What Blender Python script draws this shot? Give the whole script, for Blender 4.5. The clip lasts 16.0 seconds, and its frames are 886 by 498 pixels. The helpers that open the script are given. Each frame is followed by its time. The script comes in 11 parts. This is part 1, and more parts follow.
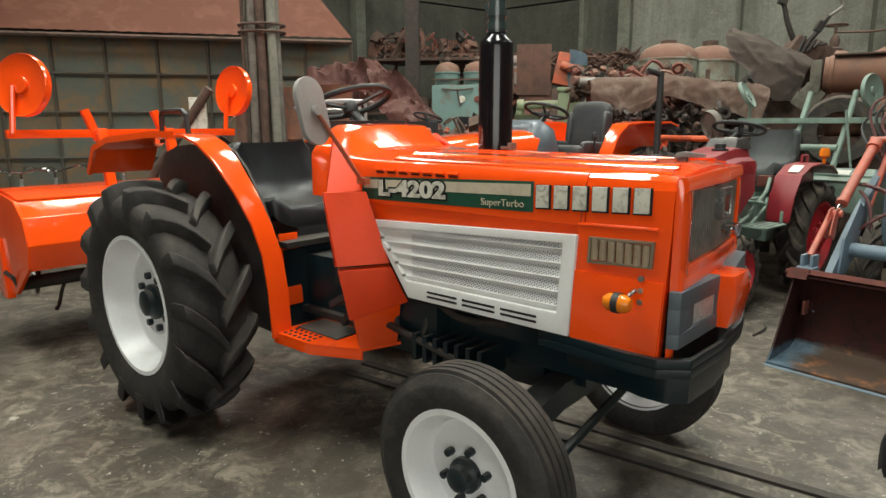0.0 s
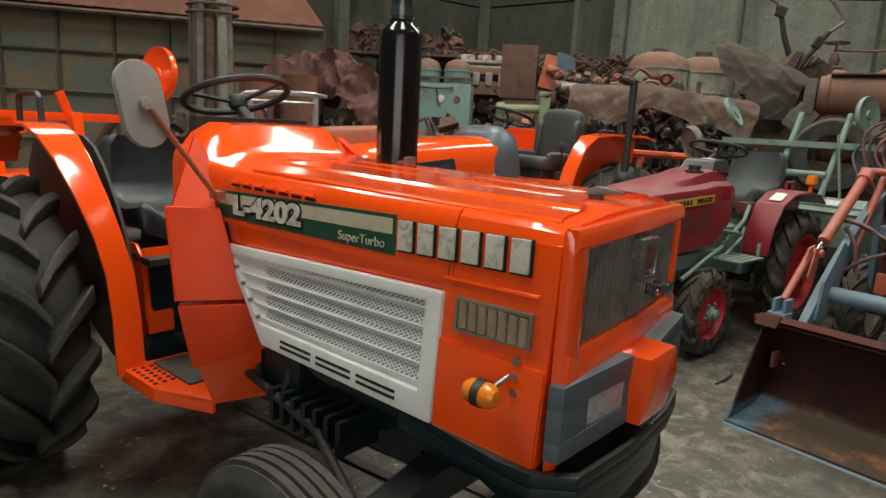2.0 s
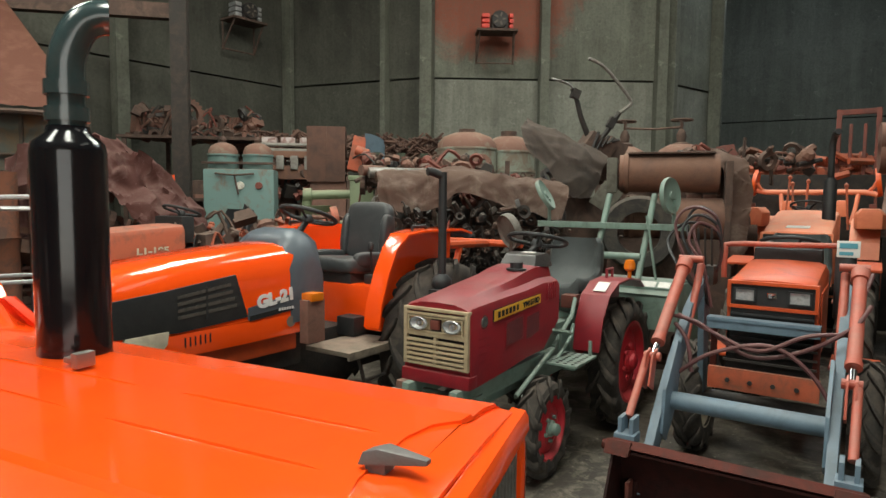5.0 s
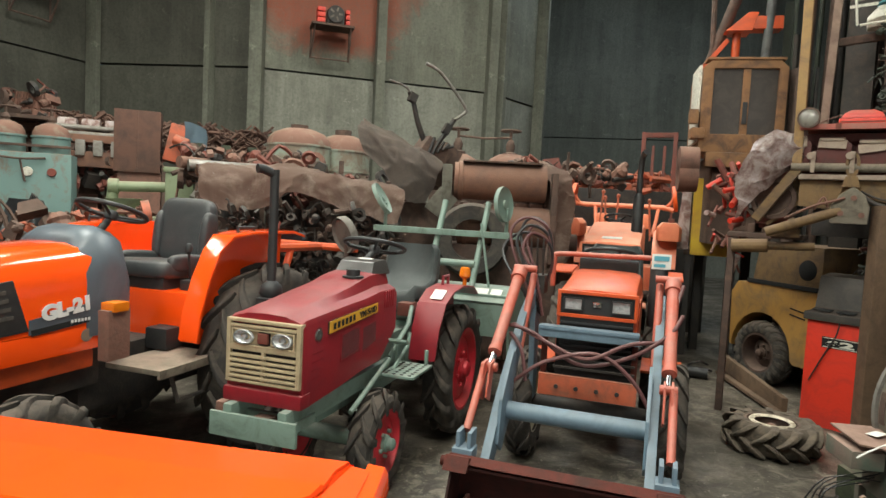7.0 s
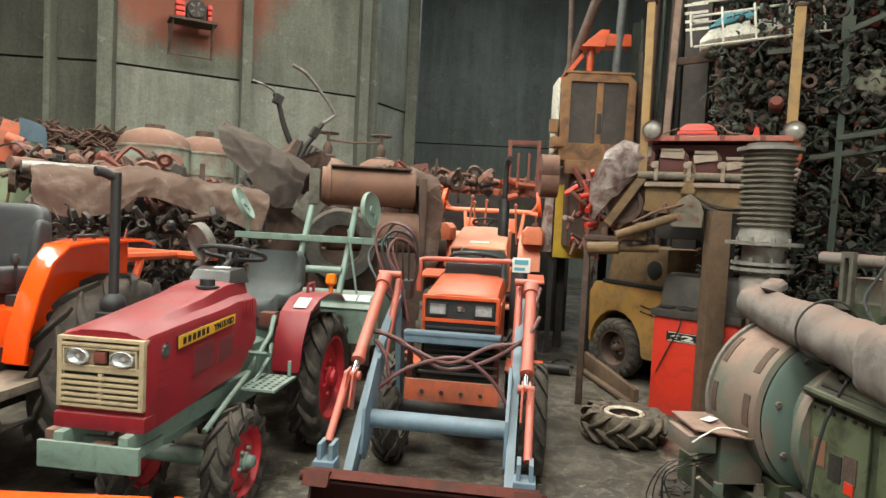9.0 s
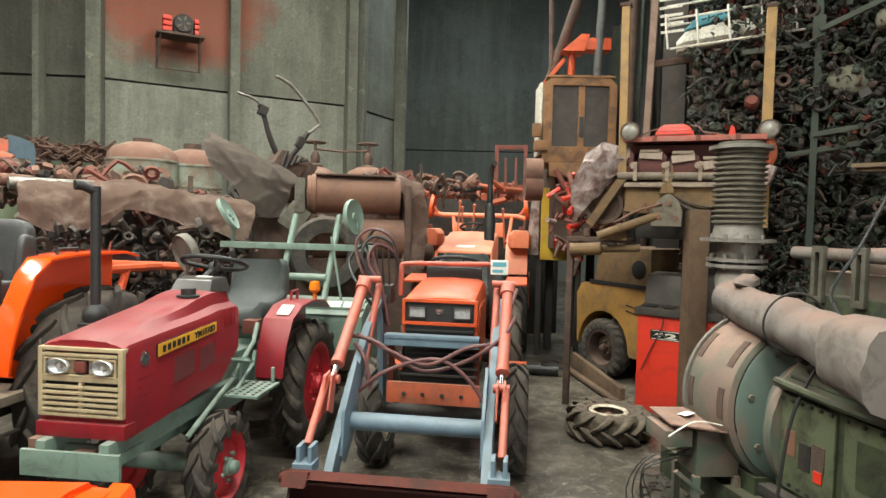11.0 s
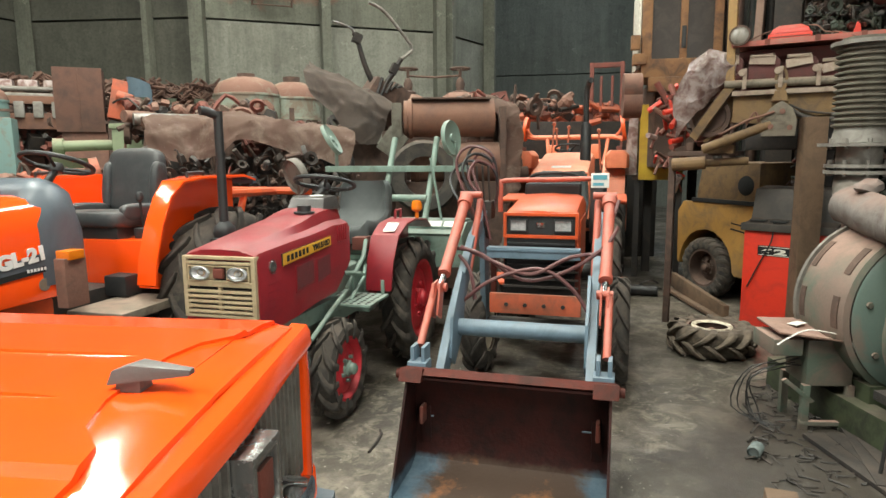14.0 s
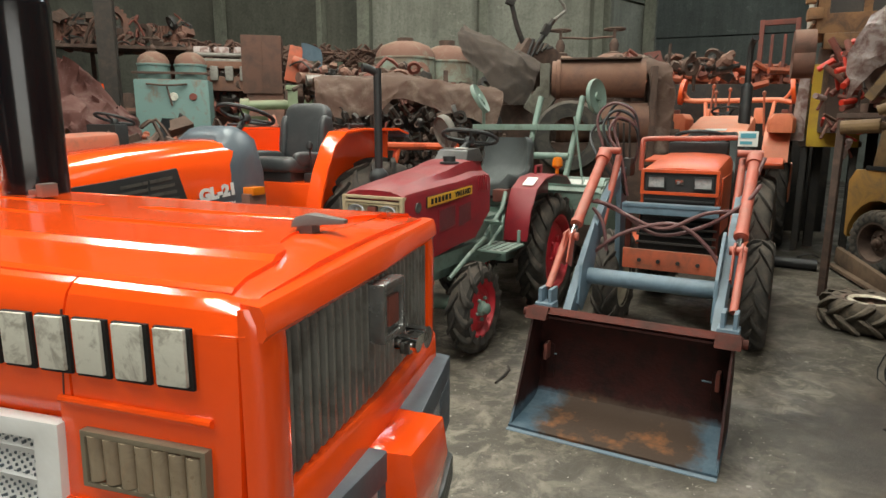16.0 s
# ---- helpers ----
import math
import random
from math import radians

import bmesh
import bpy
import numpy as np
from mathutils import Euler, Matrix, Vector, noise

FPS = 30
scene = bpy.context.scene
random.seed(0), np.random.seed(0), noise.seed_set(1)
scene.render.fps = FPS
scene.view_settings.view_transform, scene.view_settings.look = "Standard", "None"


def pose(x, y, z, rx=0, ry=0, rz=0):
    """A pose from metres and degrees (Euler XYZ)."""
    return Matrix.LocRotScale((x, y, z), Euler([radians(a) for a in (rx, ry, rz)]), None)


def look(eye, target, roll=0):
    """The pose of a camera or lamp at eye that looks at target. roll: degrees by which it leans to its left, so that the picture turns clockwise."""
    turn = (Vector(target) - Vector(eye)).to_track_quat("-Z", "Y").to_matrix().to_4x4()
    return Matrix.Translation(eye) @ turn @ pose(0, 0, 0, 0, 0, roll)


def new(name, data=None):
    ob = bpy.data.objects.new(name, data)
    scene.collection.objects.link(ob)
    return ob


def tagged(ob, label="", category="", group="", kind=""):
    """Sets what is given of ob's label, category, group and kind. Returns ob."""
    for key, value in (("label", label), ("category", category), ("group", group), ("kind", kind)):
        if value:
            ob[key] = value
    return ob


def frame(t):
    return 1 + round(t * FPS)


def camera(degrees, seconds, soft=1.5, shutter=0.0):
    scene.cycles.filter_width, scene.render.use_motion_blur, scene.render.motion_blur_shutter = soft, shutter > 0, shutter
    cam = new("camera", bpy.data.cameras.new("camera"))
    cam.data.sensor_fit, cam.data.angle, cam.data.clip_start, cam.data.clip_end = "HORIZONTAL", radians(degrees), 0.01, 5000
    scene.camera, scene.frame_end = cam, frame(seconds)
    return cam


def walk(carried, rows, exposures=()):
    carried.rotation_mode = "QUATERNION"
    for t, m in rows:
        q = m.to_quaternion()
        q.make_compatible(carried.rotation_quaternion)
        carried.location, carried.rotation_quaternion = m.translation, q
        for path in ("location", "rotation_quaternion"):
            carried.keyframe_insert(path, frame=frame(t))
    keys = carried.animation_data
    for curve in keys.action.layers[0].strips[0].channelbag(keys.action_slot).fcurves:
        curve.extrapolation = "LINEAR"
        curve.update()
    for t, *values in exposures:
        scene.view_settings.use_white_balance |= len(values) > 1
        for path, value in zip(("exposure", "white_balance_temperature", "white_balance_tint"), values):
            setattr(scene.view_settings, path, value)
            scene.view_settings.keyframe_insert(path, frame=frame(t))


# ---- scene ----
cam = camera(69.8, 16.0)
PATH = [
    (0, (0.419, 0.711, 1.431), (0.291, 2.67, 1.046), -0.1),
    (0.5, (0.492, 0.813, 1.421), (0.46, 2.767, 0.995), 0.2),
    (1, (0.557, 0.973, 1.433), (0.476, 2.936, 1.057), 1.3),
    (1.5, (0.638, 1.12, 1.439), (0.536, 3.079, 1.046), -0.8),
    (2, (0.783, 1.259, 1.477), (0.667, 3.217, 1.085), 3.2),
    (2.5, (0.945, 1.386, 1.551), (0.861, 3.363, 1.261), 2.0),
    (3, (0.993, 1.507, 1.61), (1.111, 3.485, 1.336), 0.4),
    (3.5, (0.955, 1.659, 1.633), (1.241, 3.624, 1.394), 1.7),
    (4, (0.929, 1.768, 1.645), (1.329, 3.722, 1.501), 0.5),
    (4.2, (0.937, 1.84, 1.646), (1.339, 3.793, 1.483), 0.5),
    (6.3, (0.985, 2.172, 1.694), (1.503, 4.1, 1.583), 2.3),
    (6.5, (0.982, 2.207, 1.688), (1.64, 4.093, 1.59), 2.3),
    (7, (0.986, 2.233, 1.682), (1.898, 4.007, 1.544), 3.0),
    (7.5, (1.011, 2.23, 1.682), (1.992, 3.968, 1.555), 2.6),
    (8, (1.018, 2.198, 1.689), (2.029, 3.921, 1.598), 2.9),
    (8.5, (1.058, 2.229, 1.685), (2.215, 3.857, 1.594), 4.3),
    (9, (1.075, 2.214, 1.693), (2.308, 3.785, 1.589), 2.9),
    (9.5, (1.105, 2.144, 1.696), (2.346, 3.71, 1.598), 1.8),
    (9.7, (1.14, 2.093, 1.686), (2.359, 3.676, 1.593), 1.4),
    (11.8, (1.098, 2.08, 1.685), (2.347, 3.639, 1.605), 1.4),
    (12, (1.067, 2.097, 1.678), (2.312, 3.659, 1.572), 1.3),
    (12.5, (1.023, 2.12, 1.659), (2.316, 3.641, 1.531), 1.2),
    (13, (0.989, 2.104, 1.643), (2.291, 3.61, 1.458), 1.0),
    (13.5, (0.992, 2.117, 1.6), (2.194, 3.692, 1.325), -0.3),
    (14, (1.011, 2.035, 1.578), (2.008, 3.744, 1.283), -0.5),
    (14.5, (1.044, 1.909, 1.552), (1.923, 3.672, 1.21), -0.1),
    (15, (1.038, 1.827, 1.524), (1.855, 3.616, 1.164), 0.6),
    (15.5, (0.993, 1.781, 1.498), (1.702, 3.618, 1.147), 0.7),
    (16, (0.97, 1.758, 1.492), (1.536, 3.637, 1.103), 0.2),
]
walk(cam, [(t, look(eye, target, roll)) for t, eye, target, roll in PATH],
     exposures=[(0, 0.0), (2.5, -0.55), (3.5, -0.65), (4.2, -0.5), (6.5, 0.17), (7.0, 0.22), (9.5, 0.58), (12.0, 0.60), (14.0, 0.54), (15.0, 0.38), (16.0, 0.06)])

# ---- light ----
world = bpy.data.worlds.new("world")
scene.world = world
world.use_nodes = True
wn = world.node_tree.nodes
sky = wn.new("ShaderNodeTexSky")
sky.sky_type, sky.sun_disc = "NISHITA", False
sky.sun_elevation, sky.sun_rotation = radians(50), radians(200)
world.node_tree.links.new(sky.outputs[0], wn["Background"].inputs[0])
wn["Background"].inputs[1].default_value = 0.05


def area_lamp(name, m, sx, sy, watts, colour):
    d = bpy.data.lights.new(name, "AREA")
    d.shape, d.size, d.size_y, d.energy, d.color = "RECTANGLE", sx, sy, watts, colour
    ob = new(name, d)
    ob.matrix_world = m
    return ob


# daylight in the openings: the tall door behind, and the roof lights
area_lamp("door_daylight", look((1.2, -5.6, 2.9), (1.2, 3, 1.6)), 6.6, 3.6, 245, (0.98, 0.96, 0.86))
for sx, sy, w in ((-3.2, 2.6, 230), (1.2, 2.6, 265), (5.6, 2.6, 16), (-3.2, 8.4, 170), (1.2, 8.4, 215), (5.6, 8.4, 180), (10.8, 12.0, 130)):
    area_lamp("roof_daylight", look((sx, sy, 7.15 if sx < 10 else 9.15), (sx, sy + 0.001, 0)), 1.3, 3.4, w * 1.70, (0.96, 0.98, 0.87) if sx < 10 else (0.80, 0.93, 1.0))


# ---- materials ----
def nodes_of(name):
    m = bpy.data.materials.new(name)
    m.use_nodes = True
    nt = m.node_tree
    return m, nt, nt.nodes["Principled BSDF"]


def noise_node(nt, vec, scale, detail=5.0, rough=0.6, dist=0.0):
    n = nt.nodes.new("ShaderNodeTexNoise")
    n.inputs["Scale"].default_value, n.inputs["Detail"].default_value = scale, detail
    n.inputs["Roughness"].default_value, n.inputs["Distortion"].default_value = rough, dist
    nt.links.new(vec, n.inputs["Vector"])
    return n.outputs["Fac"]


def ramp_node(nt, fac, lo, hi):
    n = nt.nodes.new("ShaderNodeMapRange")
    n.inputs[1].default_value, n.inputs[2].default_value = lo, hi
    n.clamp = True
    nt.links.new(fac, n.inputs[0])
    return n.outputs[0]


def mix_node(nt, fac, a, b):
    n = nt.nodes.new("ShaderNodeMix")
    n.data_type = "RGBA"
    for sock, v in ((n.inputs[0], fac), (n.inputs[6], a), (n.inputs[7], b)):
        if hasattr(v, "links"):
            nt.links.new(v, sock)
        elif isinstance(v, float):
            sock.default_value = v
        else:
            sock.default_value = (*v, 1)
    return n.outputs[2]


def math_node(nt, op, a, b):
    n = nt.nodes.new("ShaderNodeMath")
    n.operation = op
    for sock, v in ((n.inputs[0], a), (n.inputs[1], b)):
        if hasattr(v, "links"):
            nt.links.new(v, sock)
        else:
            sock.default_value = v
    return n.outputs[0]


def surface(name, base, second, rough=0.5, metal=0.0, scale=3.0, lo=0.45, hi=0.65, grain=60.0, bump=0.15, dust=None, dust_amt=0.0,
            coat=0.0, rough2=None, spec=0.5, specks=None):
    """A paint, metal or dirt surface: two tones in patches, fine grain, and dust that lies on faces that look up."""
    m, nt, bsdf = nodes_of(name)
    co = nt.nodes.new("ShaderNodeTexCoord").outputs["Object"]
    patch = ramp_node(nt, noise_node(nt, co, scale, 7.0, 0.68, 0.6), lo, hi)
    col = mix_node(nt, patch, base, second)
    fine = noise_node(nt, co, grain, 4.0, 0.6)
    tone = ramp_node(nt, fine, 0.25, 0.75)
    dark = tuple(c * 0.8 for c in base)
    col = mix_node(nt, math_node(nt, "MULTIPLY", tone, 0.25), col, dark)
    if specks:
        sp = ramp_node(nt, noise_node(nt, co, 38.0, 3.0, 0.5), 0.70, 0.74)
        col = mix_node(nt, sp, col, specks)
    ro = math_node(nt, "MULTIPLY_ADD", tone, 0.10)
    ro.node.inputs[2].default_value = rough - 0.05
    if rough2 is not None:
        mr = nt.nodes.new("ShaderNodeMapRange")
        mr.inputs[3].default_value, mr.inputs[4].default_value = rough, rough2
        nt.links.new(patch, mr.inputs[0])
        ro = mr.outputs[0]
    if dust:
        geo = nt.nodes.new("ShaderNodeNewGeometry")
        sep = nt.nodes.new("ShaderNodeSeparateXYZ")
        nt.links.new(geo.outputs["Normal"], sep.inputs[0])
        up = ramp_node(nt, sep.outputs[2], 0.2, 0.95)
        soft = ramp_node(nt, noise_node(nt, co, 7.0, 6.0, 0.7), 0.25, 0.7)
        amt = math_node(nt, "MULTIPLY", math_node(nt, "MULTIPLY", up, soft), dust_amt)
        col = mix_node(nt, amt, col, dust)
        ra = math_node(nt, "MULTIPLY_ADD", amt, 0.5)
        nt.links.new(ro, ra.node.inputs[2])
        ro = ra
    nt.links.new(col, bsdf.inputs["Base Color"])
    nt.links.new(ro, bsdf.inputs["Roughness"])
    bsdf.inputs["Metallic"].default_value = metal
    bsdf.inputs["Specular IOR Level"].default_value = spec
    bsdf.inputs["Coat Weight"].default_value = coat
    bsdf.inputs["Coat Roughness"].default_value = 0.08
    if bump:
        b = nt.nodes.new("ShaderNodeBump")
        b.inputs["Strength"].default_value, b.inputs["Distance"].default_value = bump, 0.01
        nt.links.new(fine, b.inputs["Height"])
        nt.links.new(b.outputs[0], bsdf.inputs["Normal"])
    return m


DUST = (0.215, 0.165, 0.13)
M = {}
M["mirror_grey"] = surface("dull_grey_plastic", (0.30, 0.285, 0.275), (0.26, 0.25, 0.24), 0.5, scale=6)
M["orange"] = surface("orange_paint", (0.98, 0.088, 0.007), (0.93, 0.078, 0.006), 0.17, scale=2.0, bump=0.02, coat=0.8, grain=8)
# darker, duller copy of the orange, toned to offset the door lamp's light
M["orange_side"] = surface("lamp_toned_satin_orange", (0.70, 0.050, 0.006), (0.62, 0.044, 0.005), 0.48, scale=3.0, bump=0.03, grain=20, spec=0.3)
M["orange_old"] = surface("faded_orange_paint", (0.56, 0.080, 0.018), (0.36, 0.058, 0.020), 0.42, scale=4, dust=DUST, dust_amt=0.18, bump=0.05)
M["orange_mid"] = surface("bright_used_orange_paint", (0.82, 0.115, 0.02), (0.70, 0.105, 0.03), 0.38, scale=4, dust=DUST, dust_amt=0.25, bump=0.05)
M["slot_pale"] = surface("worn_slot_edge", (0.085, 0.075, 0.065), (0.05, 0.045, 0.04), 0.6, scale=20)
M["vinyl_grey"] = surface("grey_black_vinyl", (0.038, 0.042, 0.045), (0.055, 0.058, 0.06), 0.42, scale=8, grain=160, bump=0.2, dust=DUST, dust_amt=0.2)
M["orange_worn"] = surface("worn_orange_steel", (0.44, 0.095, 0.042), (0.20, 0.075, 0.045), 0.6, scale=6, dust=DUST, dust_amt=0.7)
M["white"] = surface("white_paint", (0.80, 0.80, 0.79), (0.70, 0.69, 0.67), 0.4, scale=5, bump=0.03)
M["offwhite"] = surface("yellowed_white_plastic", (0.62, 0.56, 0.42), (0.46, 0.40, 0.30), 0.5, scale=12, bump=0.05)
M["letter"] = surface("aged_letter_plate", (0.62, 0.60, 0.52), (0.34, 0.31, 0.26), 0.5, scale=28, lo=0.5, hi=0.62, bump=0.1)
M["decal_dark"] = surface("decal_dark_green", (0.010, 0.065, 0.038), (0.02, 0.08, 0.05), 0.4, scale=20, bump=0.02)
M["decal_cream"] = surface("decal_cream", (0.55, 0.48, 0.36), (0.42, 0.36, 0.27), 0.5, scale=22, bump=0.03)
M["black"] = surface("black_paint", (0.006, 0.006, 0.008), (0.010, 0.010, 0.011), 0.15, scale=4, bump=0.01)
M["black_matt"] = surface("matt_black_plastic", (0.018, 0.019, 0.020), (0.028, 0.028, 0.028), 0.55, scale=6, bump=0.05)
# near-black for openings, gaps and black print; the shade inside is this colour
M["hole"] = surface("near_black_fill", (0.006, 0.006, 0.006), (0.010, 0.009, 0.008), 0.9, bump=0)
M["grey"] = surface("grey_bumper_paint", (0.085, 0.105, 0.125), (0.07, 0.085, 0.10), 0.42, scale=5, bump=0.04)
M["teal"] = surface("dark_teal_enamel", (0.004, 0.014, 0.019), (0.008, 0.016, 0.018), 0.35, scale=6, dust=DUST, dust_amt=0.25, bump=0.06)
M["vinyl"] = surface("black_vinyl", (0.014, 0.016, 0.018), (0.024, 0.027, 0.029), 0.36, scale=8, grain=160, bump=0.12, dust=DUST, dust_amt=0.12)
M["vinyl_green"] = surface("faded_green_vinyl", (0.040, 0.048, 0.048), (0.060, 0.068, 0.066), 0.55, scale=6, grain=120, bump=0.15, dust=(0.15, 0.15, 0.14), dust_amt=0.25)
M["rubber"] = surface("tyre_rubber", (0.016, 0.015, 0.014), (0.040, 0.035, 0.030), 0.72, scale=9, bump=0.25, dust=DUST, dust_amt=0.2)
M["shed_grey"] = surface("grimy_grey_pipe", (0.10, 0.105, 0.105), (0.06, 0.058, 0.055), 0.7, scale=8, dust=DUST, dust_amt=0.4)
M["rim_muddy"] = surface("muddy_cream_rim", (0.62, 0.55, 0.43), (0.17, 0.125, 0.085), 0.7, scale=14, bump=0.2)
M["rubber_mud"] = surface("mud_caked_tyre", (0.055, 0.045, 0.034), (0.13, 0.098, 0.068), 0.95, scale=11, bump=0.5, dust=DUST, dust_amt=0.6)
M["rubber_old"] = surface("dusty_tyre_rubber", (0.030, 0.027, 0.024), (0.085, 0.070, 0.055), 0.85, scale=7, bump=0.3, dust=DUST, dust_amt=0.5)
M["rim_white"] = surface("white_rim_paint", (0.78, 0.79, 0.80), (0.66, 0.65, 0.63), 0.35, scale=9, bump=0.02, lo=0.55, hi=0.8)
M["rim_red"] = surface("red_rim_paint", (0.55, 0.020, 0.035), (0.40, 0.022, 0.03), 0.45, scale=8, dust=DUST, dust_amt=0.3)
M["red"] = surface("dusty_dark_red_paint", (0.235, 0.011, 0.018), (0.175, 0.013, 0.020), 0.38, scale=5, dust=(0.22, 0.095, 0.088), dust_amt=0.6, bump=0.05)
M["redbox"] = surface("scuffed_red_paint", (0.62, 0.035, 0.015), (0.45, 0.03, 0.018), 0.45, scale=6, dust=DUST, dust_amt=0.6)
M["green"] = surface("grey_green_machine_paint", (0.175, 0.255, 0.215), (0.090, 0.120, 0.098), 0.5, scale=6, lo=0.50, hi=0.70, dust=(0.27, 0.25, 0.22), dust_amt=0.55)
M["green_pale"] = surface("pale_green_enamel", (0.235, 0.265, 0.215), (0.185, 0.135, 0.098), 0.65, scale=4.5, lo=0.42, hi=0.56, dust=(0.24, 0.12, 0.08), dust_amt=1.3)
M["green_lathe"] = surface("pale_green_machine_paint", (0.20, 0.245, 0.145), (0.13, 0.115, 0.075), 0.6, scale=5, lo=0.52, hi=0.68, dust=(0.26, 0.19, 0.14), dust_amt=0.7)
M["green_cab"] = surface("mint_cabinet_paint", (0.13, 0.215, 0.20), (0.15, 0.115, 0.085), 0.55, scale=5, lo=0.54, hi=0.68, dust=(0.24, 0.11, 0.07), dust_amt=1.4)
M["green_dark"] = surface("mossy_green_engine_paint", (0.050, 0.064, 0.033), (0.020, 0.021, 0.015), 0.55, scale=8, lo=0.42, hi=0.60, dust=DUST, dust_amt=0.5)
M["green_gen"] = surface("generator_green_paint", (0.090, 0.118, 0.090), (0.185, 0.128, 0.104), 0.65, scale=2.6, lo=0.40, hi=0.58, dust=(0.30, 0.195, 0.155), dust_amt=1.7)
M["bellows"] = surface("dusty_grey_bellows", (0.122, 0.114, 0.090), (0.066, 0.058, 0.044), 0.6, 0.25, scale=9, dust=(0.165, 0.122, 0.094), dust_amt=0.6)
M["blue"] = surface("loader_blue_grey_paint", (0.135, 0.20, 0.255), (0.10, 0.15, 0.19), 0.5, scale=6, dust=DUST, dust_amt=0.3, bump=0.06)
M["badge_silver"] = surface("dull_silver_badge", (0.30, 0.30, 0.29), (0.20, 0.19, 0.18), 0.25, 0.7, scale=20)
M["chrome"] = surface("chrome", (0.72, 0.73, 0.74), (0.6, 0.6, 0.6), 0.12, 1.0, bump=0.0)
M["steel"] = surface("bare_steel", (0.36, 0.35, 0.33), (0.22, 0.19, 0.17), 0.4, 0.8, scale=8)
M["alu"] = surface("cast_aluminium", (0.225, 0.212, 0.190), (0.135, 0.120, 0.104), 0.55, 0.3, scale=9, dust=DUST, dust_amt=0.6)
M["rust"] = surface("rusty_iron", (0.185, 0.090, 0.064), (0.105, 0.060, 0.046), 0.88, scale=5, bump=0.4, dust=(0.24, 0.155, 0.12), dust_amt=0.9)
M["rust_dome"] = surface("rust_topped_steel", (0.165, 0.082, 0.058), (0.20, 0.165, 0.125), 0.85, scale=6, lo=0.52, hi=0.66, bump=0.3, dust=(0.25, 0.155, 0.12), dust_amt=0.8)
M["rust_brown"] = surface("brown_rust_sheet", (0.105, 0.050, 0.034), (0.060, 0.034, 0.026), 0.85, scale=4, bump=0.35, dust=DUST, dust_amt=0.4)
M["rust_dark"] = surface("dark_rusty_iron", (0.070, 0.044, 0.034), (0.125, 0.074, 0.055), 0.9, scale=7, bump=0.4, dust=(0.20, 0.14, 0.11), dust_amt=0.7)
M["rust_red"] = surface("red_oxide_steel", (0.165, 0.042, 0.028), (0.10, 0.035, 0.026), 0.72, scale=6, bump=0.25, dust=DUST, dust_amt=0.35)
M["rust_orange"] = surface("orange_rust_sheet", (0.172, 0.082, 0.051), (0.098, 0.051, 0.039), 0.8, scale=4, dust=(0.25, 0.165, 0.13), dust_amt=0.8, bump=0.3)
M["roof_rust"] = surface("rusted_corrugated_roof", (0.22, 0.085, 0.055), (0.34, 0.16, 0.11), 0.8, scale=2.2, lo=0.5, hi=0.75, bump=0.2)
M["tarp"] = surface("brown_tarpaulin", (0.185, 0.115, 0.088), (0.36, 0.275, 0.225), 0.85, scale=3.2, lo=0.48, hi=0.66, specks=(0.32, 0.26, 0.225), bump=0.3, grain=30, dust=(0.24, 0.17, 0.14), dust_amt=0.5)
M["tarp_grey"] = surface("grey_brown_canvas", (0.150, 0.118, 0.101), (0.090, 0.079, 0.072), 0.9, scale=3.0, lo=0.45, hi=0.65, bump=0.3, grain=40, dust=(0.22, 0.165, 0.135), dust_amt=0.5)
M["tarp_red"] = surface("red_brown_tarpaulin", (0.15, 0.058, 0.048), (0.27, 0.16, 0.14), 0.8, scale=3.8, lo=0.5, hi=0.68, specks=(0.33, 0.24, 0.21), bump=0.3, grain=30, dust=(0.26, 0.16, 0.14), dust_amt=0.6)
M["yellow"] = surface("yellow_machine_paint", (0.40, 0.215, 0.055), (0.20, 0.125, 0.06), 0.55, scale=4, dust=DUST, dust_amt=0.7)
M["yellow_bright"] = surface("yellow_panel_paint", (0.55, 0.36, 0.03), (0.42, 0.25, 0.04), 0.5, scale=4, dust=DUST, dust_amt=0.4)
M["ochre"] = surface("ochre_cab_paint", (0.205, 0.098, 0.062), (0.115, 0.058, 0.042), 0.7, scale=5, dust=DUST, dust_amt=0.5)
M["wood"] = surface("weathered_timber", (0.20, 0.135, 0.085), (0.12, 0.085, 0.06), 0.85, scale=9, bump=0.4)
M["wood_grey"] = surface("grey_old_timber", (0.165, 0.150, 0.130), (0.085, 0.075, 0.064), 0.9, scale=8, bump=0.4)
M["post_brown"] = surface("oily_brown_timber", (0.135, 0.082, 0.048), (0.075, 0.046, 0.028), 0.85, scale=5, bump=0.3, dust=DUST, dust_amt=0.25)
M["wrap"] = surface("pipe_lagging_cloth", (0.195, 0.172, 0.158), (0.105, 0.082, 0.068), 0.95, scale=6, bump=0.25, grain=30, dust=(0.225, 0.145, 0.118), dust_amt=1.3)
M["lampglass"] = surface("lamp_glass", (0.58, 0.59, 0.59), (0.38, 0.39, 0.40), 0.12, 0.35, scale=40, bump=0.3, grain=90)
M["amber"] = surface("amber_lens", (0.75, 0.20, 0.01), (0.6, 0.14, 0.01), 0.2, bump=0.05)
M["smoke"] = surface("smoky_lens", (0.20, 0.165, 0.115), (0.13, 0.105, 0.075), 0.35, bump=0.05)
M["paper"] = surface("white_paper_label", (0.72, 0.70, 0.66), (0.6, 0.58, 0.54), 0.7, scale=15, bump=0.02)
M["label_yellow"] = surface("yellow_decal", (0.80, 0.42, 0.035), (0.70, 0.35, 0.035), 0.5, bump=0.02)
M["hose"] = surface("red_brown_hose", (0.10, 0.035, 0.035), (0.14, 0.06, 0.055), 0.5, bump=0.1)
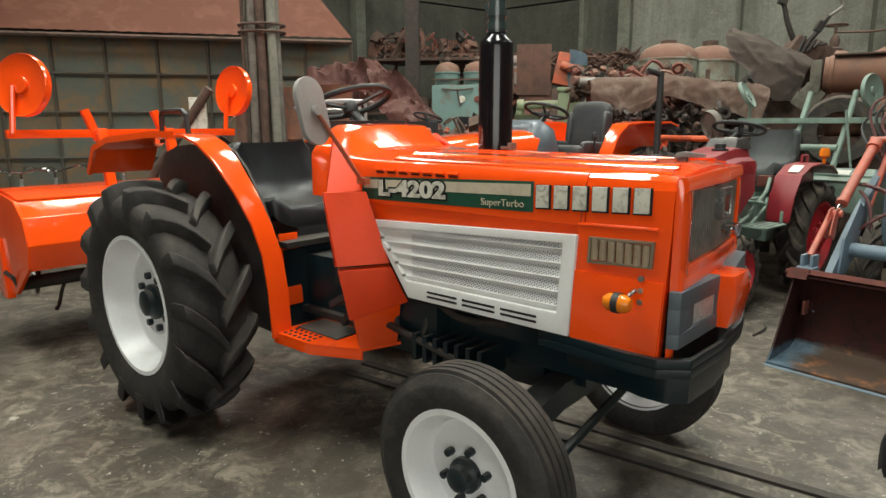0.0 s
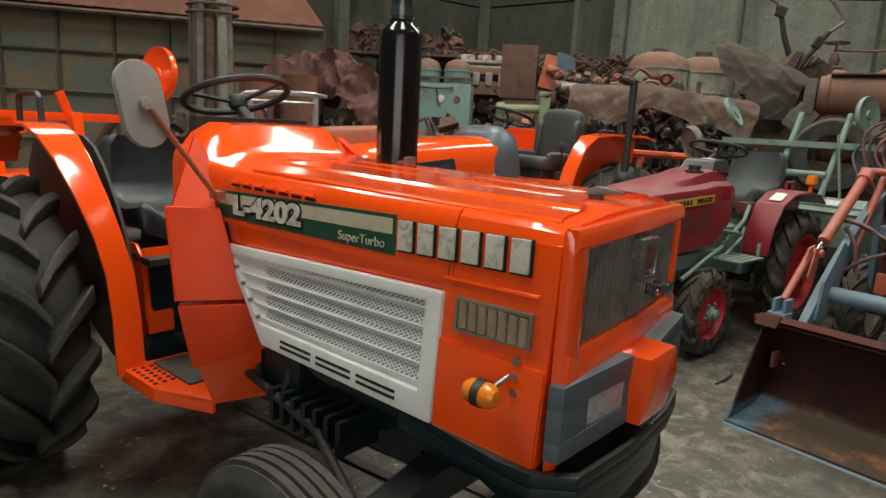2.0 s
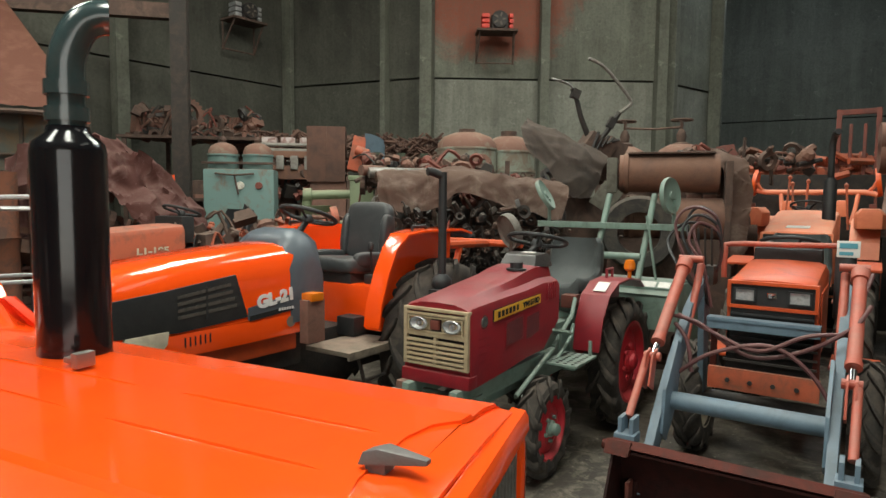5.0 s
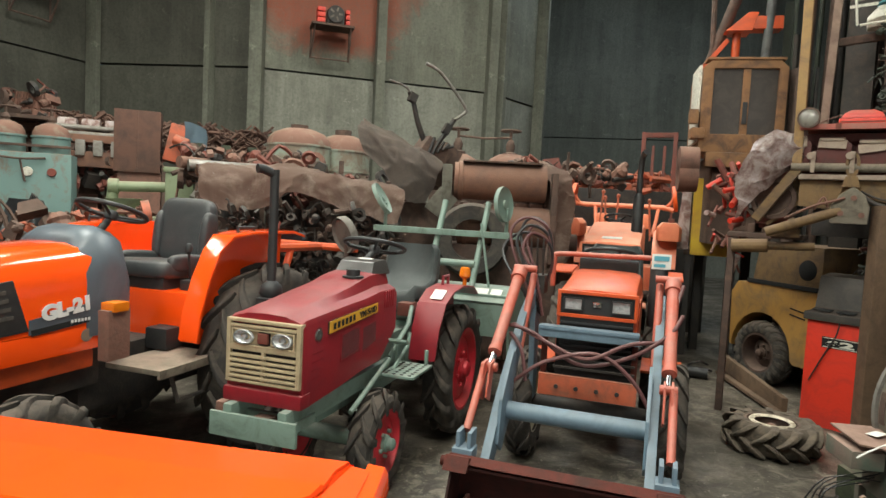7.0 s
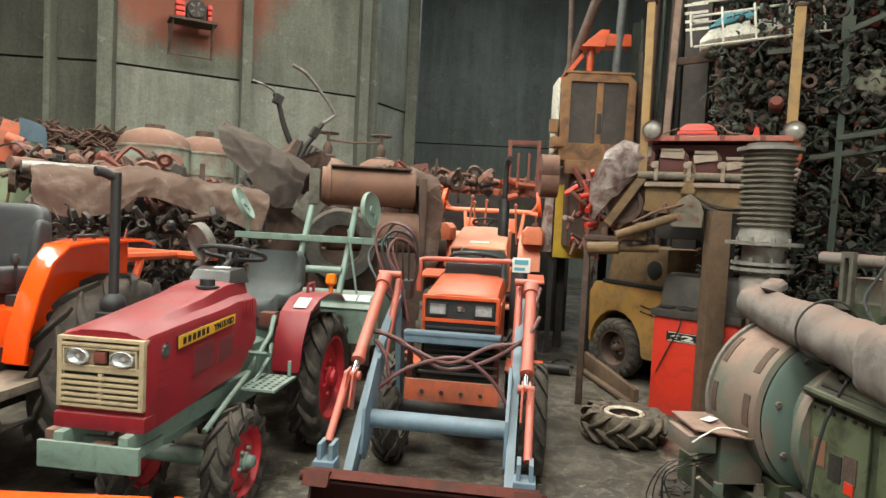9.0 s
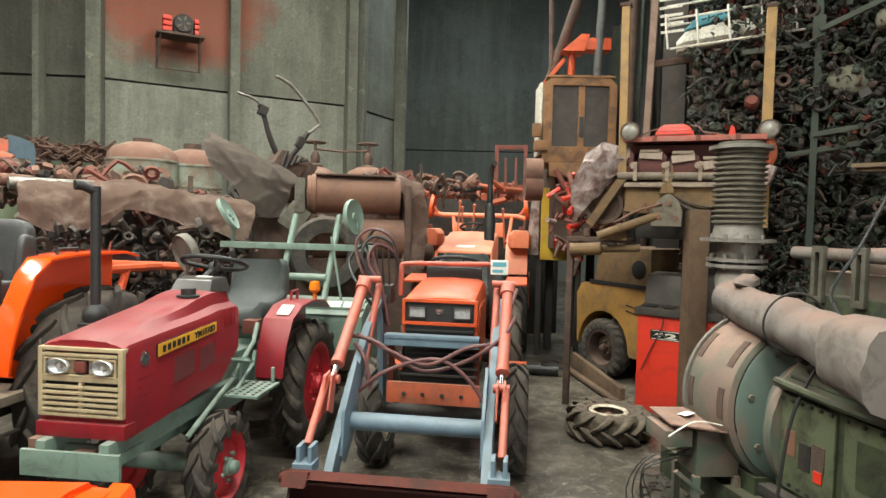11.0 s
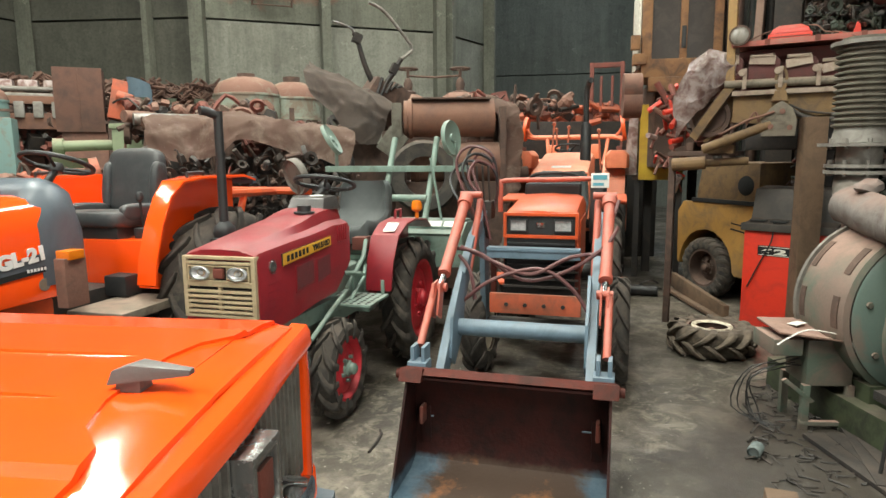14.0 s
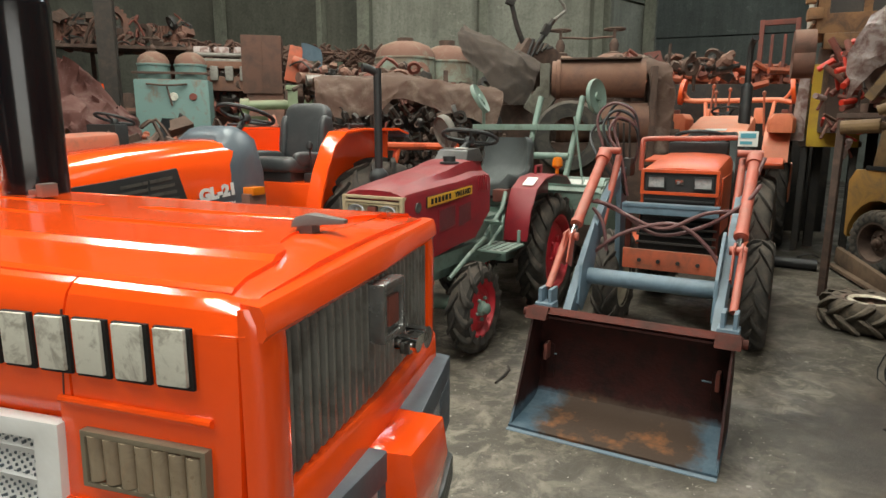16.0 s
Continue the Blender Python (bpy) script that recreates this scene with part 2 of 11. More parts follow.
M["hose_black"] = surface("black_hose", (0.015, 0.015, 0.016), (0.03, 0.028, 0.026), 0.5, bump=0.1)
M["clearwrap"] = surface("dusty_plastic_wrap", (0.46, 0.385, 0.36), (0.21, 0.12, 0.105), 0.25, scale=9, lo=0.42, hi=0.6, bump=0.3, grain=25)
M["blue_bright"] = surface("sky_blue_plastic", (0.09, 0.34, 0.42), (0.07, 0.25, 0.31), 0.45, bump=0.05)
M["silver"] = surface("galvanised_tube", (0.50, 0.50, 0.50), (0.38, 0.37, 0.36), 0.4, 0.6, scale=10)
M["grille_bar"] = surface("dull_grille_steel", (0.24, 0.23, 0.205), (0.13, 0.115, 0.10), 0.45, 0.3, scale=14)
M["rib_lens"] = surface("aged_ribbed_lens", (0.30, 0.235, 0.16), (0.22, 0.165, 0.11), 0.3, scale=20, bump=0.05)
# rack colours are set near black, with the dim light there in them
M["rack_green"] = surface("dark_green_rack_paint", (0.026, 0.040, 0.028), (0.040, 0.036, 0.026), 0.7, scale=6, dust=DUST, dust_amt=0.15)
M["dim_green"] = surface("dim_green_casting", (0.026, 0.034, 0.021), (0.016, 0.019, 0.014), 0.75, scale=8, bump=0.3, dust=DUST, dust_amt=0.12)
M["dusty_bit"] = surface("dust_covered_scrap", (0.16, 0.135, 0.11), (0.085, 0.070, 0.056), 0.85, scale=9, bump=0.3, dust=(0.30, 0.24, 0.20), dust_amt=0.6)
M["rack_part"] = surface("dark_brown_casting", (0.024, 0.019, 0.015), (0.050, 0.032, 0.024), 0.75, scale=8, bump=0.35, dust=DUST, dust_amt=0.12)
M["dust_plate"] = surface("pale_dust_crust", (0.30, 0.235, 0.185), (0.21, 0.155, 0.12), 0.9, scale=10, bump=0.3, dust=(0.36, 0.28, 0.23), dust_amt=0.9)
M["grey_dusty"] = surface("dusty_grey_iron", (0.17, 0.145, 0.11), (0.085, 0.07, 0.052), 0.8, scale=9, bump=0.3, dust=(0.30, 0.22, 0.17), dust_amt=0.9)
M["lens_dusty"] = surface("dusty_lamp_lens", (0.20, 0.185, 0.16), (0.10, 0.09, 0.075), 0.2, scale=16)
M["yellow_worn"] = surface("worn_yellow_mast", (0.33, 0.20, 0.075), (0.17, 0.11, 0.065), 0.7, scale=5, bump=0.2, dust=(0.33, 0.24, 0.18), dust_amt=0.9)
M["post_pink"] = surface("dusty_pinkish_pole", (0.25, 0.17, 0.13), (0.16, 0.10, 0.075), 0.8, scale=6, bump=0.2, dust=DUST, dust_amt=0.8)
M["cab_rust"] = surface("mottled_ochre_rust", (0.25, 0.125, 0.055), (0.10, 0.055, 0.036), 0.8, scale=5, bump=0.35, dust=DUST, dust_amt=0.9)
M["sack"] = surface("grimy_pale_sack", (0.17, 0.165, 0.125), (0.10, 0.095, 0.07), 0.9, scale=7, bump=0.4)
M["rack_beam"] = surface("worn_green_rack_beam", (0.040, 0.048, 0.034), (0.026, 0.030, 0.022), 0.7, scale=7, dust=DUST, dust_amt=0.2)
M["orange_faded"] = surface("sun_faded_orange_paint", (0.84, 0.25, 0.125), (0.74, 0.20, 0.10), 0.45, scale=4, dust=(0.72, 0.40, 0.29), dust_amt=0.9, bump=0.05)
M["arm_red"] = surface("scuffed_red_orange_cylinder", (0.44, 0.085, 0.050), (0.30, 0.075, 0.050), 0.45, scale=7, dust=(0.42, 0.24, 0.20), dust_amt=0.7)
M["dash_grey"] = surface("dull_grey_dash", (0.050, 0.048, 0.047), (0.075, 0.068, 0.064), 0.3, scale=6, dust=(0.12, 0.095, 0.088), dust_amt=0.2)
M["reflector_dull"] = surface("dull_round_reflector", (0.075, 0.075, 0.07), (0.14, 0.13, 0.12), 0.25, scale=20)
M["red_mesh"] = surface("dusty_red_mesh", (0.15, 0.022, 0.026), (0.10, 0.020, 0.022), 0.6, scale=30, grain=260, bump=0.6)
M["oily_top"] = surface("oily_dark_top", (0.034, 0.029, 0.025), (0.055, 0.045, 0.037), 0.6, scale=7, dust=(0.15, 0.105, 0.08), dust_amt=0.45)
M["tray_pink"] = surface("pink_dusted_tray", (0.36, 0.10, 0.075), (0.30, 0.14, 0.11), 0.7, scale=7, dust=(0.44, 0.28, 0.23), dust_amt=1.6)
M["cream_grille"] = surface("yellowed_cream_grille", (0.44, 0.355, 0.225), (0.33, 0.26, 0.165), 0.45, scale=12, bump=0.05)
M["lid_dusty"] = surface("pink_dusted_lid", (0.20, 0.115, 0.085), (0.13, 0.08, 0.06), 0.85, scale=8, bump=0.3, dust=(0.34, 0.22, 0.175), dust_amt=1.0)
M["jar_glass"] = surface("dusty_blue_glass", (0.16, 0.19, 0.185), (0.10, 0.11, 0.10), 0.15, scale=20)
M["oily_red"] = surface("oily_red_casting", (0.085, 0.020, 0.014), (0.04, 0.018, 0.014), 0.7, scale=8, bump=0.3, spec=0.15)
M["red_dusty"] = surface("dusty_red_cover", (0.42, 0.06, 0.04), (0.30, 0.07, 0.05), 0.6, scale=7, dust=(0.42, 0.24, 0.20), dust_amt=1.1)
M["green_disc"] = surface("dull_green_disc_paint", (0.125, 0.175, 0.15), (0.20, 0.15, 0.12), 0.6, scale=3, lo=0.52, hi=0.68, dust=(0.32, 0.22, 0.18), dust_amt=1.5)
M["green_cover"] = surface("oily_green_cover", (0.100, 0.118, 0.066), (0.034, 0.034, 0.021), 0.55, scale=6, lo=0.46, hi=0.66, dust=DUST, dust_amt=0.8)
M["catch"] = surface("dull_catch_plastic", (0.115, 0.105, 0.10), (0.09, 0.082, 0.078), 0.45, scale=14)
M["teal_gloss"] = surface("glossy_dark_green_pipe", (0.035, 0.060, 0.062), (0.05, 0.075, 0.075), 0.22, scale=6, bump=0.03, coat=0.4)
M["yellow_dusty"] = surface("dust_covered_yellow_steel", (0.175, 0.105, 0.044), (0.090, 0.058, 0.034), 0.75, scale=7, bump=0.3, dust=(0.225, 0.15, 0.11), dust_amt=1.1)
M["oxide_dusty"] = surface("dusty_dark_red_casting", (0.095, 0.024, 0.020), (0.06, 0.03, 0.025), 0.65, scale=6, dust=(0.34, 0.22, 0.18), dust_amt=1.8)
M["dash_dusty"] = surface("dusty_dark_dash", (0.060, 0.055, 0.053), (0.10, 0.085, 0.075), 0.6, scale=7, dust=(0.22, 0.16, 0.14), dust_amt=0.5)
M["shed_frame"] = surface("stained_frame_steel", (0.070, 0.066, 0.052), (0.095, 0.058, 0.038), 0.7, scale=4)
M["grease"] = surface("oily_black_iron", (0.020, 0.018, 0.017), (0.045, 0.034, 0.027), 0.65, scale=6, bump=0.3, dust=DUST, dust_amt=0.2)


# ---- mesh helpers ----
def ring_faces(bm, a, b, close=True):
    n = len(a)
    for i in range(n if close else n - 1):
        j = (i + 1) % n
        bm.faces.new((a[i], a[j], b[j], b[i]))


def add_box(bm, c, s, rot=None, taper=1.0):
    """A box of size s round c; rot: Euler degrees; taper: the top's size against the bottom's."""
    r = pose(*c, *(rot or (0, 0, 0)))
    vs = []
    for z in (-1, 1):
        k = taper if z > 0 else 1.0
        for x, y in ((-1, -1), (1, -1), (1, 1), (-1, 1)):
            vs.append(bm.verts.new(r @ Vector((x * s[0] / 2 * k, y * s[1] / 2 * k, z * s[2] / 2))))
    a, b = vs[:4], vs[4:]
    bm.faces.new(a[::-1]), bm.faces.new(b)
    ring_faces(bm, a, b)
    return vs


def frame_of(d):
    d = Vector(d).normalized()
    u = d.cross(Vector((0, 0, 1)))
    if u.length < 1e-4:
        u = Vector((1, 0, 0))
    u.normalize()
    return u, u.cross(d).normalized() * -1


def add_cyl(bm, p0, p1, r0, r1=None, n=16, caps=True):
    p0, p1 = Vector(p0), Vector(p1)
    r1 = r0 if r1 is None else r1
    u, v = frame_of(p1 - p0)
    rings = []
    for p, r in ((p0, r0), (p1, r1)):
        rings.append([bm.verts.new(p + (u * math.cos(t) + v * math.sin(t)) * r) for t in [2 * math.pi * i / n for i in range(n)]])
    ring_faces(bm, rings[0], rings[1])
    if caps:
        bm.faces.new(rings[0][::-1]), bm.faces.new(rings[1])


def spline(pts, k=6):
    """A smooth line through pts."""
    pts = [Vector(p) for p in pts]
    out = []
    for i in range(len(pts) - 1):
        a, b, c, d = pts[max(i - 1, 0)], pts[i], pts[i + 1], pts[min(i + 2, len(pts) - 1)]
        for j in range(k):
            t = j / k
            out.append(0.5 * ((2 * b) + (c - a) * t + (2 * a - 5 * b + 4 * c - d) * t * t + (3 * b - a - 3 * c + d) * t ** 3))
    return out + [pts[-1]]


def add_tube(bm, pts, r, n=8, smooth=0, caps=True, close=False):
    pts = spline(pts, smooth) if smooth else [Vector(p) for p in pts]
    rings, u = [], None
    m = len(pts)
    for i, p in enumerate(pts):
        a, b = (pts[i - 1] if i or close else p), (pts[(i + 1) % m] if i < m - 1 or close else p)
        d = (b - a).normalized()
        if u is None:
            u, v = frame_of(d)
        u = (u - d * u.dot(d)).normalized()
        v = d.cross(u)
        rr = r(i / max(m - 1, 1)) if callable(r) else r
        rings.append([bm.verts.new(p + (u * math.cos(t) + v * math.sin(t)) * rr) for t in [2 * math.pi * j / n for j in range(n)]])
    for i in range(m - 1):
        ring_faces(bm, rings[i], rings[i + 1])
    if close:
        ring_faces(bm, rings[-1], rings[0])
    elif caps:
        bm.faces.new(rings[0][::-1]), bm.faces.new(rings[-1])


def add_lathe(bm, prof, m=None, n=24, close=False):
    """Turn the profile of (radius, height) round the z axis of m."""
    m = m or Matrix()
    rings = []
    for r, z in prof:
        if r < 1e-5:
            rings.append([bm.verts.new(m @ Vector((0, 0, z)))])
        else:
            rings.append([bm.verts.new(m @ Vector((r * math.cos(t), r * math.sin(t), z))) for t in [2 * math.pi * i / n for i in range(n)]])
    pairs = list(zip(rings, rings[1:])) + ([(rings[-1], rings[0])] if close else [])
    for a, b in pairs:
        if len(a) == 1 and len(b) == 1:
            continue
        if len(a) == 1:
            for i in range(n):
                bm.faces.new((a[0], b[(i + 1) % n], b[i]))
        elif len(b) == 1:
            for i in range(n):
                bm.faces.new((a[i], a[(i + 1) % n], b[0]))
        else:
            ring_faces(bm, a, b)


def add_prism(bm, poly, lo, hi, axis="y", m=None):
    """A polygon of two coordinates, thick along the axis from lo to hi."""
    m = m or Matrix()

    def place(u, v, w):
        return m @ Vector({"y": (u, w, v), "x": (w, u, v), "z": (u, v, w)}[axis])
    a = [bm.verts.new(place(u, v, lo)) for u, v in poly]
    b = [bm.verts.new(place(u, v, hi)) for u, v in poly]
    bm.faces.new(a), bm.faces.new(b[::-1])
    ring_faces(bm, a, b)


def add_frame(bm, outer, inner, lo, hi, axis="y", m=None):
    """A flat ring between two outlines of the same count, thick along the axis."""
    m = m or Matrix()

    def place(u, v, w):
        return m @ Vector({"y": (u, w, v), "x": (w, u, v), "z": (u, v, w)}[axis])
    rings = [[bm.verts.new(place(u, v, w)) for u, v in poly] for poly, w in ((outer, lo), (outer, hi), (inner, hi), (inner, lo))]
    for a, b in zip(rings, rings[1:] + rings[:1]):
        ring_faces(bm, a, b)


def add_loft(bm, secs, caps=True, close=True):
    rings = [[bm.verts.new(p) for p in s] for s in secs]
    for a, b in zip(rings, rings[1:]):
        ring_faces(bm, a, b, close)
    if caps and close:
        bm.faces.new(rings[0][::-1]), bm.faces.new(rings[-1])


def add_strip(bm, line, y0, y1, thick):
    """A bent plate: the line of (x, z) swept from y0 to y1 (numbers, or one for each point), with thickness inwards."""
    n = len(line)
    y0 = y0 if isinstance(y0, (list, tuple)) else [y0] * n
    y1 = y1 if isinstance(y1, (list, tuple)) else [y1] * n
    secs = []
    for i, (x, z) in enumerate(line):
        a, b = line[max(i - 1, 0)], line[min(i + 1, n - 1)]
        t = Vector((b[0] - a[0], b[1] - a[1])).normalized()
        nx, nz = t[1] * thick, -t[0] * thick
        secs.append([(x, y0[i], z), (x, y1[i], z), (x + nx, y1[i], z + nz), (x + nx, y0[i], z + nz)])
    add_loft(bm, secs)


def part(name, bm, mat, parent=None, label="", bevel=0.0, angle=40, seg=2):
    """Links a bmesh as one mesh object under a thing or a part."""
    bmesh.ops.recalc_face_normals(bm, faces=bm.faces)
    if bevel:
        es = [e for e in bm.edges if len(e.link_faces) == 2 and e.calc_face_angle(0) > radians(28)]
        bmesh.ops.bevel(bm, geom=es, offset=bevel, segments=seg, affect="EDGES", profile=0.7, clamp_overlap=True)
    me = bpy.data.meshes.new(name)
    bm.to_mesh(me)
    bm.free()
    me.materials.append(M[mat] if isinstance(mat, str) else mat)
    for p in me.polygons:
        p.use_smooth = True
    me.set_sharp_from_angle(angle=radians(angle))
    ob = new(name, me)
    if parent is not None:
        ob.parent = parent
    if label:
        ob["label"] = label
    return ob


def thing(name, m, label, category, group=""):
    ob = new(name)
    ob.empty_display_size = 0.1
    ob.matrix_world = m
    return tagged(ob, label, category, group)


def solo(name, bm, mat, m, label, category, group="", kind="", bevel=0.0, angle=40):
    ob = part(name, bm, mat, None, "", bevel, angle)
    ob.matrix_world = m
    return tagged(ob, label, category, group, kind)


def B():
    return bmesh.new()


def boxes(name, mat, parent, items, label="", bevel=0.004):
    """One part of several welded boxes: (centre, size[, rotation])."""
    bm = B()
    for it in items:
        add_box(bm, *it)
    return part(name, bm, mat, parent, label, bevel)


def text_part(name, body, size, m, mat, parent, depth=0.002, bold=0.0, width=None):
    """Raised lettering of the built-in font; width: the length that it fills."""
    cu = bpy.data.curves.new(name, "FONT")
    cu.body, cu.size, cu.extrude, cu.offset = body, size, depth, bold
    tmp = bpy.data.objects.new(name, cu)
    me = bpy.data.meshes.new_from_object(tmp)
    bpy.data.objects.remove(tmp)
    xs = [v.co.x for v in me.vertices]
    k = width / (max(xs) - min(xs)) if width else 1.0
    x0 = min(xs)
    for v in me.vertices:
        v.co = m @ Vector(((v.co.x - x0) * k, v.co.y, v.co.z))
    me.materials.clear()
    me.materials.append(M[mat])
    ob = new(name, me)
    ob.parent = parent
    return ob


def bars_part(name, mat, parent, m, width, height, n, seed, fill=0.62):
    """Lettering that cannot be read: plain bars of its size."""
    r = random.Random(seed)
    bm, x = B(), 0.0
    step = width / n
    for i in range(n):
        w = step * r.uniform(fill, fill + 0.18)
        for v in add_box(bm, (x + step / 2, height / 2, 0), (w, height, 0.003)):
            v.co = m @ v.co
        x += step
    return part(name, bm, mat, parent)


# ---- parts that the tractors share ----
def wheel(parent, name, c, out, R, W, rim_r, rim_mat, tyre="rubber", lugs=0, ribs=0, lug_h=0.03, hub_mat="teal", bolts=6, label="", dish=0.05, face=None):
    """A wheel at c whose outer face looks along +y or -y (out). The tyre is the part; rim, hub and bolts lie under it."""
    m = Matrix.Translation(c) @ Matrix.Rotation(radians(-90 * out), 4, "X")
    bm = B()
    h = W / 2
    br = R - (lug_h if lugs else 0.0)
    prof = [(rim_r, -h * 0.78), (rim_r + 0.3 * (br - rim_r), -h * 0.97), (rim_r + 0.65 * (br - rim_r), -h), (br - 0.035, -h * 0.92), (br - 0.008, -h * 0.74)]
    if ribs:
        for i in range(ribs):
            a, b = -0.70 + 1.4 * i / ribs, -0.70 + 1.4 * (i + 1) / ribs
            g = (b - a) * 0.16
            top = br + 0.006 * (1 - ((a + b) / 2) ** 2)
            prof += [(top - 0.012, h * (a + g * 0.3)), (top, h * (a + g)), (top, h * (b - g)), (top - 0.012, h * (b - g * 0.3))]
    else:
        prof += [(br, -h * 0.4), (br + 0.004, 0), (br, h * 0.4)]
    prof += [(br - 0.008, h * 0.74), (br - 0.035, h * 0.92), (rim_r + 0.65 * (br - rim_r), h), (rim_r + 0.3 * (br - rim_r), h * 0.97), (rim_r, h * 0.78)]
    add_lathe(bm, prof, m, 48, close=True)
    w = part(name, bm, tyre, parent, label, angle=45)
    for side in (-1, 1) if lugs else ():
        bm = B()
        secs = []
        for s in (0, 0.3, 0.6, 0.85, 1.0):
            a = 2 * math.pi / lugs * 1.15 * (s ** 0.8) * 0.75
            z = side * h * (-0.06 + 1.06 * s)
            base = br - 0.05 * max(0, s - 0.6) / 0.4 - 0.012 - (0.04 if s == 1.0 else 0)
            top = R - 0.030 * max(0, s - 0.72) / 0.28
            da = (0.030 + 0.014 * s) / br * (R / 0.5) ** 0.5
            secs.append([(r_ * math.cos(a + k), r_ * math.sin(a + k), z) for r_, k in ((base, -da), (top, -da * 0.62), (top, da * 0.62), (base, da))])
        add_loft(bm, secs)
        lug = part("lug", bm, tyre, w, bevel=0.004, seg=1)
        for i in range(lugs):
            ob = lug if i == 0 else new("lug", lug.data)
            ob.parent = w
            ob.matrix_basis = m @ Matrix.Rotation(2 * math.pi * (i + (0.5 if side > 0 else 0)) / lugs, 4, "Z")
    bm = B()
    q = h * 0.86
    add_lathe(bm, [(rim_r * 1.0, -q), (rim_r + 0.012, -q), (rim_r + 0.012, -q * 0.9), (rim_r * 0.95, -q * 0.7), (rim_r * 0.86, -q * 0.2), (rim_r * 0.86, q * 0.2),
                   (rim_r * 0.95, q * 0.72), (rim_r + 0.012, q * 0.9), (rim_r + 0.016, q), (rim_r - 0.004, q), (rim_r * 0.93, q * 0.75), (rim_r * 0.83, q * 0.2),
                   *([(rim_r * 0.80, q * 0.2 - dish), (rim_r * 0.52, -dish * 0.2), (rim_r * 0.34, dish * 0.3), (rim_r * 0.18, dish * 0.3), (0, dish * 0.3)] if face is None else
                     [(rim_r * 0.80, face - 0.012), (rim_r * 0.62, face), (rim_r * 0.50, face + 0.008), (rim_r * 0.46, face), (0, face)])], m, 40)
    if face is not None:
        dish = face / 0.3
    part("rim", bm, rim_mat, w, angle=35)
    bm = B()
    add_lathe(bm, [(rim_r * 0.27, dish * 0.3), (rim_r * 0.27, dish * 0.3 + 0.02), (rim_r * 0.2, dish * 0.3 + 0.03), (rim_r * 0.19, dish * 0.3 + 0.055), (rim_r * 0.12, dish * 0.3 + 0.065), (0, dish * 0.3 + 0.065)], m, 20)
    part("hub", bm, hub_mat, w)
    bolt = None
    for i in range(bolts):
        a = 2 * math.pi * i / bolts + 0.3
        p = m @ Vector((rim_r * 0.40 * math.cos(a), rim_r * 0.40 * math.sin(a), dish * 0.25))
        if bolt is None:
            b2 = B()
            add_cyl(b2, (0, 0, 0), (0, 0, 0.028), 0.013 * rim_r / 0.3 + 0.004, n=6)
            bolt = part("wheel_bolt", b2, hub_mat, w)
            ob = bolt
        else:
            ob = new("wheel_bolt", bolt.data)
            ob.parent = w
        ob.matrix_basis = Matrix.Translation(p) @ m.to_3x3().to_4x4()
    return w


def steering(parent, c, r, tilt, mat="black_matt", base=None):
    """A steering wheel with three spokes; base: where its column starts."""
    m = Matrix.Translation(c) @ Matrix.Rotation(radians(tilt), 4, "Y")
    bm = B()
    add_tube(bm, [m @ Vector((r * math.cos(t), r * math.sin(t), 0)) for t in [2 * math.pi * i / 36 for i in range(36)]], 0.014, 8, close=True)
    for i in range(3):
        t = 2 * math.pi * i / 3 + 0.5
        add_cyl(bm, m @ Vector((0, 0, -0.03)), m @ Vector((r * math.cos(t), r * math.sin(t), 0)), 0.010, n=6)
    add_lathe(bm, [(0, -0.05), (0.035, -0.05), (0.04, -0.02), (0.03, 0.0), (0, 0.005)], m, 16)
    w = part("steering_wheel", bm, mat, parent)
    if base:
        bm = B()
        add_cyl(bm, base, m @ Vector((0, 0, -0.04)), 0.026, 0.02, 10)
        part("steering_column", bm, "black_matt", parent)
    return w


def bucket_seat(parent, c, w, mat, back=0.30, depth=0.42):
    """A padded seat pan that curves up into a backrest; c: the middle of the pan's top."""
    cx, cy, cz = c
    line = [(0.50, -0.035), (0.44, 0.0), (0.2, -0.015), (0.0, -0.02), (-0.3, 0.0), (-0.46, 0.05), (-0.55, 0.35 * back / 0.3), (-0.62, 0.85 * back / 0.3), (-0.64, 1.0 * back / 0.3)]
    bm = B()
    secs = []
    for i, (u, v) in enumerate(line):
        x = cx + u * depth
        z = cz + (v * 0.3 if i > 5 else v)
        half = w / 2 * (0.88, 0.97, 1.0, 1.0, 1.0, 1.0, 0.99, 0.94, 0.80)[i]
        up = Vector((0, 0, 1)) if i < 5 else (Vector((0.5, 0, 0.8)).normalized() if i == 5 else Vector((1, 0, 0.12)))
        sec = []
        for s, lift in ((-1.0, 0.045), (-0.88, 0.065), (-0.66, 0.022), (0, 0), (0.66, 0.022), (0.88, 0.065), (1.0, 0.045)):
            sec.append(Vector((x, cy + s * half, z)) + up * lift)
        for s in (1.0, 0.6, -0.6, -1.0):
            sec.append(Vector((x, cy + s * half * (1.0 if abs(s) < 1 else 0.97), z)) - up * (0.065 if abs(s) < 1 else 0.03))
        secs.append(sec)
    add_loft(bm, secs)
    return part("seat", bm, mat, parent, angle=60)


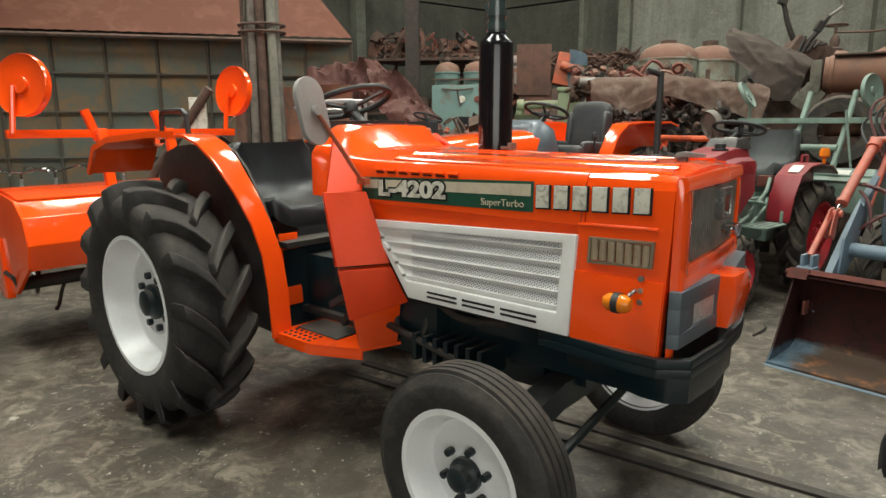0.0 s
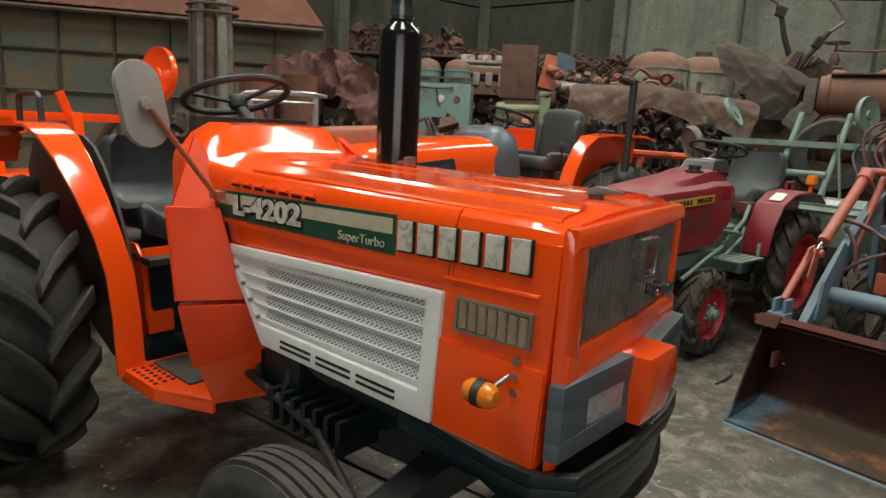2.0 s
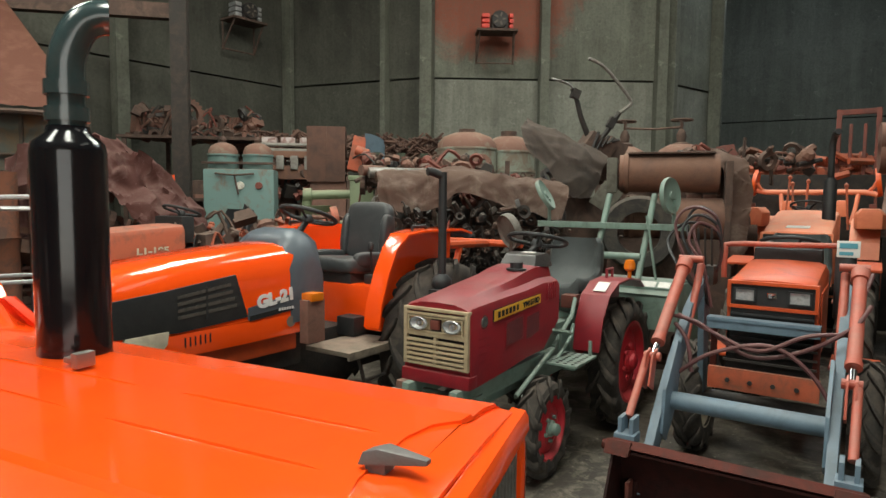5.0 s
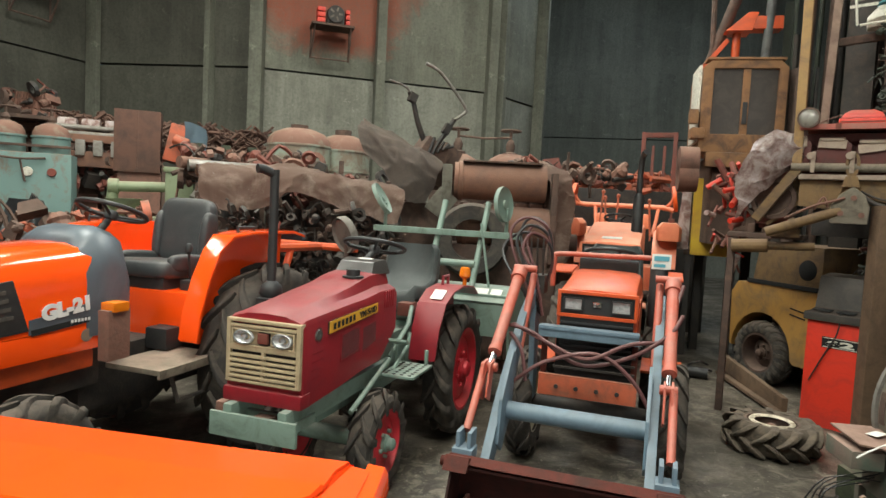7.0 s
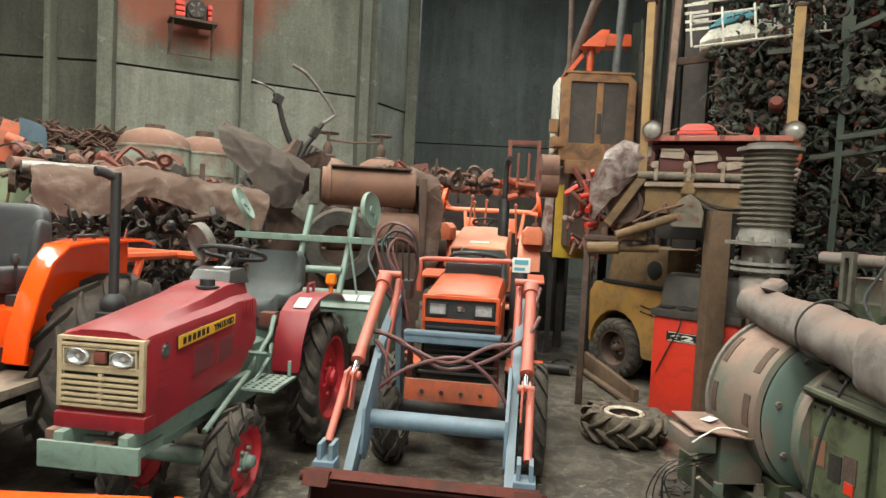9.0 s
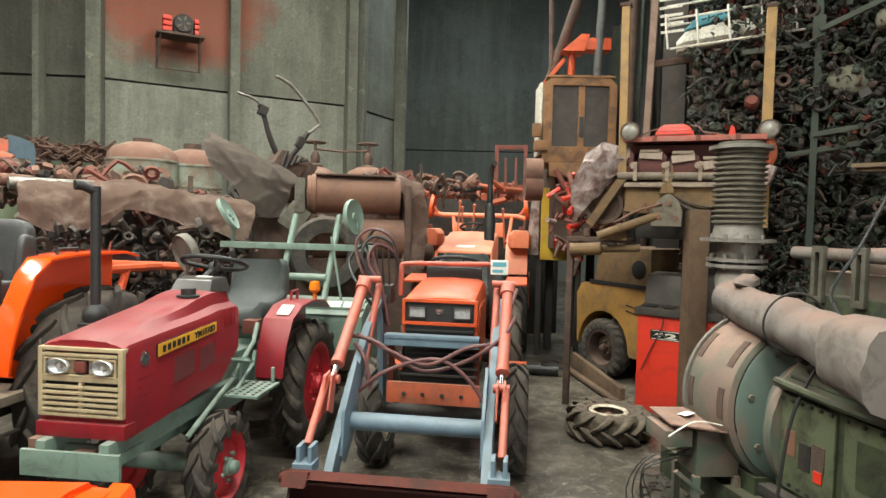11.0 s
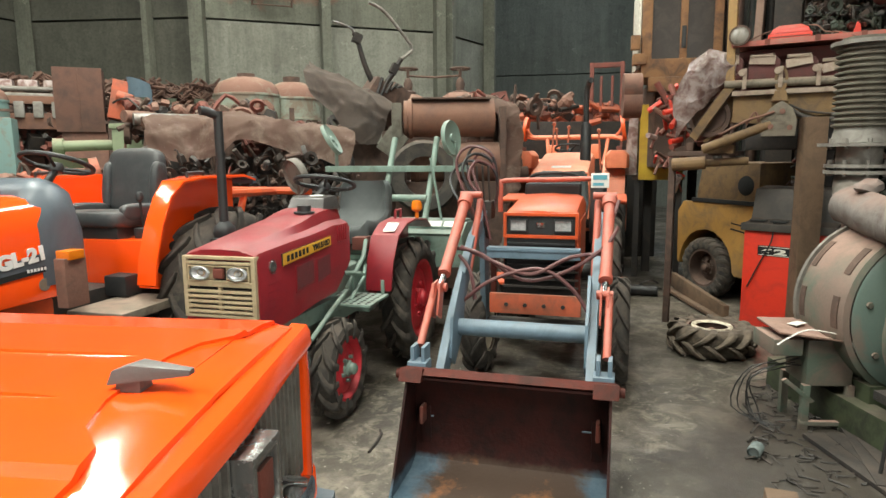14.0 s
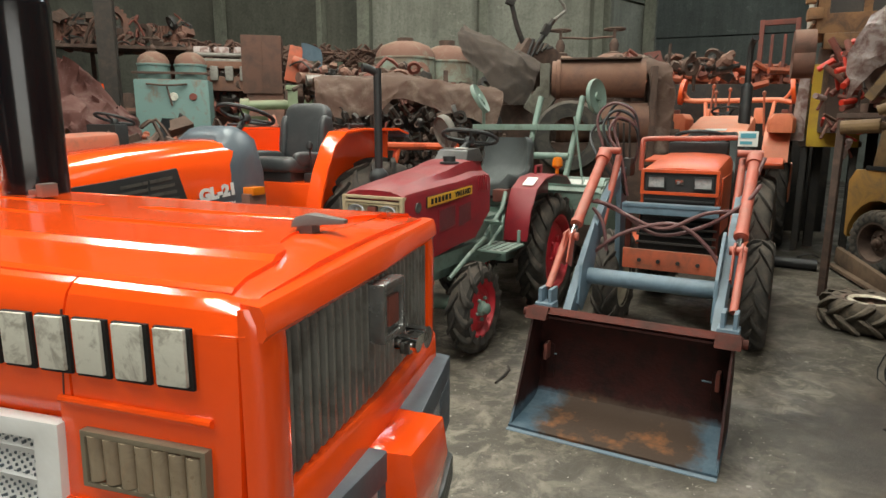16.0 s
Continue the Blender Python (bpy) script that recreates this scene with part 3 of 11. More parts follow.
def add_pad(bm, m, s, e=0.32, n=20, k=12):
    """A padded block with rounded edges, of size s, in the axes of m."""
    def sg(v, p):
        return math.copysign(abs(v) ** p, v)
    rings = []
    for j in range(k + 1):
        f = -math.pi / 2 + math.pi * j / k
        r_, z = abs(math.cos(f)) ** e, sg(math.sin(f), e)
        if j in (0, k):
            rings.append([bm.verts.new(m @ Vector((0, 0, z * s[2] / 2)))])
        else:
            rings.append([bm.verts.new(m @ Vector((r_ * sg(math.cos(t), e) * s[0] / 2, r_ * sg(math.sin(t), e) * s[1] / 2, z * s[2] / 2))) for t in [2 * math.pi * i / n for i in range(n)]])
    for a, b in zip(rings, rings[1:]):
        if len(a) == 1:
            for i in range(n):
                bm.faces.new((a[0], b[(i + 1) % n], b[i]))
        elif len(b) == 1:
            for i in range(n):
                bm.faces.new((a[i], a[(i + 1) % n], b[0]))
        else:
            ring_faces(bm, a, b)


def padded_seat(parent, c, w, mat, back=0.42, depth=0.44):
    """A tractor seat of a cushion and a tall rounded backrest."""
    x, y, z = c
    bm = B()
    add_pad(bm, pose(x + 0.02, y, z - 0.02, 0, -4, 0), (depth, w, 0.12), 0.4)
    for s in (-1, 1):
        add_pad(bm, pose(x - 0.02, y + s * w * 0.44, z + 0.02, 0, -4, 0), (depth * 0.85, 0.075, 0.12), 0.6)
    seat = part("seat_cushion", bm, mat, parent, angle=60)
    bm = B()
    add_pad(bm, pose(x - depth * 0.52, y, z + back * 0.5, 0, -9, 0), (0.11, w * 0.92, back), 0.42)
    for s in (-1, 1):
        add_pad(bm, pose(x - depth * 0.47, y + s * w * 0.41, z + back * 0.42, 0, -9, 0), (0.13, 0.07, back * 0.75), 0.6)
    part("backrest", bm, mat, parent, angle=60)
    return seat


def lamp_rect(parent, c, sy, sz, depth=0.03, rim="chrome", name="headlamp"):
    """A square headlamp that looks along +x."""
    bm = B()
    y, z = sy / 2, sz / 2
    o = [(c[1] - y, c[2] - z), (c[1] + y, c[2] - z), (c[1] + y, c[2] + z), (c[1] - y, c[2] + z)]
    i = [(c[1] - y * 0.86, c[2] - z * 0.82), (c[1] + y * 0.86, c[2] - z * 0.82), (c[1] + y * 0.86, c[2] + z * 0.82), (c[1] - y * 0.86, c[2] + z * 0.82)]
    add_frame(bm, o, i, c[0] - depth, c[0] + 0.006, "x")
    f = part(name, bm, rim, parent, bevel=0.002)
    bm = B()
    add_box(bm, (c[0] - depth * 0.5, c[1], c[2]), (0.012, sy * 0.88, sz * 0.84))
    part("lens", bm, "lampglass", f, bevel=0.004)
    return f


# ---- the hall ----
def wall_run(name, pts, z0, z1, thick, mat, label):
    """A wall of straight pieces along the plan's line; its thickness lies to the left of the way."""
    bm = B()
    offs = []
    for i, p in enumerate(pts):
        a, b = Vector(pts[max(i - 1, 0)]), Vector(pts[min(i + 1, len(pts) - 1)])
        t = (b - a).normalized()
        offs.append((p[0] - t.y * thick, p[1] + t.x * thick))
    add_loft(bm, [[(p[0], p[1], z0), (p[0], p[1], z1), (o[0], o[1], z1), (o[0], o[1], z0)] for p, o in zip(pts, offs)])
    ob = part(name, bm, mat, angle=20)
    return tagged(ob, label, "wall", kind="structure")


def concrete(name, base, second, streak, scale, rough, bump, stain=None):
    m, nt, bsdf = nodes_of(name)
    co = nt.nodes.new("ShaderNodeTexCoord").outputs["Object"]
    mp = nt.nodes.new("ShaderNodeMapping")
    mp.inputs["Scale"].default_value = streak
    nt.links.new(co, mp.inputs[0])
    big = ramp_node(nt, noise_node(nt, co, scale, 8.0, 0.65, 0.8), 0.35, 0.68)
    run = ramp_node(nt, noise_node(nt, mp.outputs[0], 1.6, 8.0, 0.7, 0.2), 0.42, 0.70)
    fine = noise_node(nt, co, 22.0, 8.0, 0.7)
    col = mix_node(nt, big, base, second)
    blot = ramp_node(nt, noise_node(nt, co, 1.9, 9.0, 0.72, 1.2), 0.50, 0.62)
    col = mix_node(nt, math_node(nt, "MULTIPLY", blot, 0.55), col, tuple(c * 0.55 for c in base))
    pale = ramp_node(nt, noise_node(nt, co, 3.7, 9.0, 0.74, 0.8), 0.60, 0.70)
    col = mix_node(nt, math_node(nt, "MULTIPLY", pale, 0.6), col, tuple(c * 1.9 for c in base))
    col = mix_node(nt, math_node(nt, "MULTIPLY", run, 0.36), col, tuple(c * 1.8 for c in base))
    col = mix_node(nt, math_node(nt, "MULTIPLY", ramp_node(nt, fine, 0.45, 0.75), 0.5), col, tuple(c * 0.5 for c in second))
    if stain:
        # an old patch of red-brown paint with a ragged edge
        cen, rad, red = stain
        dn = nt.nodes.new("ShaderNodeVectorMath")
        dn.operation = "DISTANCE"
        dn.inputs[1].default_value = cen
        nt.links.new(co, dn.inputs[0])
        wob = math_node(nt, "MULTIPLY_ADD", noise_node(nt, co, 0.9, 8.0, 0.72, 0.6), 1.8)
        nt.links.new(dn.outputs["Value"], wob.node.inputs[2])
        msk = math_node(nt, "MULTIPLY", ramp_node(nt, wob, rad + 1.15, rad + 0.75), math_node(nt, "ADD", math_node(nt, "MULTIPLY", ramp_node(nt, fine, 0.7, 0.35), 0.4), 0.55))
        col = mix_node(nt, msk, col, red)
    ro = nt.nodes.new("ShaderNodeMapRange")
    ro.inputs[3].default_value, ro.inputs[4].default_value = rough
    nt.links.new(big, ro.inputs[0])
    nt.links.new(ro.outputs[0], bsdf.inputs["Roughness"])
    nt.links.new(col, bsdf.inputs["Base Color"])
    b = nt.nodes.new("ShaderNodeBump")
    b.inputs["Strength"].default_value, b.inputs["Distance"].default_value = bump, 0.02
    nt.links.new(fine, b.inputs["Height"])
    nt.links.new(b.outputs[0], bsdf.inputs["Normal"])
    return m




def floor_material():
    """Worn concrete: grey-brown, with oil stains, pale scuffs, specks and fine cracks."""
    m, nt, bsdf = nodes_of("stained_concrete_floor")
    co = nt.nodes.new("ShaderNodeTexCoord").outputs["Object"]
    big = noise_node(nt, co, 0.55, 8.0, 0.62, 0.7)
    mid = noise_node(nt, co, 2.6, 8.0, 0.68, 0.5)
    fine = noise_node(nt, co, 26.0, 8.0, 0.7)
    col = mix_node(nt, ramp_node(nt, big, 0.36, 0.64), (0.090, 0.077, 0.058), (0.046, 0.039, 0.029))
    col = mix_node(nt, math_node(nt, "MULTIPLY", ramp_node(nt, mid, 0.48, 0.62), 0.85), col, (0.175, 0.150, 0.122))
    oil = ramp_node(nt, noise_node(nt, co, 1.35, 6.0, 0.6, 0.9), 0.57, 0.66)
    col = mix_node(nt, math_node(nt, "MULTIPLY", oil, 0.85), col, (0.040, 0.032, 0.026))
    col = mix_node(nt, math_node(nt, "MULTIPLY", ramp_node(nt, fine, 0.42, 0.66), 0.6), col, (0.060, 0.048, 0.038))
    col = mix_node(nt, ramp_node(nt, noise_node(nt, co, 46.0, 2.0, 0.5), 0.685, 0.72), col, (0.336, 0.304, 0.264))
    # pale crusts of cement dust, hand-sized and uneven, thicker in some stretches than in others
    crust = math_node(nt, "MULTIPLY", ramp_node(nt, noise_node(nt, co, 6.5, 9.0, 0.72, 0.8), 0.50, 0.61), 0.90)
    thick = nt.nodes.new("ShaderNodeMath")
    thick.operation = "MULTIPLY"
    nt.links.new(crust, thick.inputs[0])
    nt.links.new(ramp_node(nt, noise_node(nt, co, 0.9, 4.0, 0.6), 0.40, 0.58), thick.inputs[1])
    col = mix_node(nt, thick.outputs[0], col, (0.235, 0.205, 0.160))
    col = mix_node(nt, ramp_node(nt, noise_node(nt, co, 15.0, 5.0, 0.6, 0.5), 0.655, 0.69), col, (0.345, 0.315, 0.270))
    mp = nt.nodes.new("ShaderNodeMapping")
    mp.inputs["Scale"].default_value = (0.8, 7.0, 1.0)
    mp.inputs["Rotation"].default_value = (0, 0, 0.75)
    nt.links.new(co, mp.inputs[0])
    scuff = ramp_node(nt, noise_node(nt, mp.outputs[0], 3.0, 6.0, 0.7), 0.62, 0.72)
    col = mix_node(nt, math_node(nt, "MULTIPLY", scuff, 0.6), col, (0.208, 0.180, 0.152))
    vo = nt.nodes.new("ShaderNodeTexVoronoi")
    vo.feature = "DISTANCE_TO_EDGE"
    vo.inputs["Scale"].default_value = 0.42
    wb = nt.nodes.new("ShaderNodeVectorMath")
    nz = nt.nodes.new("ShaderNodeTexNoise")
    nz.inputs["Scale"].default_value, nz.inputs["Detail"].default_value = 1.6, 6.0
    nt.links.new(co, nz.inputs["Vector"])
    wb.operation = "MULTIPLY_ADD"
    nt.links.new(nz.outputs["Color"], wb.inputs[0])
    wb.inputs[1].default_value = (0.7, 0.7, 0.0)
    nt.links.new(co, wb.inputs[2])
    nt.links.new(wb.outputs[0], vo.inputs["Vector"])
    crack = ramp_node(nt, vo.outputs["Distance"], 0.003, 0.0005)
    col = mix_node(nt, math_node(nt, "MULTIPLY", crack, 0.3), col, (0.035, 0.028, 0.022))
    # a dark patch with a ragged edge beside the generator
    dn = nt.nodes.new("ShaderNodeVectorMath")
    dn.operation = "DISTANCE"
    dn.inputs[1].default_value = (4.5, 3.0, 0.0)
    nt.links.new(co, dn.inputs[0])
    wob = math_node(nt, "MULTIPLY_ADD", noise_node(nt, co, 1.8, 7.0, 0.7, 0.6), 1.2)
    nt.links.new(dn.outputs["Value"], wob.node.inputs[2])
    col = mix_node(nt, math_node(nt, "MULTIPLY", ramp_node(nt, wob, 2.35, 1.75), 0.85), col, (0.038, 0.031, 0.025))
    nt.links.new(col, bsdf.inputs["Base Color"])
    ro = nt.nodes.new("ShaderNodeMapRange")
    ro.inputs[3].default_value, ro.inputs[4].default_value = 0.62, 0.34
    nt.links.new(ramp_node(nt, mid, 0.4, 0.65), ro.inputs[0])
    nt.links.new(ro.outputs[0], bsdf.inputs["Roughness"])
    b = nt.nodes.new("ShaderNodeBump")
    b.inputs["Strength"].default_value, b.inputs["Distance"].default_value = 0.3, 0.012
    nt.links.new(fine, b.inputs["Height"])
    nt.links.new(b.outputs[0], bsdf.inputs["Normal"])
    return m


M["floor"] = floor_material()
M["wall"] = concrete("streaked_concrete_wall", (0.150, 0.153, 0.122), (0.070, 0.070, 0.052), (1.6, 1.6, 0.12), 0.45, (0.9, 0.85), 0.25, ((4.25, 13.4, 5.75), 1.45, (0.24, 0.062, 0.034)))
M["wall_low"] = concrete("pale_streaked_concrete", (0.205, 0.207, 0.172), (0.100, 0.098, 0.078), (2.2, 2.2, 0.10), 0.6, (0.9, 0.85), 0.25)
M["wall_dark"] = concrete("dark_blotched_concrete", (0.078, 0.078, 0.061), (0.032, 0.030, 0.023), (1.4, 1.4, 0.14), 0.55, (0.9, 0.85), 0.25)
M["wall_far"] = concrete("far_bare_wall", (0.150, 0.156, 0.132), (0.085, 0.088, 0.072), (1.6, 1.6, 0.12), 0.4, (0.9, 0.85), 0.2)
M["roofing"] = concrete("dark_roof_sheet", (0.110, 0.115, 0.118), (0.070, 0.073, 0.075), (0.2, 2, 1), 0.5, (0.85, 0.8), 0.2)

bm = B()
add_box(bm, (3.0, 5.0, -0.10), (40, 44, 0.2))
tagged(part("floor", bm, "floor"), "stained grey-brown concrete floor of the machine hall", "floor", kind="structure")

# the back wall turns by a few corners; upper and lower lifts of concrete meet at a ledge
BACK = [(-12.5, 4.6), (0.50, 15.45), (3.02, 13.70), (7.35, 12.95), (8.95, 13.75)]
FAR = [(8.95, 13.75), (12.2, 18.2), (22.5, 9.5), (15.5, -6.2)]
SEAM = 3.86
# the corner stretch has a darker concrete than the rest of the back wall
wall_run("wall_corner_lower", BACK[:3], 0, SEAM, 0.35, "wall_dark", "dark lower lift of the concrete corner wall")
wall_run("wall_corner_upper", [(x - 0.01, y - 0.03) for x, y in BACK[:3]], SEAM + 0.03, 8.2, 0.35, "wall_dark", "dark upper lift of the concrete corner wall")
wall_run("wall_back_lower", BACK[2:], 0, SEAM, 0.35, "wall_low", "pale streaked lower lift of the concrete back wall")
wall_run("wall_back_upper", [(x * 0.998 + 0.01, y - 0.03) for x, y in BACK[2:]], SEAM + 0.03, 9.4, 0.35, "wall", "stained grey-green upper lift of the concrete back wall")
wall_run("wall_far_lower", FAR, 0, SEAM, 0.35, "wall_far", "dim bare lower wall at the far end of the hall")
wall_run("wall_far_upper", [(x, y - 0.02) for x, y in FAR], SEAM + 0.03, 9.4, 0.35, "wall_far", "dim bare upper wall at the far end of the hall")
# the front with its tall door opening, and the left end
for nm, a, b in (("wall_front_1", (15.5, -6.0), (4.6, -6.0)), ("wall_front_2", (-2.2, -6.0), (-12.6, -6.0))):
    wall_run(nm, [a, b], 0, 8.2, 0.35, "wall", "plain concrete wall beside the tall entrance")
wall_run("wall_front_3", [(4.6, -6.0), (-2.2, -6.0)], 4.8, 8.2, 0.35, "wall", "plain concrete lintel over the tall entrance")
wall_run("wall_left", [(-12.5, -6.0), (-12.5, 4.6)], 0, 8.2, 0.35, "wall", "plain concrete end wall of the hall")

# roof with its roof lights
LIGHTS = [(-3.2, 2.6), (1.2, 2.6), (5.6, 2.6), (-3.2, 8.4), (1.2, 8.4), (5.6, 8.4), (10.8, 12.0)]
bm = B()
xs = sorted({-14.0, 25.0} | {round(x + d, 2) for x, _ in LIGHTS for d in (-0.7, 0.7)})
ys = sorted({-7.0, 20.0} | {round(y + d, 2) for _, y in LIGHTS for d in (-1.8, 1.8)})
for x0, x1 in zip(xs, xs[1:]):
    for y0, y1 in zip(ys, ys[1:]):
        mx, my = (x0 + x1) / 2, (y0 + y1) / 2
        if any(abs(mx - x) < 0.7 and abs(my - y) < 1.8 for x, y in LIGHTS):
            continue
        add_box(bm, (mx, my, 7.35 if mx < 6.3 else 9.35), (x1 - x0, y1 - y0, 0.12))
add_box(bm, (6.24, 6.5, 8.41), (0.12, 27.0, 2.0))
tagged(part("ceiling", bm, "roofing"), "dark sheet roof with long roof lights", "ceiling", kind="structure")

# piers on the back wall, and a truss under the far roof
for i, (x, y, a, w) in enumerate(((0.55, 15.28, 45, 0.10), (3.05, 13.55, -25, 0.22), (2.35, 14.05, -35, 0.10), (5.15, 13.2, -10, 0.16), (7.28, 12.85, -10, 0.18), (7.55, 12.95, 25, 0.12), (8.95, 13.6, 40, 0.12), (-2.0, 13.2, 40, 0.2))):
    bm = B()
    add_box(bm, (0, 0, 4.65), (w, 0.24, 9.3))
    tagged(solo("pier", bm, "wall", pose(x, y, 0, 0, 0, a), "flat concrete pier on the back wall", "pier", kind="structure", bevel=0.01), "")
bm = B()
for z in (6.3, 7.0):
    add_cyl(bm, (8.2, 12.2, z), (13.2, 9.0, z), 0.035, n=6)
for i in range(12):
    k = i / 12
    x, y = 8.2 + 5 * k, 12.2 - 3.2 * k
    add_cyl(bm, (x, y, 6.3), (x + 0.21, y - 0.135, 7.0), 0.02, n=5)
    add_cyl(bm, (x + 0.21, y - 0.135, 7.0), (x + 0.42, y - 0.27, 6.3), 0.02, n=5)
tagged(part("roof_truss", bm, "silver"), "thin pale steel lattice truss under the roof", "truss", kind="structure")


# ---- the large orange tractor ----
def add_plate(bm, quad, off):
    """A flat plate between four corners, thick along off."""
    add_loft(bm, [[Vector(p) for p in quad], [Vector(p) + Vector(off) for p in quad]])


def knee(parent, s):
    """The flared leg shield beside the steering column: upper panel, lower panel and the guard under it."""
    off = (-0.022, -s * 0.016, 0)
    bm = B()
    add_plate(bm, [(-1.475, s * 0.330, 1.388), (-1.372, s * 0.345, 1.325), (-1.245, s * 0.385, 1.170), (-1.358, s * 0.475, 1.162)], off)
    add_plate(bm, [(-1.475, s * 0.330, 1.388), (-1.358, s * 0.475, 1.162), (-1.400, s * 0.440, 1.150), (-1.520, s * 0.300, 1.380)], (0.004, s * 0.006, 0))
    part("knee_panel", bm, "orange_side", parent, bevel=0.005)
    bm = B()
    add_plate(bm, [(-1.335, s * 0.508, 1.166), (-1.212, s * 0.392, 1.168), (-1.112, s * 0.368, 0.888), (-1.246, s * 0.526, 0.880)], off)
    add_plate(bm, [(-1.335, s * 0.508, 1.166), (-1.246, s * 0.526, 0.880), (-1.290, s * 0.500, 0.872), (-1.380, s * 0.478, 1.160)], (0.004, s * 0.006, 0))
    part("shin_panel", bm, "orange_side", parent, bevel=0.006)
    bm = B()
    add_plate(bm, [(-1.242, s * 0.526, 0.864), (-1.104, s * 0.366, 0.874), (-1.075, s * 0.300, 0.720), (-1.222, s * 0.490, 0.652)], (-0.05, -s * 0.036, 0))
    part("leg_guard", bm, "orange_side", parent, bevel=0.010)


def big_tractor():
    T = thing("tractor", pose(1.155, 2.79, 0, 0, 0, -37), "freshly painted bright orange farm tractor with white side grilles", "tractor", "tractors in the hall")
    # bonnet: the fixed skin with its shoulders, and the cowl rising behind
    bm = B()
    secs = []
    for x, zs, zt, w, sink, ya, da in ((-0.262, 1.290, 1.318, 0.366, 0.012, 0.226, 0.007), (-0.44, 1.290, 1.320, 0.367, 0.012, 0.226, 0.007), (-0.80, 1.290, 1.322, 0.368, 0.012, 0.226, 0.007), (-1.112, 1.292, 1.326, 0.368, 0.012, 0.226, 0.007),
                                       (-1.114, 1.292, 1.326, 0.368, 0.0, 0.226, 0.007), (-1.24, 1.296, 1.334, 0.368, 0.0, 0.245, 0.012), (-1.325, 1.300, 1.340, 0.367, 0.0, 0.265, 0.018), (-1.37, 1.304, 1.366, 0.366, 0.0, 0.272, 0.040),
                                       (-1.44, 1.318, 1.428, 0.358, 0.0, 0.280, 0.046), (-1.50, 1.345, 1.436, 0.348, 0.0, 0.280, 0.040), (-1.60, 1.345, 1.434, 0.346, 0.0, 0.280, 0.040), (-1.62, 1.335, 1.424, 0.340, 0.0, 0.275, 0.040)):
        half = [(-w, 1.125), (-w, zs - 0.055), (-w + 0.003, zs - 0.034), (-w + 0.009, zs - 0.016), (-w + 0.018, zs - 0.004), (-w + 0.028, zs + 0.001), (-w + 0.036, zs + 0.003 - sink * 0.6), (-ya, zt - 0.004 - da - sink), (-0.205, zt - 0.004 - sink)]
        sec = half + [(0, zt - sink)] + [(-y, z) for y, z in half[::-1]] + [(w - 0.02, 1.12), (-w + 0.02, 1.12)]
        secs.append([(x, y, z) for y, z in sec])
    add_loft(bm, secs)
    bonnet = part("bonnet", bm, "orange", T, "glossy orange bonnet", angle=24)

    def skew(y):
        return -0.09 * y
    # the lid set into the bonnet; its front edge is notched by the nose
    bm = B()
    cols = [-0.337, -0.330, -0.29, -0.226, -0.214, -0.18, -0.14, -0.075, 0.0]
    cols = cols + [-y for y in cols[-2::-1]]
    secs = []
    for y in cols:
        e = abs(y)
        front = skew(y) + (-0.045 if e > 0.3 else -0.055 if e > 0.2 else -0.060 if e > 0.17 else -0.095 if e > 0.1 else -0.112)
        top, low = [], []
        for x in (-1.110, -0.95, -0.80, -0.62, -0.44, -0.27, -0.16, front - 0.006, front):
            zt = 1.318 + min(0.008, max(0.0, -0.27 - x) * 0.0095)
            z = zt - 0.0035 * (e / 0.214) if e <= 0.214 else zt - 0.011 - (e - 0.226) * 0.085 if e >= 0.226 else zt - 0.011
            z -= 0.005 * (e > 0.335)
            top.append((x, y, z))
            low.append((x, y, z - 0.010))
        secs.append(top + low[::-1])
    add_loft(bm, secs)
    part("bonnet_lid", bm, "orange", bonnet, angle=24)
    # the nose: level top with a raised middle, side shoulders
    bm = B()
    secs = []
    for x, k, zb in ((-0.258, 0.0, 1.235), (-0.076, 0.0, 1.235), (-0.073, 0.0, 1.240), (-0.060, 0.0, 1.243), (-0.012, 1.0, 1.245)):
        half = []
        for y, z, drop in ((-0.366, 1.125, 0), (-0.366, 1.235, 0), (-0.363, 1.256, 0), (-0.357, 1.274, 0.003), (-0.348, 1.286, 0.007), (-0.338, 1.291, 0.005), (-0.31, 1.294, 0.004), (-0.215, 1.302, 0.007), (-0.17, 1.3110, 0.012)):
            sk = skew(y) if x > -0.07 else 0.0
            half.append((x + sk, y * (1 - 0.008 * k), max(z - drop * k, zb + 0.004)))
        mid = [(x, 0, 1.3140 - 0.012 * k)]
        other = [(x + (skew(-y) if x > -0.07 else 0.0), -y, z) for _, y, z in half[::-1]]
        secs.append(half + mid + other + [(x + (skew(0.34) if x > -0.07 else 0.0), 0.34, zb), (x + (skew(-0.34) if x > -0.07 else 0.0), -0.34, zb)])
    add_loft(bm, secs)
    part("nose_top", bm, "orange", T, angle=18)
    for s in (-1, 1):
        bm = B()
        f = -0.022 - 0.026 * (s + 1)
        add_prism(bm, [(-0.2585, 1.242), (f + 0.033, 1.250), (f + 0.030, 1.12), (f + 0.012, 0.76), (-0.295, 0.765), (-0.285, 1.128), (-0.2585, 1.130)], s * 0.33, s * 0.3656)
        add_prism(bm, [(-0.29, 0.985), (f + 0.020, 0.985), (f + 0.008, 0.752), (-0.297, 0.76)], s * 0.33, s * 0.372)
        cheek = part("cheek_panel", bm, "orange", T, bevel=0.0025)
        bm = B()
        add_frame(bm, [(-0.243, 1.015), (-0.038, 1.024), (-0.036, 1.102), (-0.240, 1.096)], [(-0.235, 1.022), (-0.046, 1.031), (-0.044, 1.094), (-0.232, 1.088)], s * 0.360, s * 0.378)
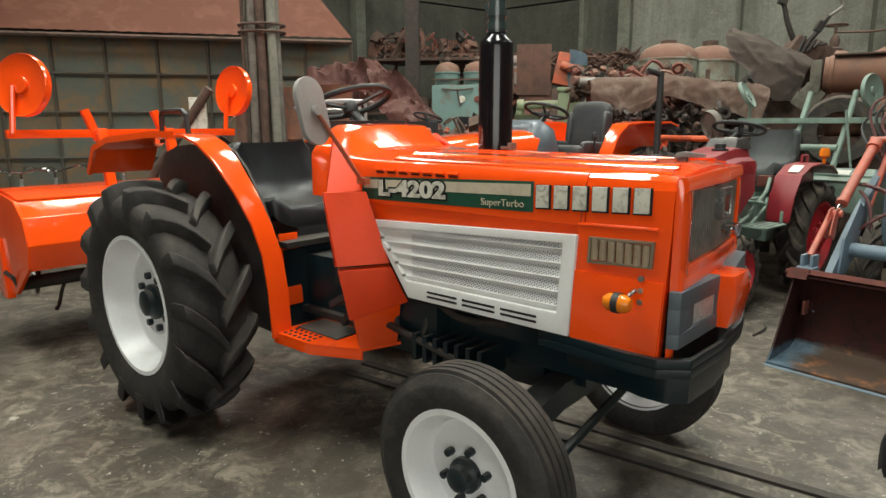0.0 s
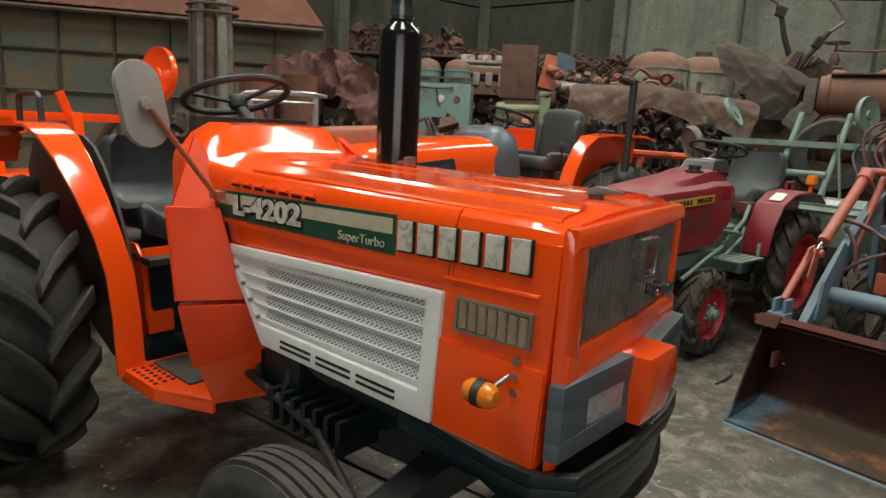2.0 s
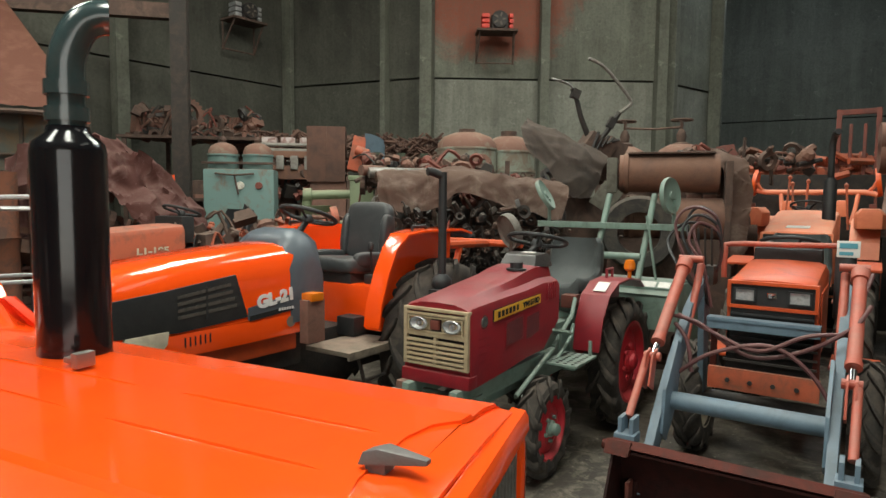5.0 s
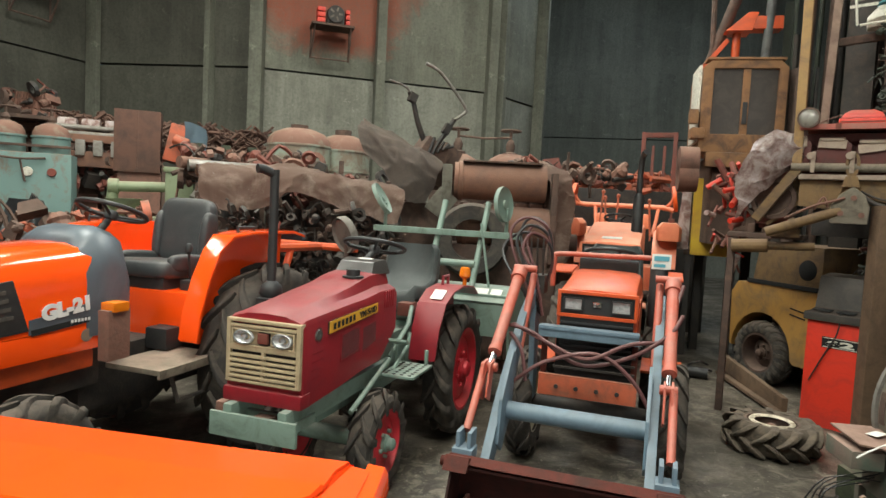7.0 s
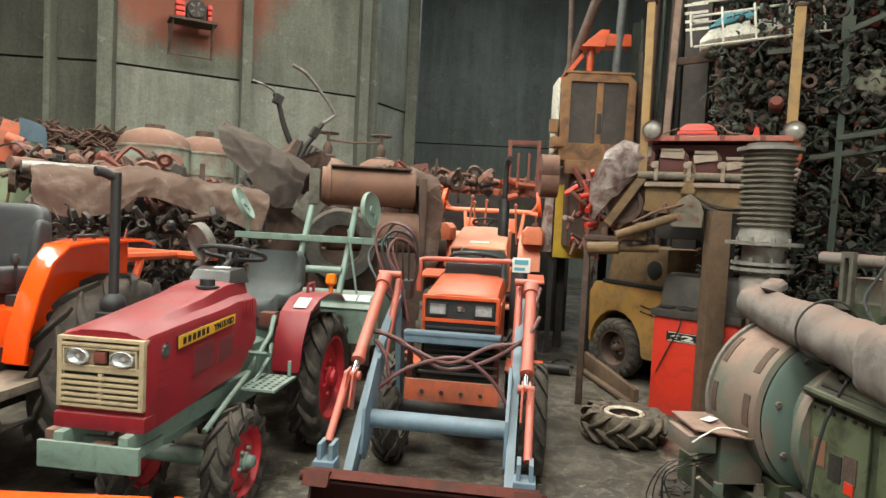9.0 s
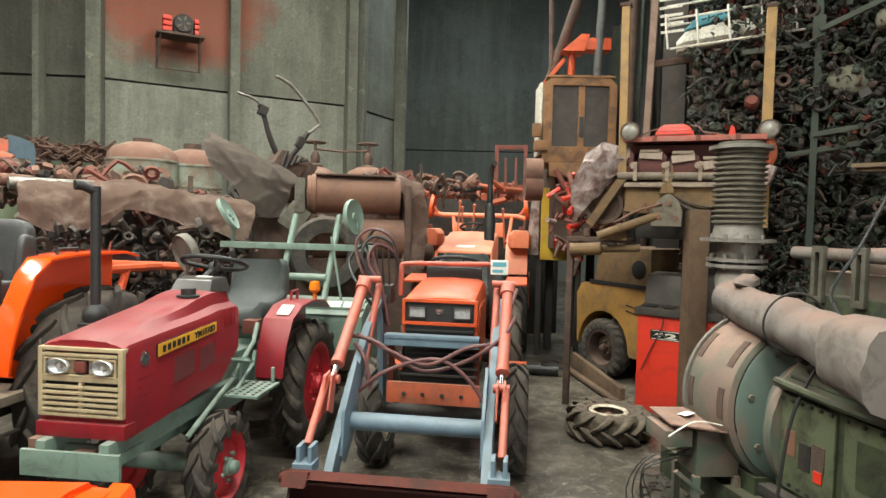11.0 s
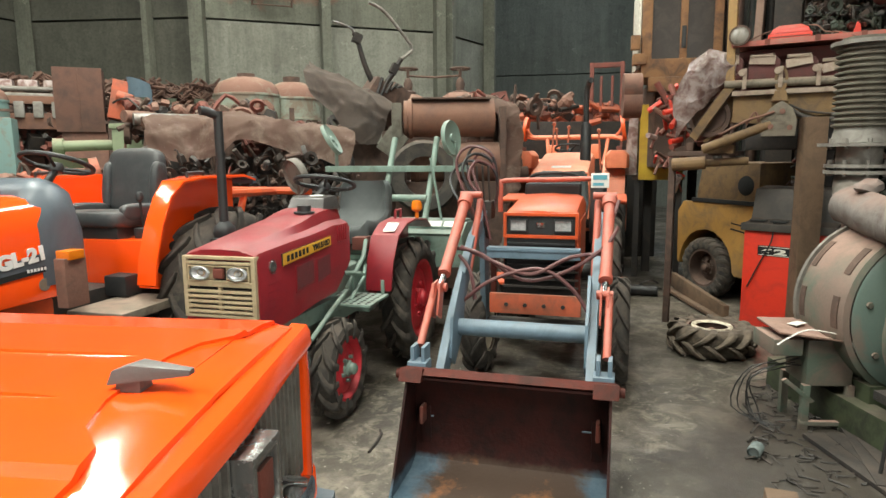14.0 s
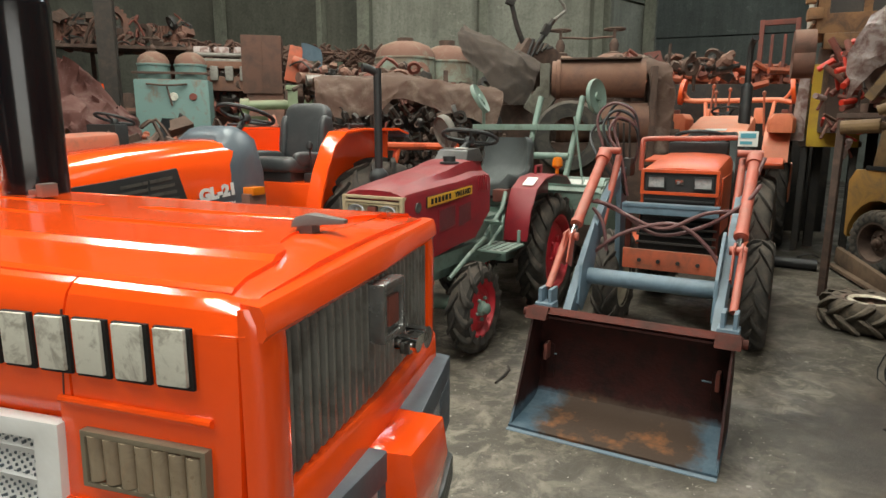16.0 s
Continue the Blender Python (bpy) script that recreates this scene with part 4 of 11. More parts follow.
        lamp = part("side_lamp", bm, "smoke", cheek, "aged amber-grey ribbed side lamp", bevel=0.002)
        for i in range(7):
            bm = B()
            x = -0.221 + i * 0.027
            add_cyl(bm, (x, s * 0.368, 1.027), (x, s * 0.368, 1.090), 0.0125, n=10)
            part("lens_rib", bm, "rib_lens", lamp)
        bm = B()
        add_lathe(bm, [(0, -0.042), (0.017, -0.040), (0.026, -0.027), (0.029, 0.0), (0.026, 0.027), (0.017, 0.040), (0, 0.042)], pose(-0.11, s * 0.435, 0.925, 0, 90, 0), 18)
        ind = part("turn_indicator", bm, "amber", T, "amber turn lamp with a black band")
        bm = B()
        add_lathe(bm, [(0.0285, -0.010), (0.0305, -0.010), (0.0305, 0.010), (0.0285, 0.010)], pose(-0.11, s * 0.435, 0.925, 0, 90, 0), 18, close=True)
        part("band", bm, "black_matt", ind)
        bm = B()
        add_cyl(bm, (-0.085, s * 0.365, 0.955), (-0.10, s * 0.42, 0.93), 0.006, n=8)
        for dz in (-0.035, 0.0, 0.035):
            add_cyl(bm, (-0.070, s * 0.366, 0.955 + dz), (-0.070, s * 0.376, 0.955 + dz), 0.009, n=8)
        part("lamp_bracket", bm, "steel", T)
    # radiator grille, slightly bent at the middle
    def front_x(y):
        return 0.024 - 0.03 * abs(y) + skew(y)
    # the screen behind the bars is near-black, with the recess's shade in it
    bm = B()
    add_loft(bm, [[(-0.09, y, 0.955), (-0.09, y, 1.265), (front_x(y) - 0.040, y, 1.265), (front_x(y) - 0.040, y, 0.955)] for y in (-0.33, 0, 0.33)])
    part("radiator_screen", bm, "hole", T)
    bm = B()
    for lo, hi in ((1.243, 1.2825), (0.945, 1.032)):
        secs = []
        for y in (-0.356, -0.33, 0, 0.33, 0.356):
            x = front_x(y)
            up = hi + (0.012 if hi > 1.2 and abs(y) < 0.1 else 0.005 if hi > 1.2 else 0.0)
            secs.append([(x - 0.034, y, lo), (x - 0.006, y, lo), (x, y, lo + 0.008), (x - 0.002, y, up - 0.012), (x - 0.008, y, up - 0.002), (x - 0.034, y, up)])
        add_loft(bm, secs)
    for s in (-1, 1):
        secs = []
        for z, dx in ((0.755, -0.026), (0.92, -0.002), (1.20, 0.0), (1.262, -0.003), (1.2815, -0.012)):
            ring = []
            for y, off in ((0.303, -0.030), (0.305, -0.004), (0.312, 0.0), (0.338, -0.001), (0.352, -0.006), (0.361, -0.017), (0.3635, -0.034)):
                ring.append((front_x(s * y) + off + dx * (off > -0.03), s * y, z))
            secs.append(ring)
        add_loft(bm, secs)
    part("grille_surround", bm, "orange", T, "orange surround bent at the middle", angle=35)
    screen = None
    for i in range(25):
        y = -0.292 + i * 0.584 / 24
        x = front_x(y) - 0.010
        bm = B()
        add_prism(bm, [(x - 0.03, 1.262), (x - 0.012, 1.262), (x, 1.235), (x, 1.045), (x - 0.012, 1.025), (x - 0.03, 1.025)], y - 0.0032, y + 0.0032)
        part("grille_bar", bm, "grille_bar", T)
    bm = B()
    add_box(bm, (0.022, 0.0, 1.185), (0.026, 0.080, 0.094))
    add_frame(bm, [(-0.043, 1.134), (0.043, 1.134), (0.043, 1.236), (-0.043, 1.236)], [(-0.030, 1.148), (0.030, 1.148), (0.030, 1.222), (-0.030, 1.222)], 0.010, 0.044, "x")
    emb = part("emblem", bm, "badge_silver", T, "chrome badge with a small red plate", bevel=0.008)
    boxes("badge_plate", "rust_red", emb, [((0.038, 0.0, 1.185), (0.008, 0.040, 0.052))])
    bm = B()
    add_cyl(bm, (0.0, 0.10, 1.09), (0.045, 0.10, 1.09), 0.016, n=10)
    add_cyl(bm, (-0.01, 0.17, 1.08), (0.035, 0.17, 1.08), 0.022, n=12)
    add_box(bm, (0.025, 0.13, 1.085), (0.02, 0.10, 0.02))
    part("grille_latch", bm, "chrome", T)
    # grey lamp bumper with its lamps, and the orange block in the middle
    for s in (-1, 1):
        o = [(-0.012 - 0.03 * s, s * 0.382), (0.030 - 0.02 * s, s * 0.372), (0.062, s * 0.07), (-0.02, s * 0.07)]
        bm = B()
        add_prism(bm, o, 0.915, 0.968, "z")
        bump = part("lamp_bumper", bm, "grey", T, "grey painted lamp bumper", bevel=0.005)
        bm = B()
        add_prism(bm, o, 0.800, 0.845, "z")
        part("bumper_sill", bm, "grey", bump, bevel=0.005)
        bm = B()
        add_prism(bm, [(-0.012 - 0.03 * s, s * 0.382), (0.030 - 0.02 * s, s * 0.372), (0.040 - 0.010 * s, s * 0.262), (-0.02, s * 0.262)], 0.843, 0.917, "z")
        part("bumper_cheek", bm, "grey", bump, bevel=0.003)
        bm = B()
        add_prism(bm, [(0.057, s * 0.100), (0.060, s * 0.07), (-0.02, s * 0.07), (-0.02, s * 0.100)], 0.843, 0.917, "z")
        part("bumper_mullion", bm, "grey", bump, bevel=0.003)
        bm = B()
        add_loft(bm, [[(0.035 - 0.009 * s, s * 0.265, z), (0.055, s * 0.098, z), (0.030, s * 0.097, z), (0.010, s * 0.263, z)] for z in (0.843, 0.917)])
        part("headlamp", bm, "lampglass", bump, "clear rectangular headlamp", bevel=0.004)
    bm = B()
    add_loft(bm, [[(0.0, -0.085, z), (0.0, 0.085, z), (x - 0.032, 0.075, z), (x - 0.032, -0.075, z)] for z, x in ((0.80, 0.125), (0.90, 0.145), (0.968, 0.135))])
    part("nose_block", bm, "orange", T, bevel=0.006)
    # low front weight tray
    bm = B()
    o = [(-0.42, -0.36), (-0.09, -0.396), (0.0, -0.390), (0.078, -0.330), (0.092, -0.10), (0.074, 0.16), (0.044, 0.30), (-0.04, 0.365), (-0.42, 0.36)]
    add_prism(bm, o, 0.705, 0.735, "z")
    add_frame(bm, o, [(x * 0.94 - 0.01, y * 0.93) for x, y in o], 0.735, 0.765, "z")
    o2 = [(-0.40, -0.20), (-0.08, -0.31), (0.0, -0.31), (0.055, -0.27), (0.068, -0.08), (0.052, 0.14), (0.02, 0.26), (-0.05, 0.29), (-0.40, 0.20)]
    add_prism(bm, o2, 0.60, 0.71, "z")
    part("front_bumper", bm, "teal", T, "dark teal front bumper tray", bevel=0.008)
    # side grilles
    for s in (-1, 1):
        out = [(-1.215, 1.056), (-0.280, 1.096), (-0.300, 0.765), (-1.005, 0.768)]
        inn = [(-1.178, 1.030), (-0.330, 1.065), (-0.345, 0.835), (-1.015, 0.835)]
        bm = B()
        add_frame(bm, out, inn, s * 0.355, s * 0.378)
        g = part("side_grille", bm, "white", T, "white louvred side grille", bevel=0.006)
        bm = B()
        n = 40
        secs = []
        for i in range(n + 1):
            k = i / n
            z0 = 0.832 + k * 0.206
            z1 = 0.832 + k * 0.236
            wave = 0.358 + 0.012 * (1 - abs(((k * 5) % 1) * 2 - 1) ** 0.7)
            xl = -1.018 - 0.165 * k
            secs.append([(xl, s * wave, z0), (-0.335, s * wave, z1), (-0.335, s * (wave - 0.006), z1), (xl, s * (wave - 0.006), z0)])
        add_loft(bm, secs)
        part("louvre_sheet", bm, "white", g)
        bm = B()
        for i in range(76):
            for j in range(23):
                x, z = -0.985 + i * 0.0085, 0.840 + j * 0.0092 + 0.0046 * (i % 2)
                if x < -1.0 - 0.165 * (z - 0.832) / 0.236:
                    continue
                k = (z - 0.832) / 0.236
                y = s * (0.3605 + 0.012 * (1 - abs(((k * 5) % 1) * 2 - 1) ** 0.7))
                add_box(bm, (x, y, z + 0.012), (0.0030, 0.002, 0.0042))
        tagged(part("perforation", bm, "grey", g), kind="stuff")
        for i in range(3):
            boxes("slot", "hole", g, [((-0.83 + 0.17 * i, s * 0.378, 0.790 + dz), (0.145, 0.004, 0.008)) for dz in (0.0, 0.018)], bevel=0)
        for k in range(4):
            bm = B()
            add_cyl(bm, (-1.145 + 0.04 * k, s * 0.37, 0.99 - 0.045 * k), (-1.145 + 0.04 * k, s * 0.381, 0.99 - 0.045 * k), 0.006, n=8)
            part("rivet", bm, "steel", g)
        bm = B()
        add_prism(bm, [(-1.24, 1.130), (-0.283, 1.130), (-0.30, 0.775), (-1.0, 0.778), (-1.21, 1.05)], s * 0.338, s * 0.350)
        part("side_panel", bm, "orange", T)
        # name stripe with the type lettering
        bm = B()
        add_prism(bm, [(-1.250, 1.226), (-0.446, 1.252), (-0.446, 1.152), (-1.268, 1.138)], s * 0.366, s * 0.3705)
        d = part("name_stripe", bm, "decal_dark", T, "dark green stripe with cream band")
        bm = B()
        add_prism(bm, [(-1.25, 1.216), (-0.455, 1.242), (-0.455, 1.203), (-1.25, 1.182)], s * 0.370, s * 0.3715)
        part("cream_band", bm, "decal_cream", d)
        mt = Matrix(((0.9995 if s < 0 else -1, 0, 0, -1.165 if s < 0 else -0.84), (0, 0, s, s * 0.3725), (0.03 if s < 0 else 0, 1, 0, 1.160 if s < 0 else 1.165), (0, 0, 0, 1)))
        text_part("letter_outline", "L-4202", 0.082, mt, "hole", d, 0.001, 0.010, 0.358)
        text_part("type_lettering", "L-4202", 0.082, Matrix.Translation((0.006 * -s, s * 0.002, 0)) @ mt, "letter", d, 0.002, 0.0035, 0.345)
        mt = Matrix(((0.9995 if s < 0 else -1, 0, 0, -0.655 if s < 0 else -0.48), (0, 0, s, s * 0.3725), (0.03 if s < 0 else 0, 1, 0, 1.160), (0, 0, 0, 1)))
        text_part("small_lettering", "SuperTurbo", 0.034, mt, "decal_cream", d, 0.001, 0.0, 0.175)
        # six plain blocks where the maker's letters stand
        for i in range(6):
            bm = B()
            x = -0.437 + i * 0.066
            z = 1.163 + i * 0.002
            add_prism(bm, [(x + 0.004, z + 0.006), (x + 0.050, z + 0.008), (x + 0.050, z + 0.080), (x + 0.004, z + 0.078)], s * 0.368, s * 0.3765)
            block = part("letter_block", bm, "letter", T, "aged pale raised letter block", bevel=0.002)
            bm = B()
            add_prism(bm, [(x + 0.001, z + 0.001), (x + 0.056, z + 0.003), (x + 0.056, z + 0.081), (x + 0.001, z + 0.079)], s * 0.3665, s * 0.3715)
            part("letter_edge", bm, "hole", block)
        for i in range(7):
            boxes("bonnet_slot", "hole", T, [((-1.155 + 0.062 * i, s * 0.3665, 1.248), (0.042, 0.006, 0.005))], bevel=0)
            boxes("slot_hood", "orange", T, [((-1.155 + 0.062 * i, s * 0.3700, 1.259), (0.046, 0.012, 0.011), (s * 28, 0, 0))], bevel=0.003)
        bm = B()
        add_prism(bm, [(-0.2755, 1.135), (-0.2735, 1.135), (-0.2605, 1.255), (-0.2625, 1.255)], s * 0.365, s * 0.3672)
        part("panel_joint", bm, "rust_red", T)
        # pressed line under the letters
        bm = B()
        add_tube(bm, [(-0.28, s * 0.3675, 1.130), (-0.03, s * 0.3675, 1.136)], 0.006, 8)
        part("pressed_line", bm, "orange", T)
        knee(T, s)
    # bonnet latch handle, hinge, pressed ribs
    bm = B()
    add_loft(bm, [[(-0.122, -0.052, 1.322), (-0.116, -0.018, 1.322), (-0.114, -0.022, 1.338), (-0.118, -0.046, 1.338)], [(-0.096, -0.052, 1.326), (-0.090, -0.014, 1.326), (-0.092, -0.018, 1.345), (-0.096, -0.046, 1.345)], [(-0.030, -0.034, 1.330), (-0.030, -0.020, 1.330), (-0.030, -0.021, 1.337), (-0.030, -0.033, 1.337)]])
    add_box(bm, (-0.098, -0.034, 1.320), (0.030, 0.026, 0.014))
    part("bonnet_handle", bm, "catch", T, "dull grey bonnet catch", bevel=0.003)
    boxes("bonnet_clip", "steel", T, [((-0.88, 0.10, 1.335), (0.05, 0.03, 0.012)), ((-0.85, 0.09, 1.342), (0.02, 0.04, 0.03))])
    bm = B()
    for y in (-0.073, 0.073):
        add_tube(bm, [(-1.08, y * 0.8, 1.3215), (-1.04, y * 0.82, 1.3240), (-0.70, y * 0.92, 1.3205), (-0.65, y * 0.95, 1.317)], 0.0035, 6)
        add_tube(bm, [(-0.57, y, 1.317), (-0.53, y, 1.3195), (-0.19, y, 1.3165), (-0.15, y, 1.313)], 0.0035, 6)
    part("pressed_rib", bm, "orange", T)
    # exhaust
    bm = B()
    add_lathe(bm, [(0, 1.31), (0.074, 1.31), (0.074, 1.755), (0.070, 1.775), (0.045, 1.795), (0.042, 1.81), (0.0, 1.81)], Matrix.Translation((-1.0, 0.178, 0)), 32)
    ex = part("exhaust_silencer", bm, "black", T, "glossy black upright silencer")
    bm = B()
    add_tube(bm, [(-1.0, 0.178, 1.80), (-1.0, 0.178, 1.90), (-0.999, 0.180, 1.95), (-0.991, 0.191, 1.995), (-0.979, 0.207, 2.028), (-0.962, 0.230, 2.045), (-0.950, 0.246, 2.047)], 0.037, 18, 5)
    for z in (1.82, 1.875):
        add_lathe(bm, [(0.036, z), (0.044, z), (0.044, z + 0.030), (0.036, z + 0.030)], Matrix.Translation((-1.0, 0.178, 0)), 20)
    add_cyl(bm, (-1.045, 0.178, 1.86), (-1.06, 0.178, 1.93), 0.006, n=6)
    part("exhaust_pipe", bm, "teal_gloss", ex, "dark green bent exhaust pipe")
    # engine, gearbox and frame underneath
    # plain near-black boxes stand for the shaded engine space behind the grilles
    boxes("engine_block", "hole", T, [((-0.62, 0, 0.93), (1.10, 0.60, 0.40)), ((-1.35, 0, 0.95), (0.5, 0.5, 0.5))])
    for it in [((-0.75, -0.17, 0.62), (1.35, 0.06, 0.13)), ((-0.75, 0.17, 0.62), (1.35, 0.06, 0.13)), ((-0.80, 0, 0.56), (0.55, 0.28, 0.24)), ((-1.55, 0, 0.62), (1.1, 0.36, 0.36)),
                                ((-2.2, 0, 0.62), (0.6, 0.62, 0.42)), ((-1.05, -0.23, 0.66), (0.22, 0.10, 0.20)), ((-0.62, -0.21, 0.70), (0.30, 0.08, 0.10)), ((-1.28, -0.25, 0.62), (0.12, 0.12, 0.22))]:
        boxes("chassis_member", "teal", T, [it], bevel=0.012)
    for i in range(7):
        boxes("cooling_rib", "teal", T, [((-1.02 + i * 0.055, -0.25, 0.55), (0.022, 0.16, 0.11))])
    bm = B()
    add_tube(bm, [(-1.15, -0.27, 0.72), (-1.15, -0.29, 0.60), (-1.02, -0.29, 0.58), (-1.0, -0.27, 0.66)], 0.012, 8, 4)
    add_tube(bm, [(-0.95, -0.27, 0.74), (-0.80, -0.29, 0.70), (-0.60, -0.28, 0.72)], 0.014, 8, 4)
    add_tube(bm, [(-1.5, -0.30, 0.66), (-0.8, -0.32, 0.54), (-0.5, -0.40, 0.42)], 0.016, 8)
    part("pipework", bm, "grease", T)
    bm = B()
    add_loft(bm, [[(x - 0.05, y, z - 0.05), (x + 0.05, y, z - 0.05), (x + 0.05, y, z + 0.05), (x - 0.05, y, z + 0.05)] for x, y, z in ((-0.45, -0.52, 0.40), (-0.45, -0.2, 0.47), (-0.45, 0.2, 0.47), (-0.45, 0.52, 0.40))])
    for s in (-1, 1):
        add_cyl(bm, (-0.45, s * 0.52, 0.32), (-0.45, s * 0.52, 0.52), 0.035, n=10)
        add_cyl(bm, (-0.45, s * 0.52, 0.37), (-0.45, s * 0.60, 0.37), 0.03, n=10)
        add_tube(bm, [(-0.25, 0.0, 0.50), (-0.30, s * 0.48, 0.34)], 0.016, 8)
    add_box(bm, (-0.45, 0, 0.55), (0.16, 0.2, 0.14))
    part("front_axle", bm, "teal", T)
    wheel(T, "front_wheel", (-0.475, -0.655, 0.348), -1, 0.348, 0.165, 0.215, "rim_white", ribs=4, bolts=6, label="grooved front tyre on a white rim", dish=0.035)
    wheel(T, "front_wheel", (-0.475, 0.655, 0.348), 1, 0.348, 0.165, 0.215, "rim_white", ribs=4, bolts=6, label="grooved front tyre on a white rim", dish=0.035)
    for s in (-1, 1):
        wheel(T, "rear_wheel", (-2.34, s * 0.72, 0.590), s, 0.590, 0.34, 0.322, "rim_white", lugs=15, bolts=8, lug_h=0.058, label="deep-lugged rear tyre on a white rim", dish=-0.06, face=0.035)
        bm = B()
        add_cyl(bm, (-2.34, s * 0.3, 0.59), (-2.34, s * 0.7, 0.59), 0.08, n=14)
        part("rear_axle", bm, "teal", T)
        line = [(-1.720, 0.478), (-1.728, 0.70), (-1.748, 0.86), (-1.792, 0.995), (-1.868, 1.130), (-1.972, 1.262), (-2.06, 1.335), (-2.16, 1.372), (-2.30, 1.376), (-2.62, 1.350), (-2.76, 1.310), (-2.85, 1.185)]
        wide = [0.527, 0.532, 0.54, 0.558, 0.585, 0.615, 0.635, 0.65, 0.70, 0.79, 0.80, 0.80]
        bm = B()
        add_strip(bm, line, [s * v for v in (0.425, 0.430, 0.44, 0.459, 0.475, 0.488, 0.494, 0.496, 0.490, 0.48, 0.48, 0.48)], [s * v for v in wide], 0.016)
        f = part("fender", bm, "orange", T, bevel=0.007)
        # inner wall in black: the shade under the fender is in its colour
        bm = B()
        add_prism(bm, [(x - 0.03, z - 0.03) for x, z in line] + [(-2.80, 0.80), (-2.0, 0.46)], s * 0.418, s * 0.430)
        part("fender_wall", bm, "grease", f, "dark inner fender wall, blackened for shade")
        bm = B()
        add_strip(bm, [(-2.20, 1.374), (-2.34, 1.372), (-2.62, 1.344), (-2.76, 1.304), (-2.85, 1.178)], [s * v for v in (0.655, 0.705, 0.785, 0.795, 0.795)], [s * v for v in (0.668, 0.72, 0.80, 0.81, 0.81)], 0.03)
        part("fender_lip", bm, "orange", f)
        bm = B()
        add_tube(bm, [(-2.32, s * 0.53, 1.36), (-2.34, s * 0.53, 1.48), (-2.37, s * 0.53, 1.50), (-2.56, s * 0.53, 1.50), (-2.59, s * 0.53, 1.48), (-2.60, s * 0.53, 1.34)], 0.013, 8)
        part("grab_handle", bm, "black_matt", f)
        # step plate, cut away towards the leg guard
        bm = B()
        plan = [(-1.735, 0.505), (-1.478, 0.500), (-1.26, 0.40), (-1.20, 0.22), (-1.735, 0.22)]
        add_prism(bm, [(x, s * y) for x, y in plan], 0.488, 0.504, "z")
        for (x0, y0), (x1, y1) in zip(plan[:3], plan[1:3]):
            add_plate(bm, [(x0, s * y0, 0.502), (x1, s * y1, 0.502), (x1, s * y1, 0.452), (x0, s * y0, 0.452)], (0, -s * 0.012, 0))
        add_plate(bm, [(-1.262, s * 0.398, 0.500), (-1.205, s * 0.24, 0.500), (-1.12, s * 0.30, 0.71), (-1.215, s * 0.47, 0.66)], (-0.012, 0, 0))
        st = part("foot_step", bm, "orange", T, bevel=0.004)
        boxes("tread_mat", "grease", st, [((-1.56, s * 0.32, 0.508), (0.28, 0.16, 0.006))])
        bm = B()
        for i in range(6):
            for j in range(3):
                add_cyl(bm, (-1.68 + i * 0.034, s * (0.415 + 0.032 * j), 0.502), (-1.68 + i * 0.034, s * (0.415 + 0.032 * j), 0.5065), 0.009, n=8)
        tagged(part("step_hole", bm, "hole", st), kind="stuff")
        # inner side plate under the seat
        bm = B()
        add_prism(bm, [(-2.30, 0.52), (-1.95, 0.52), (-1.90, 0.60), (-1.92, 0.86), (-1.98, 0.92), (-2.30, 0.92)], s * 0.315, s * 0.33)
        add_box(bm, (-1.912, s * 0.27, 0.73), (0.012, 0.11, 0.36), (0, -4, 0))
        sd = part("seat_side_plate", bm, "orange", T, bevel=0.006)
        for i in range(3):
            boxes("slot", "hole", sd, [((-2.0 - 0.09 * i, s * 0.332, 0.87), (0.05, 0.006, 0.014))], bevel=0)
    for y in (-0.30, 0.28):
        boxes("pedal", "black_matt", T, [((-1.48, y, 0.66), (0.11, 0.09, 0.03), (0, -30, 0)), ((-1.42, y, 0.62), (0.03, 0.03, 0.20), (0, 40, 0))])
    boxes("platform", "grease", T, [((-1.75, 0, 0.52), (0.50, 0.44, 0.03)), ((-2.2, 0, 0.86), (0.7, 0.66, 0.03))])
    bucket_seat(T, (-2.16, -0.04, 1.02), 0.55, "vinyl", 0.315, 0.38)
    boxes("seat_base", "black_matt", T, [((-2.13, 0, 0.895), (0.32, 0.34, 0.10))])
    boxes("seat_latch", "black_matt", T, [((-2.0, 0.24, 1.17), (0.12, 0.03, 0.02)), ((-2.0, 0.24, 1.10), (0.02, 0.02, 0.14))])
    steering(T, (-1.75, 0, 1.535), 0.205, -20, base=(-1.60, 0, 1.40))
    boxes("dash", "black_matt", T, [((-1.64, 0, 1.36), (0.05, 0.5, 0.18))])
    # mirror on its stalk
    bm = B()
    add_tube(bm, [(-1.235, -0.395, 1.215), (-1.238, -0.43, 1.26), (-1.258, -0.585, 1.475)], 0.009, 8)
    add_box(bm, (-1.235, -0.385, 1.21), (0.05, 0.03, 0.025))
    mi = part("mirror_stalk", bm, "orange_worn", T)
    bm = B()
    m = Matrix.Translation((-1.270, -0.598, 1.48)) @ Matrix.Rotation(radians(8), 4, "Z") @ Matrix.Rotation(radians(82), 4, "Y") @ Matrix.Rotation(radians(7), 4, "Z")
    add_prism(bm, [(0.055 * math.copysign(1, math.cos(a)) + 0.071 * math.cos(a), 0.071 * math.sin(a)) for a in [radians(7.5 + 15 * k) for k in range(24)]], -0.012, 0.010, "z", m)
    add_cyl(bm, m @ Vector((0, 0, 0.010)), m @ Vector((0, 0, 0.030)), 0.020, n=12)
    part("mirror_shell", bm, "mirror_grey", mi, "grey oval mirror seen from behind", bevel=0.006)
    return T


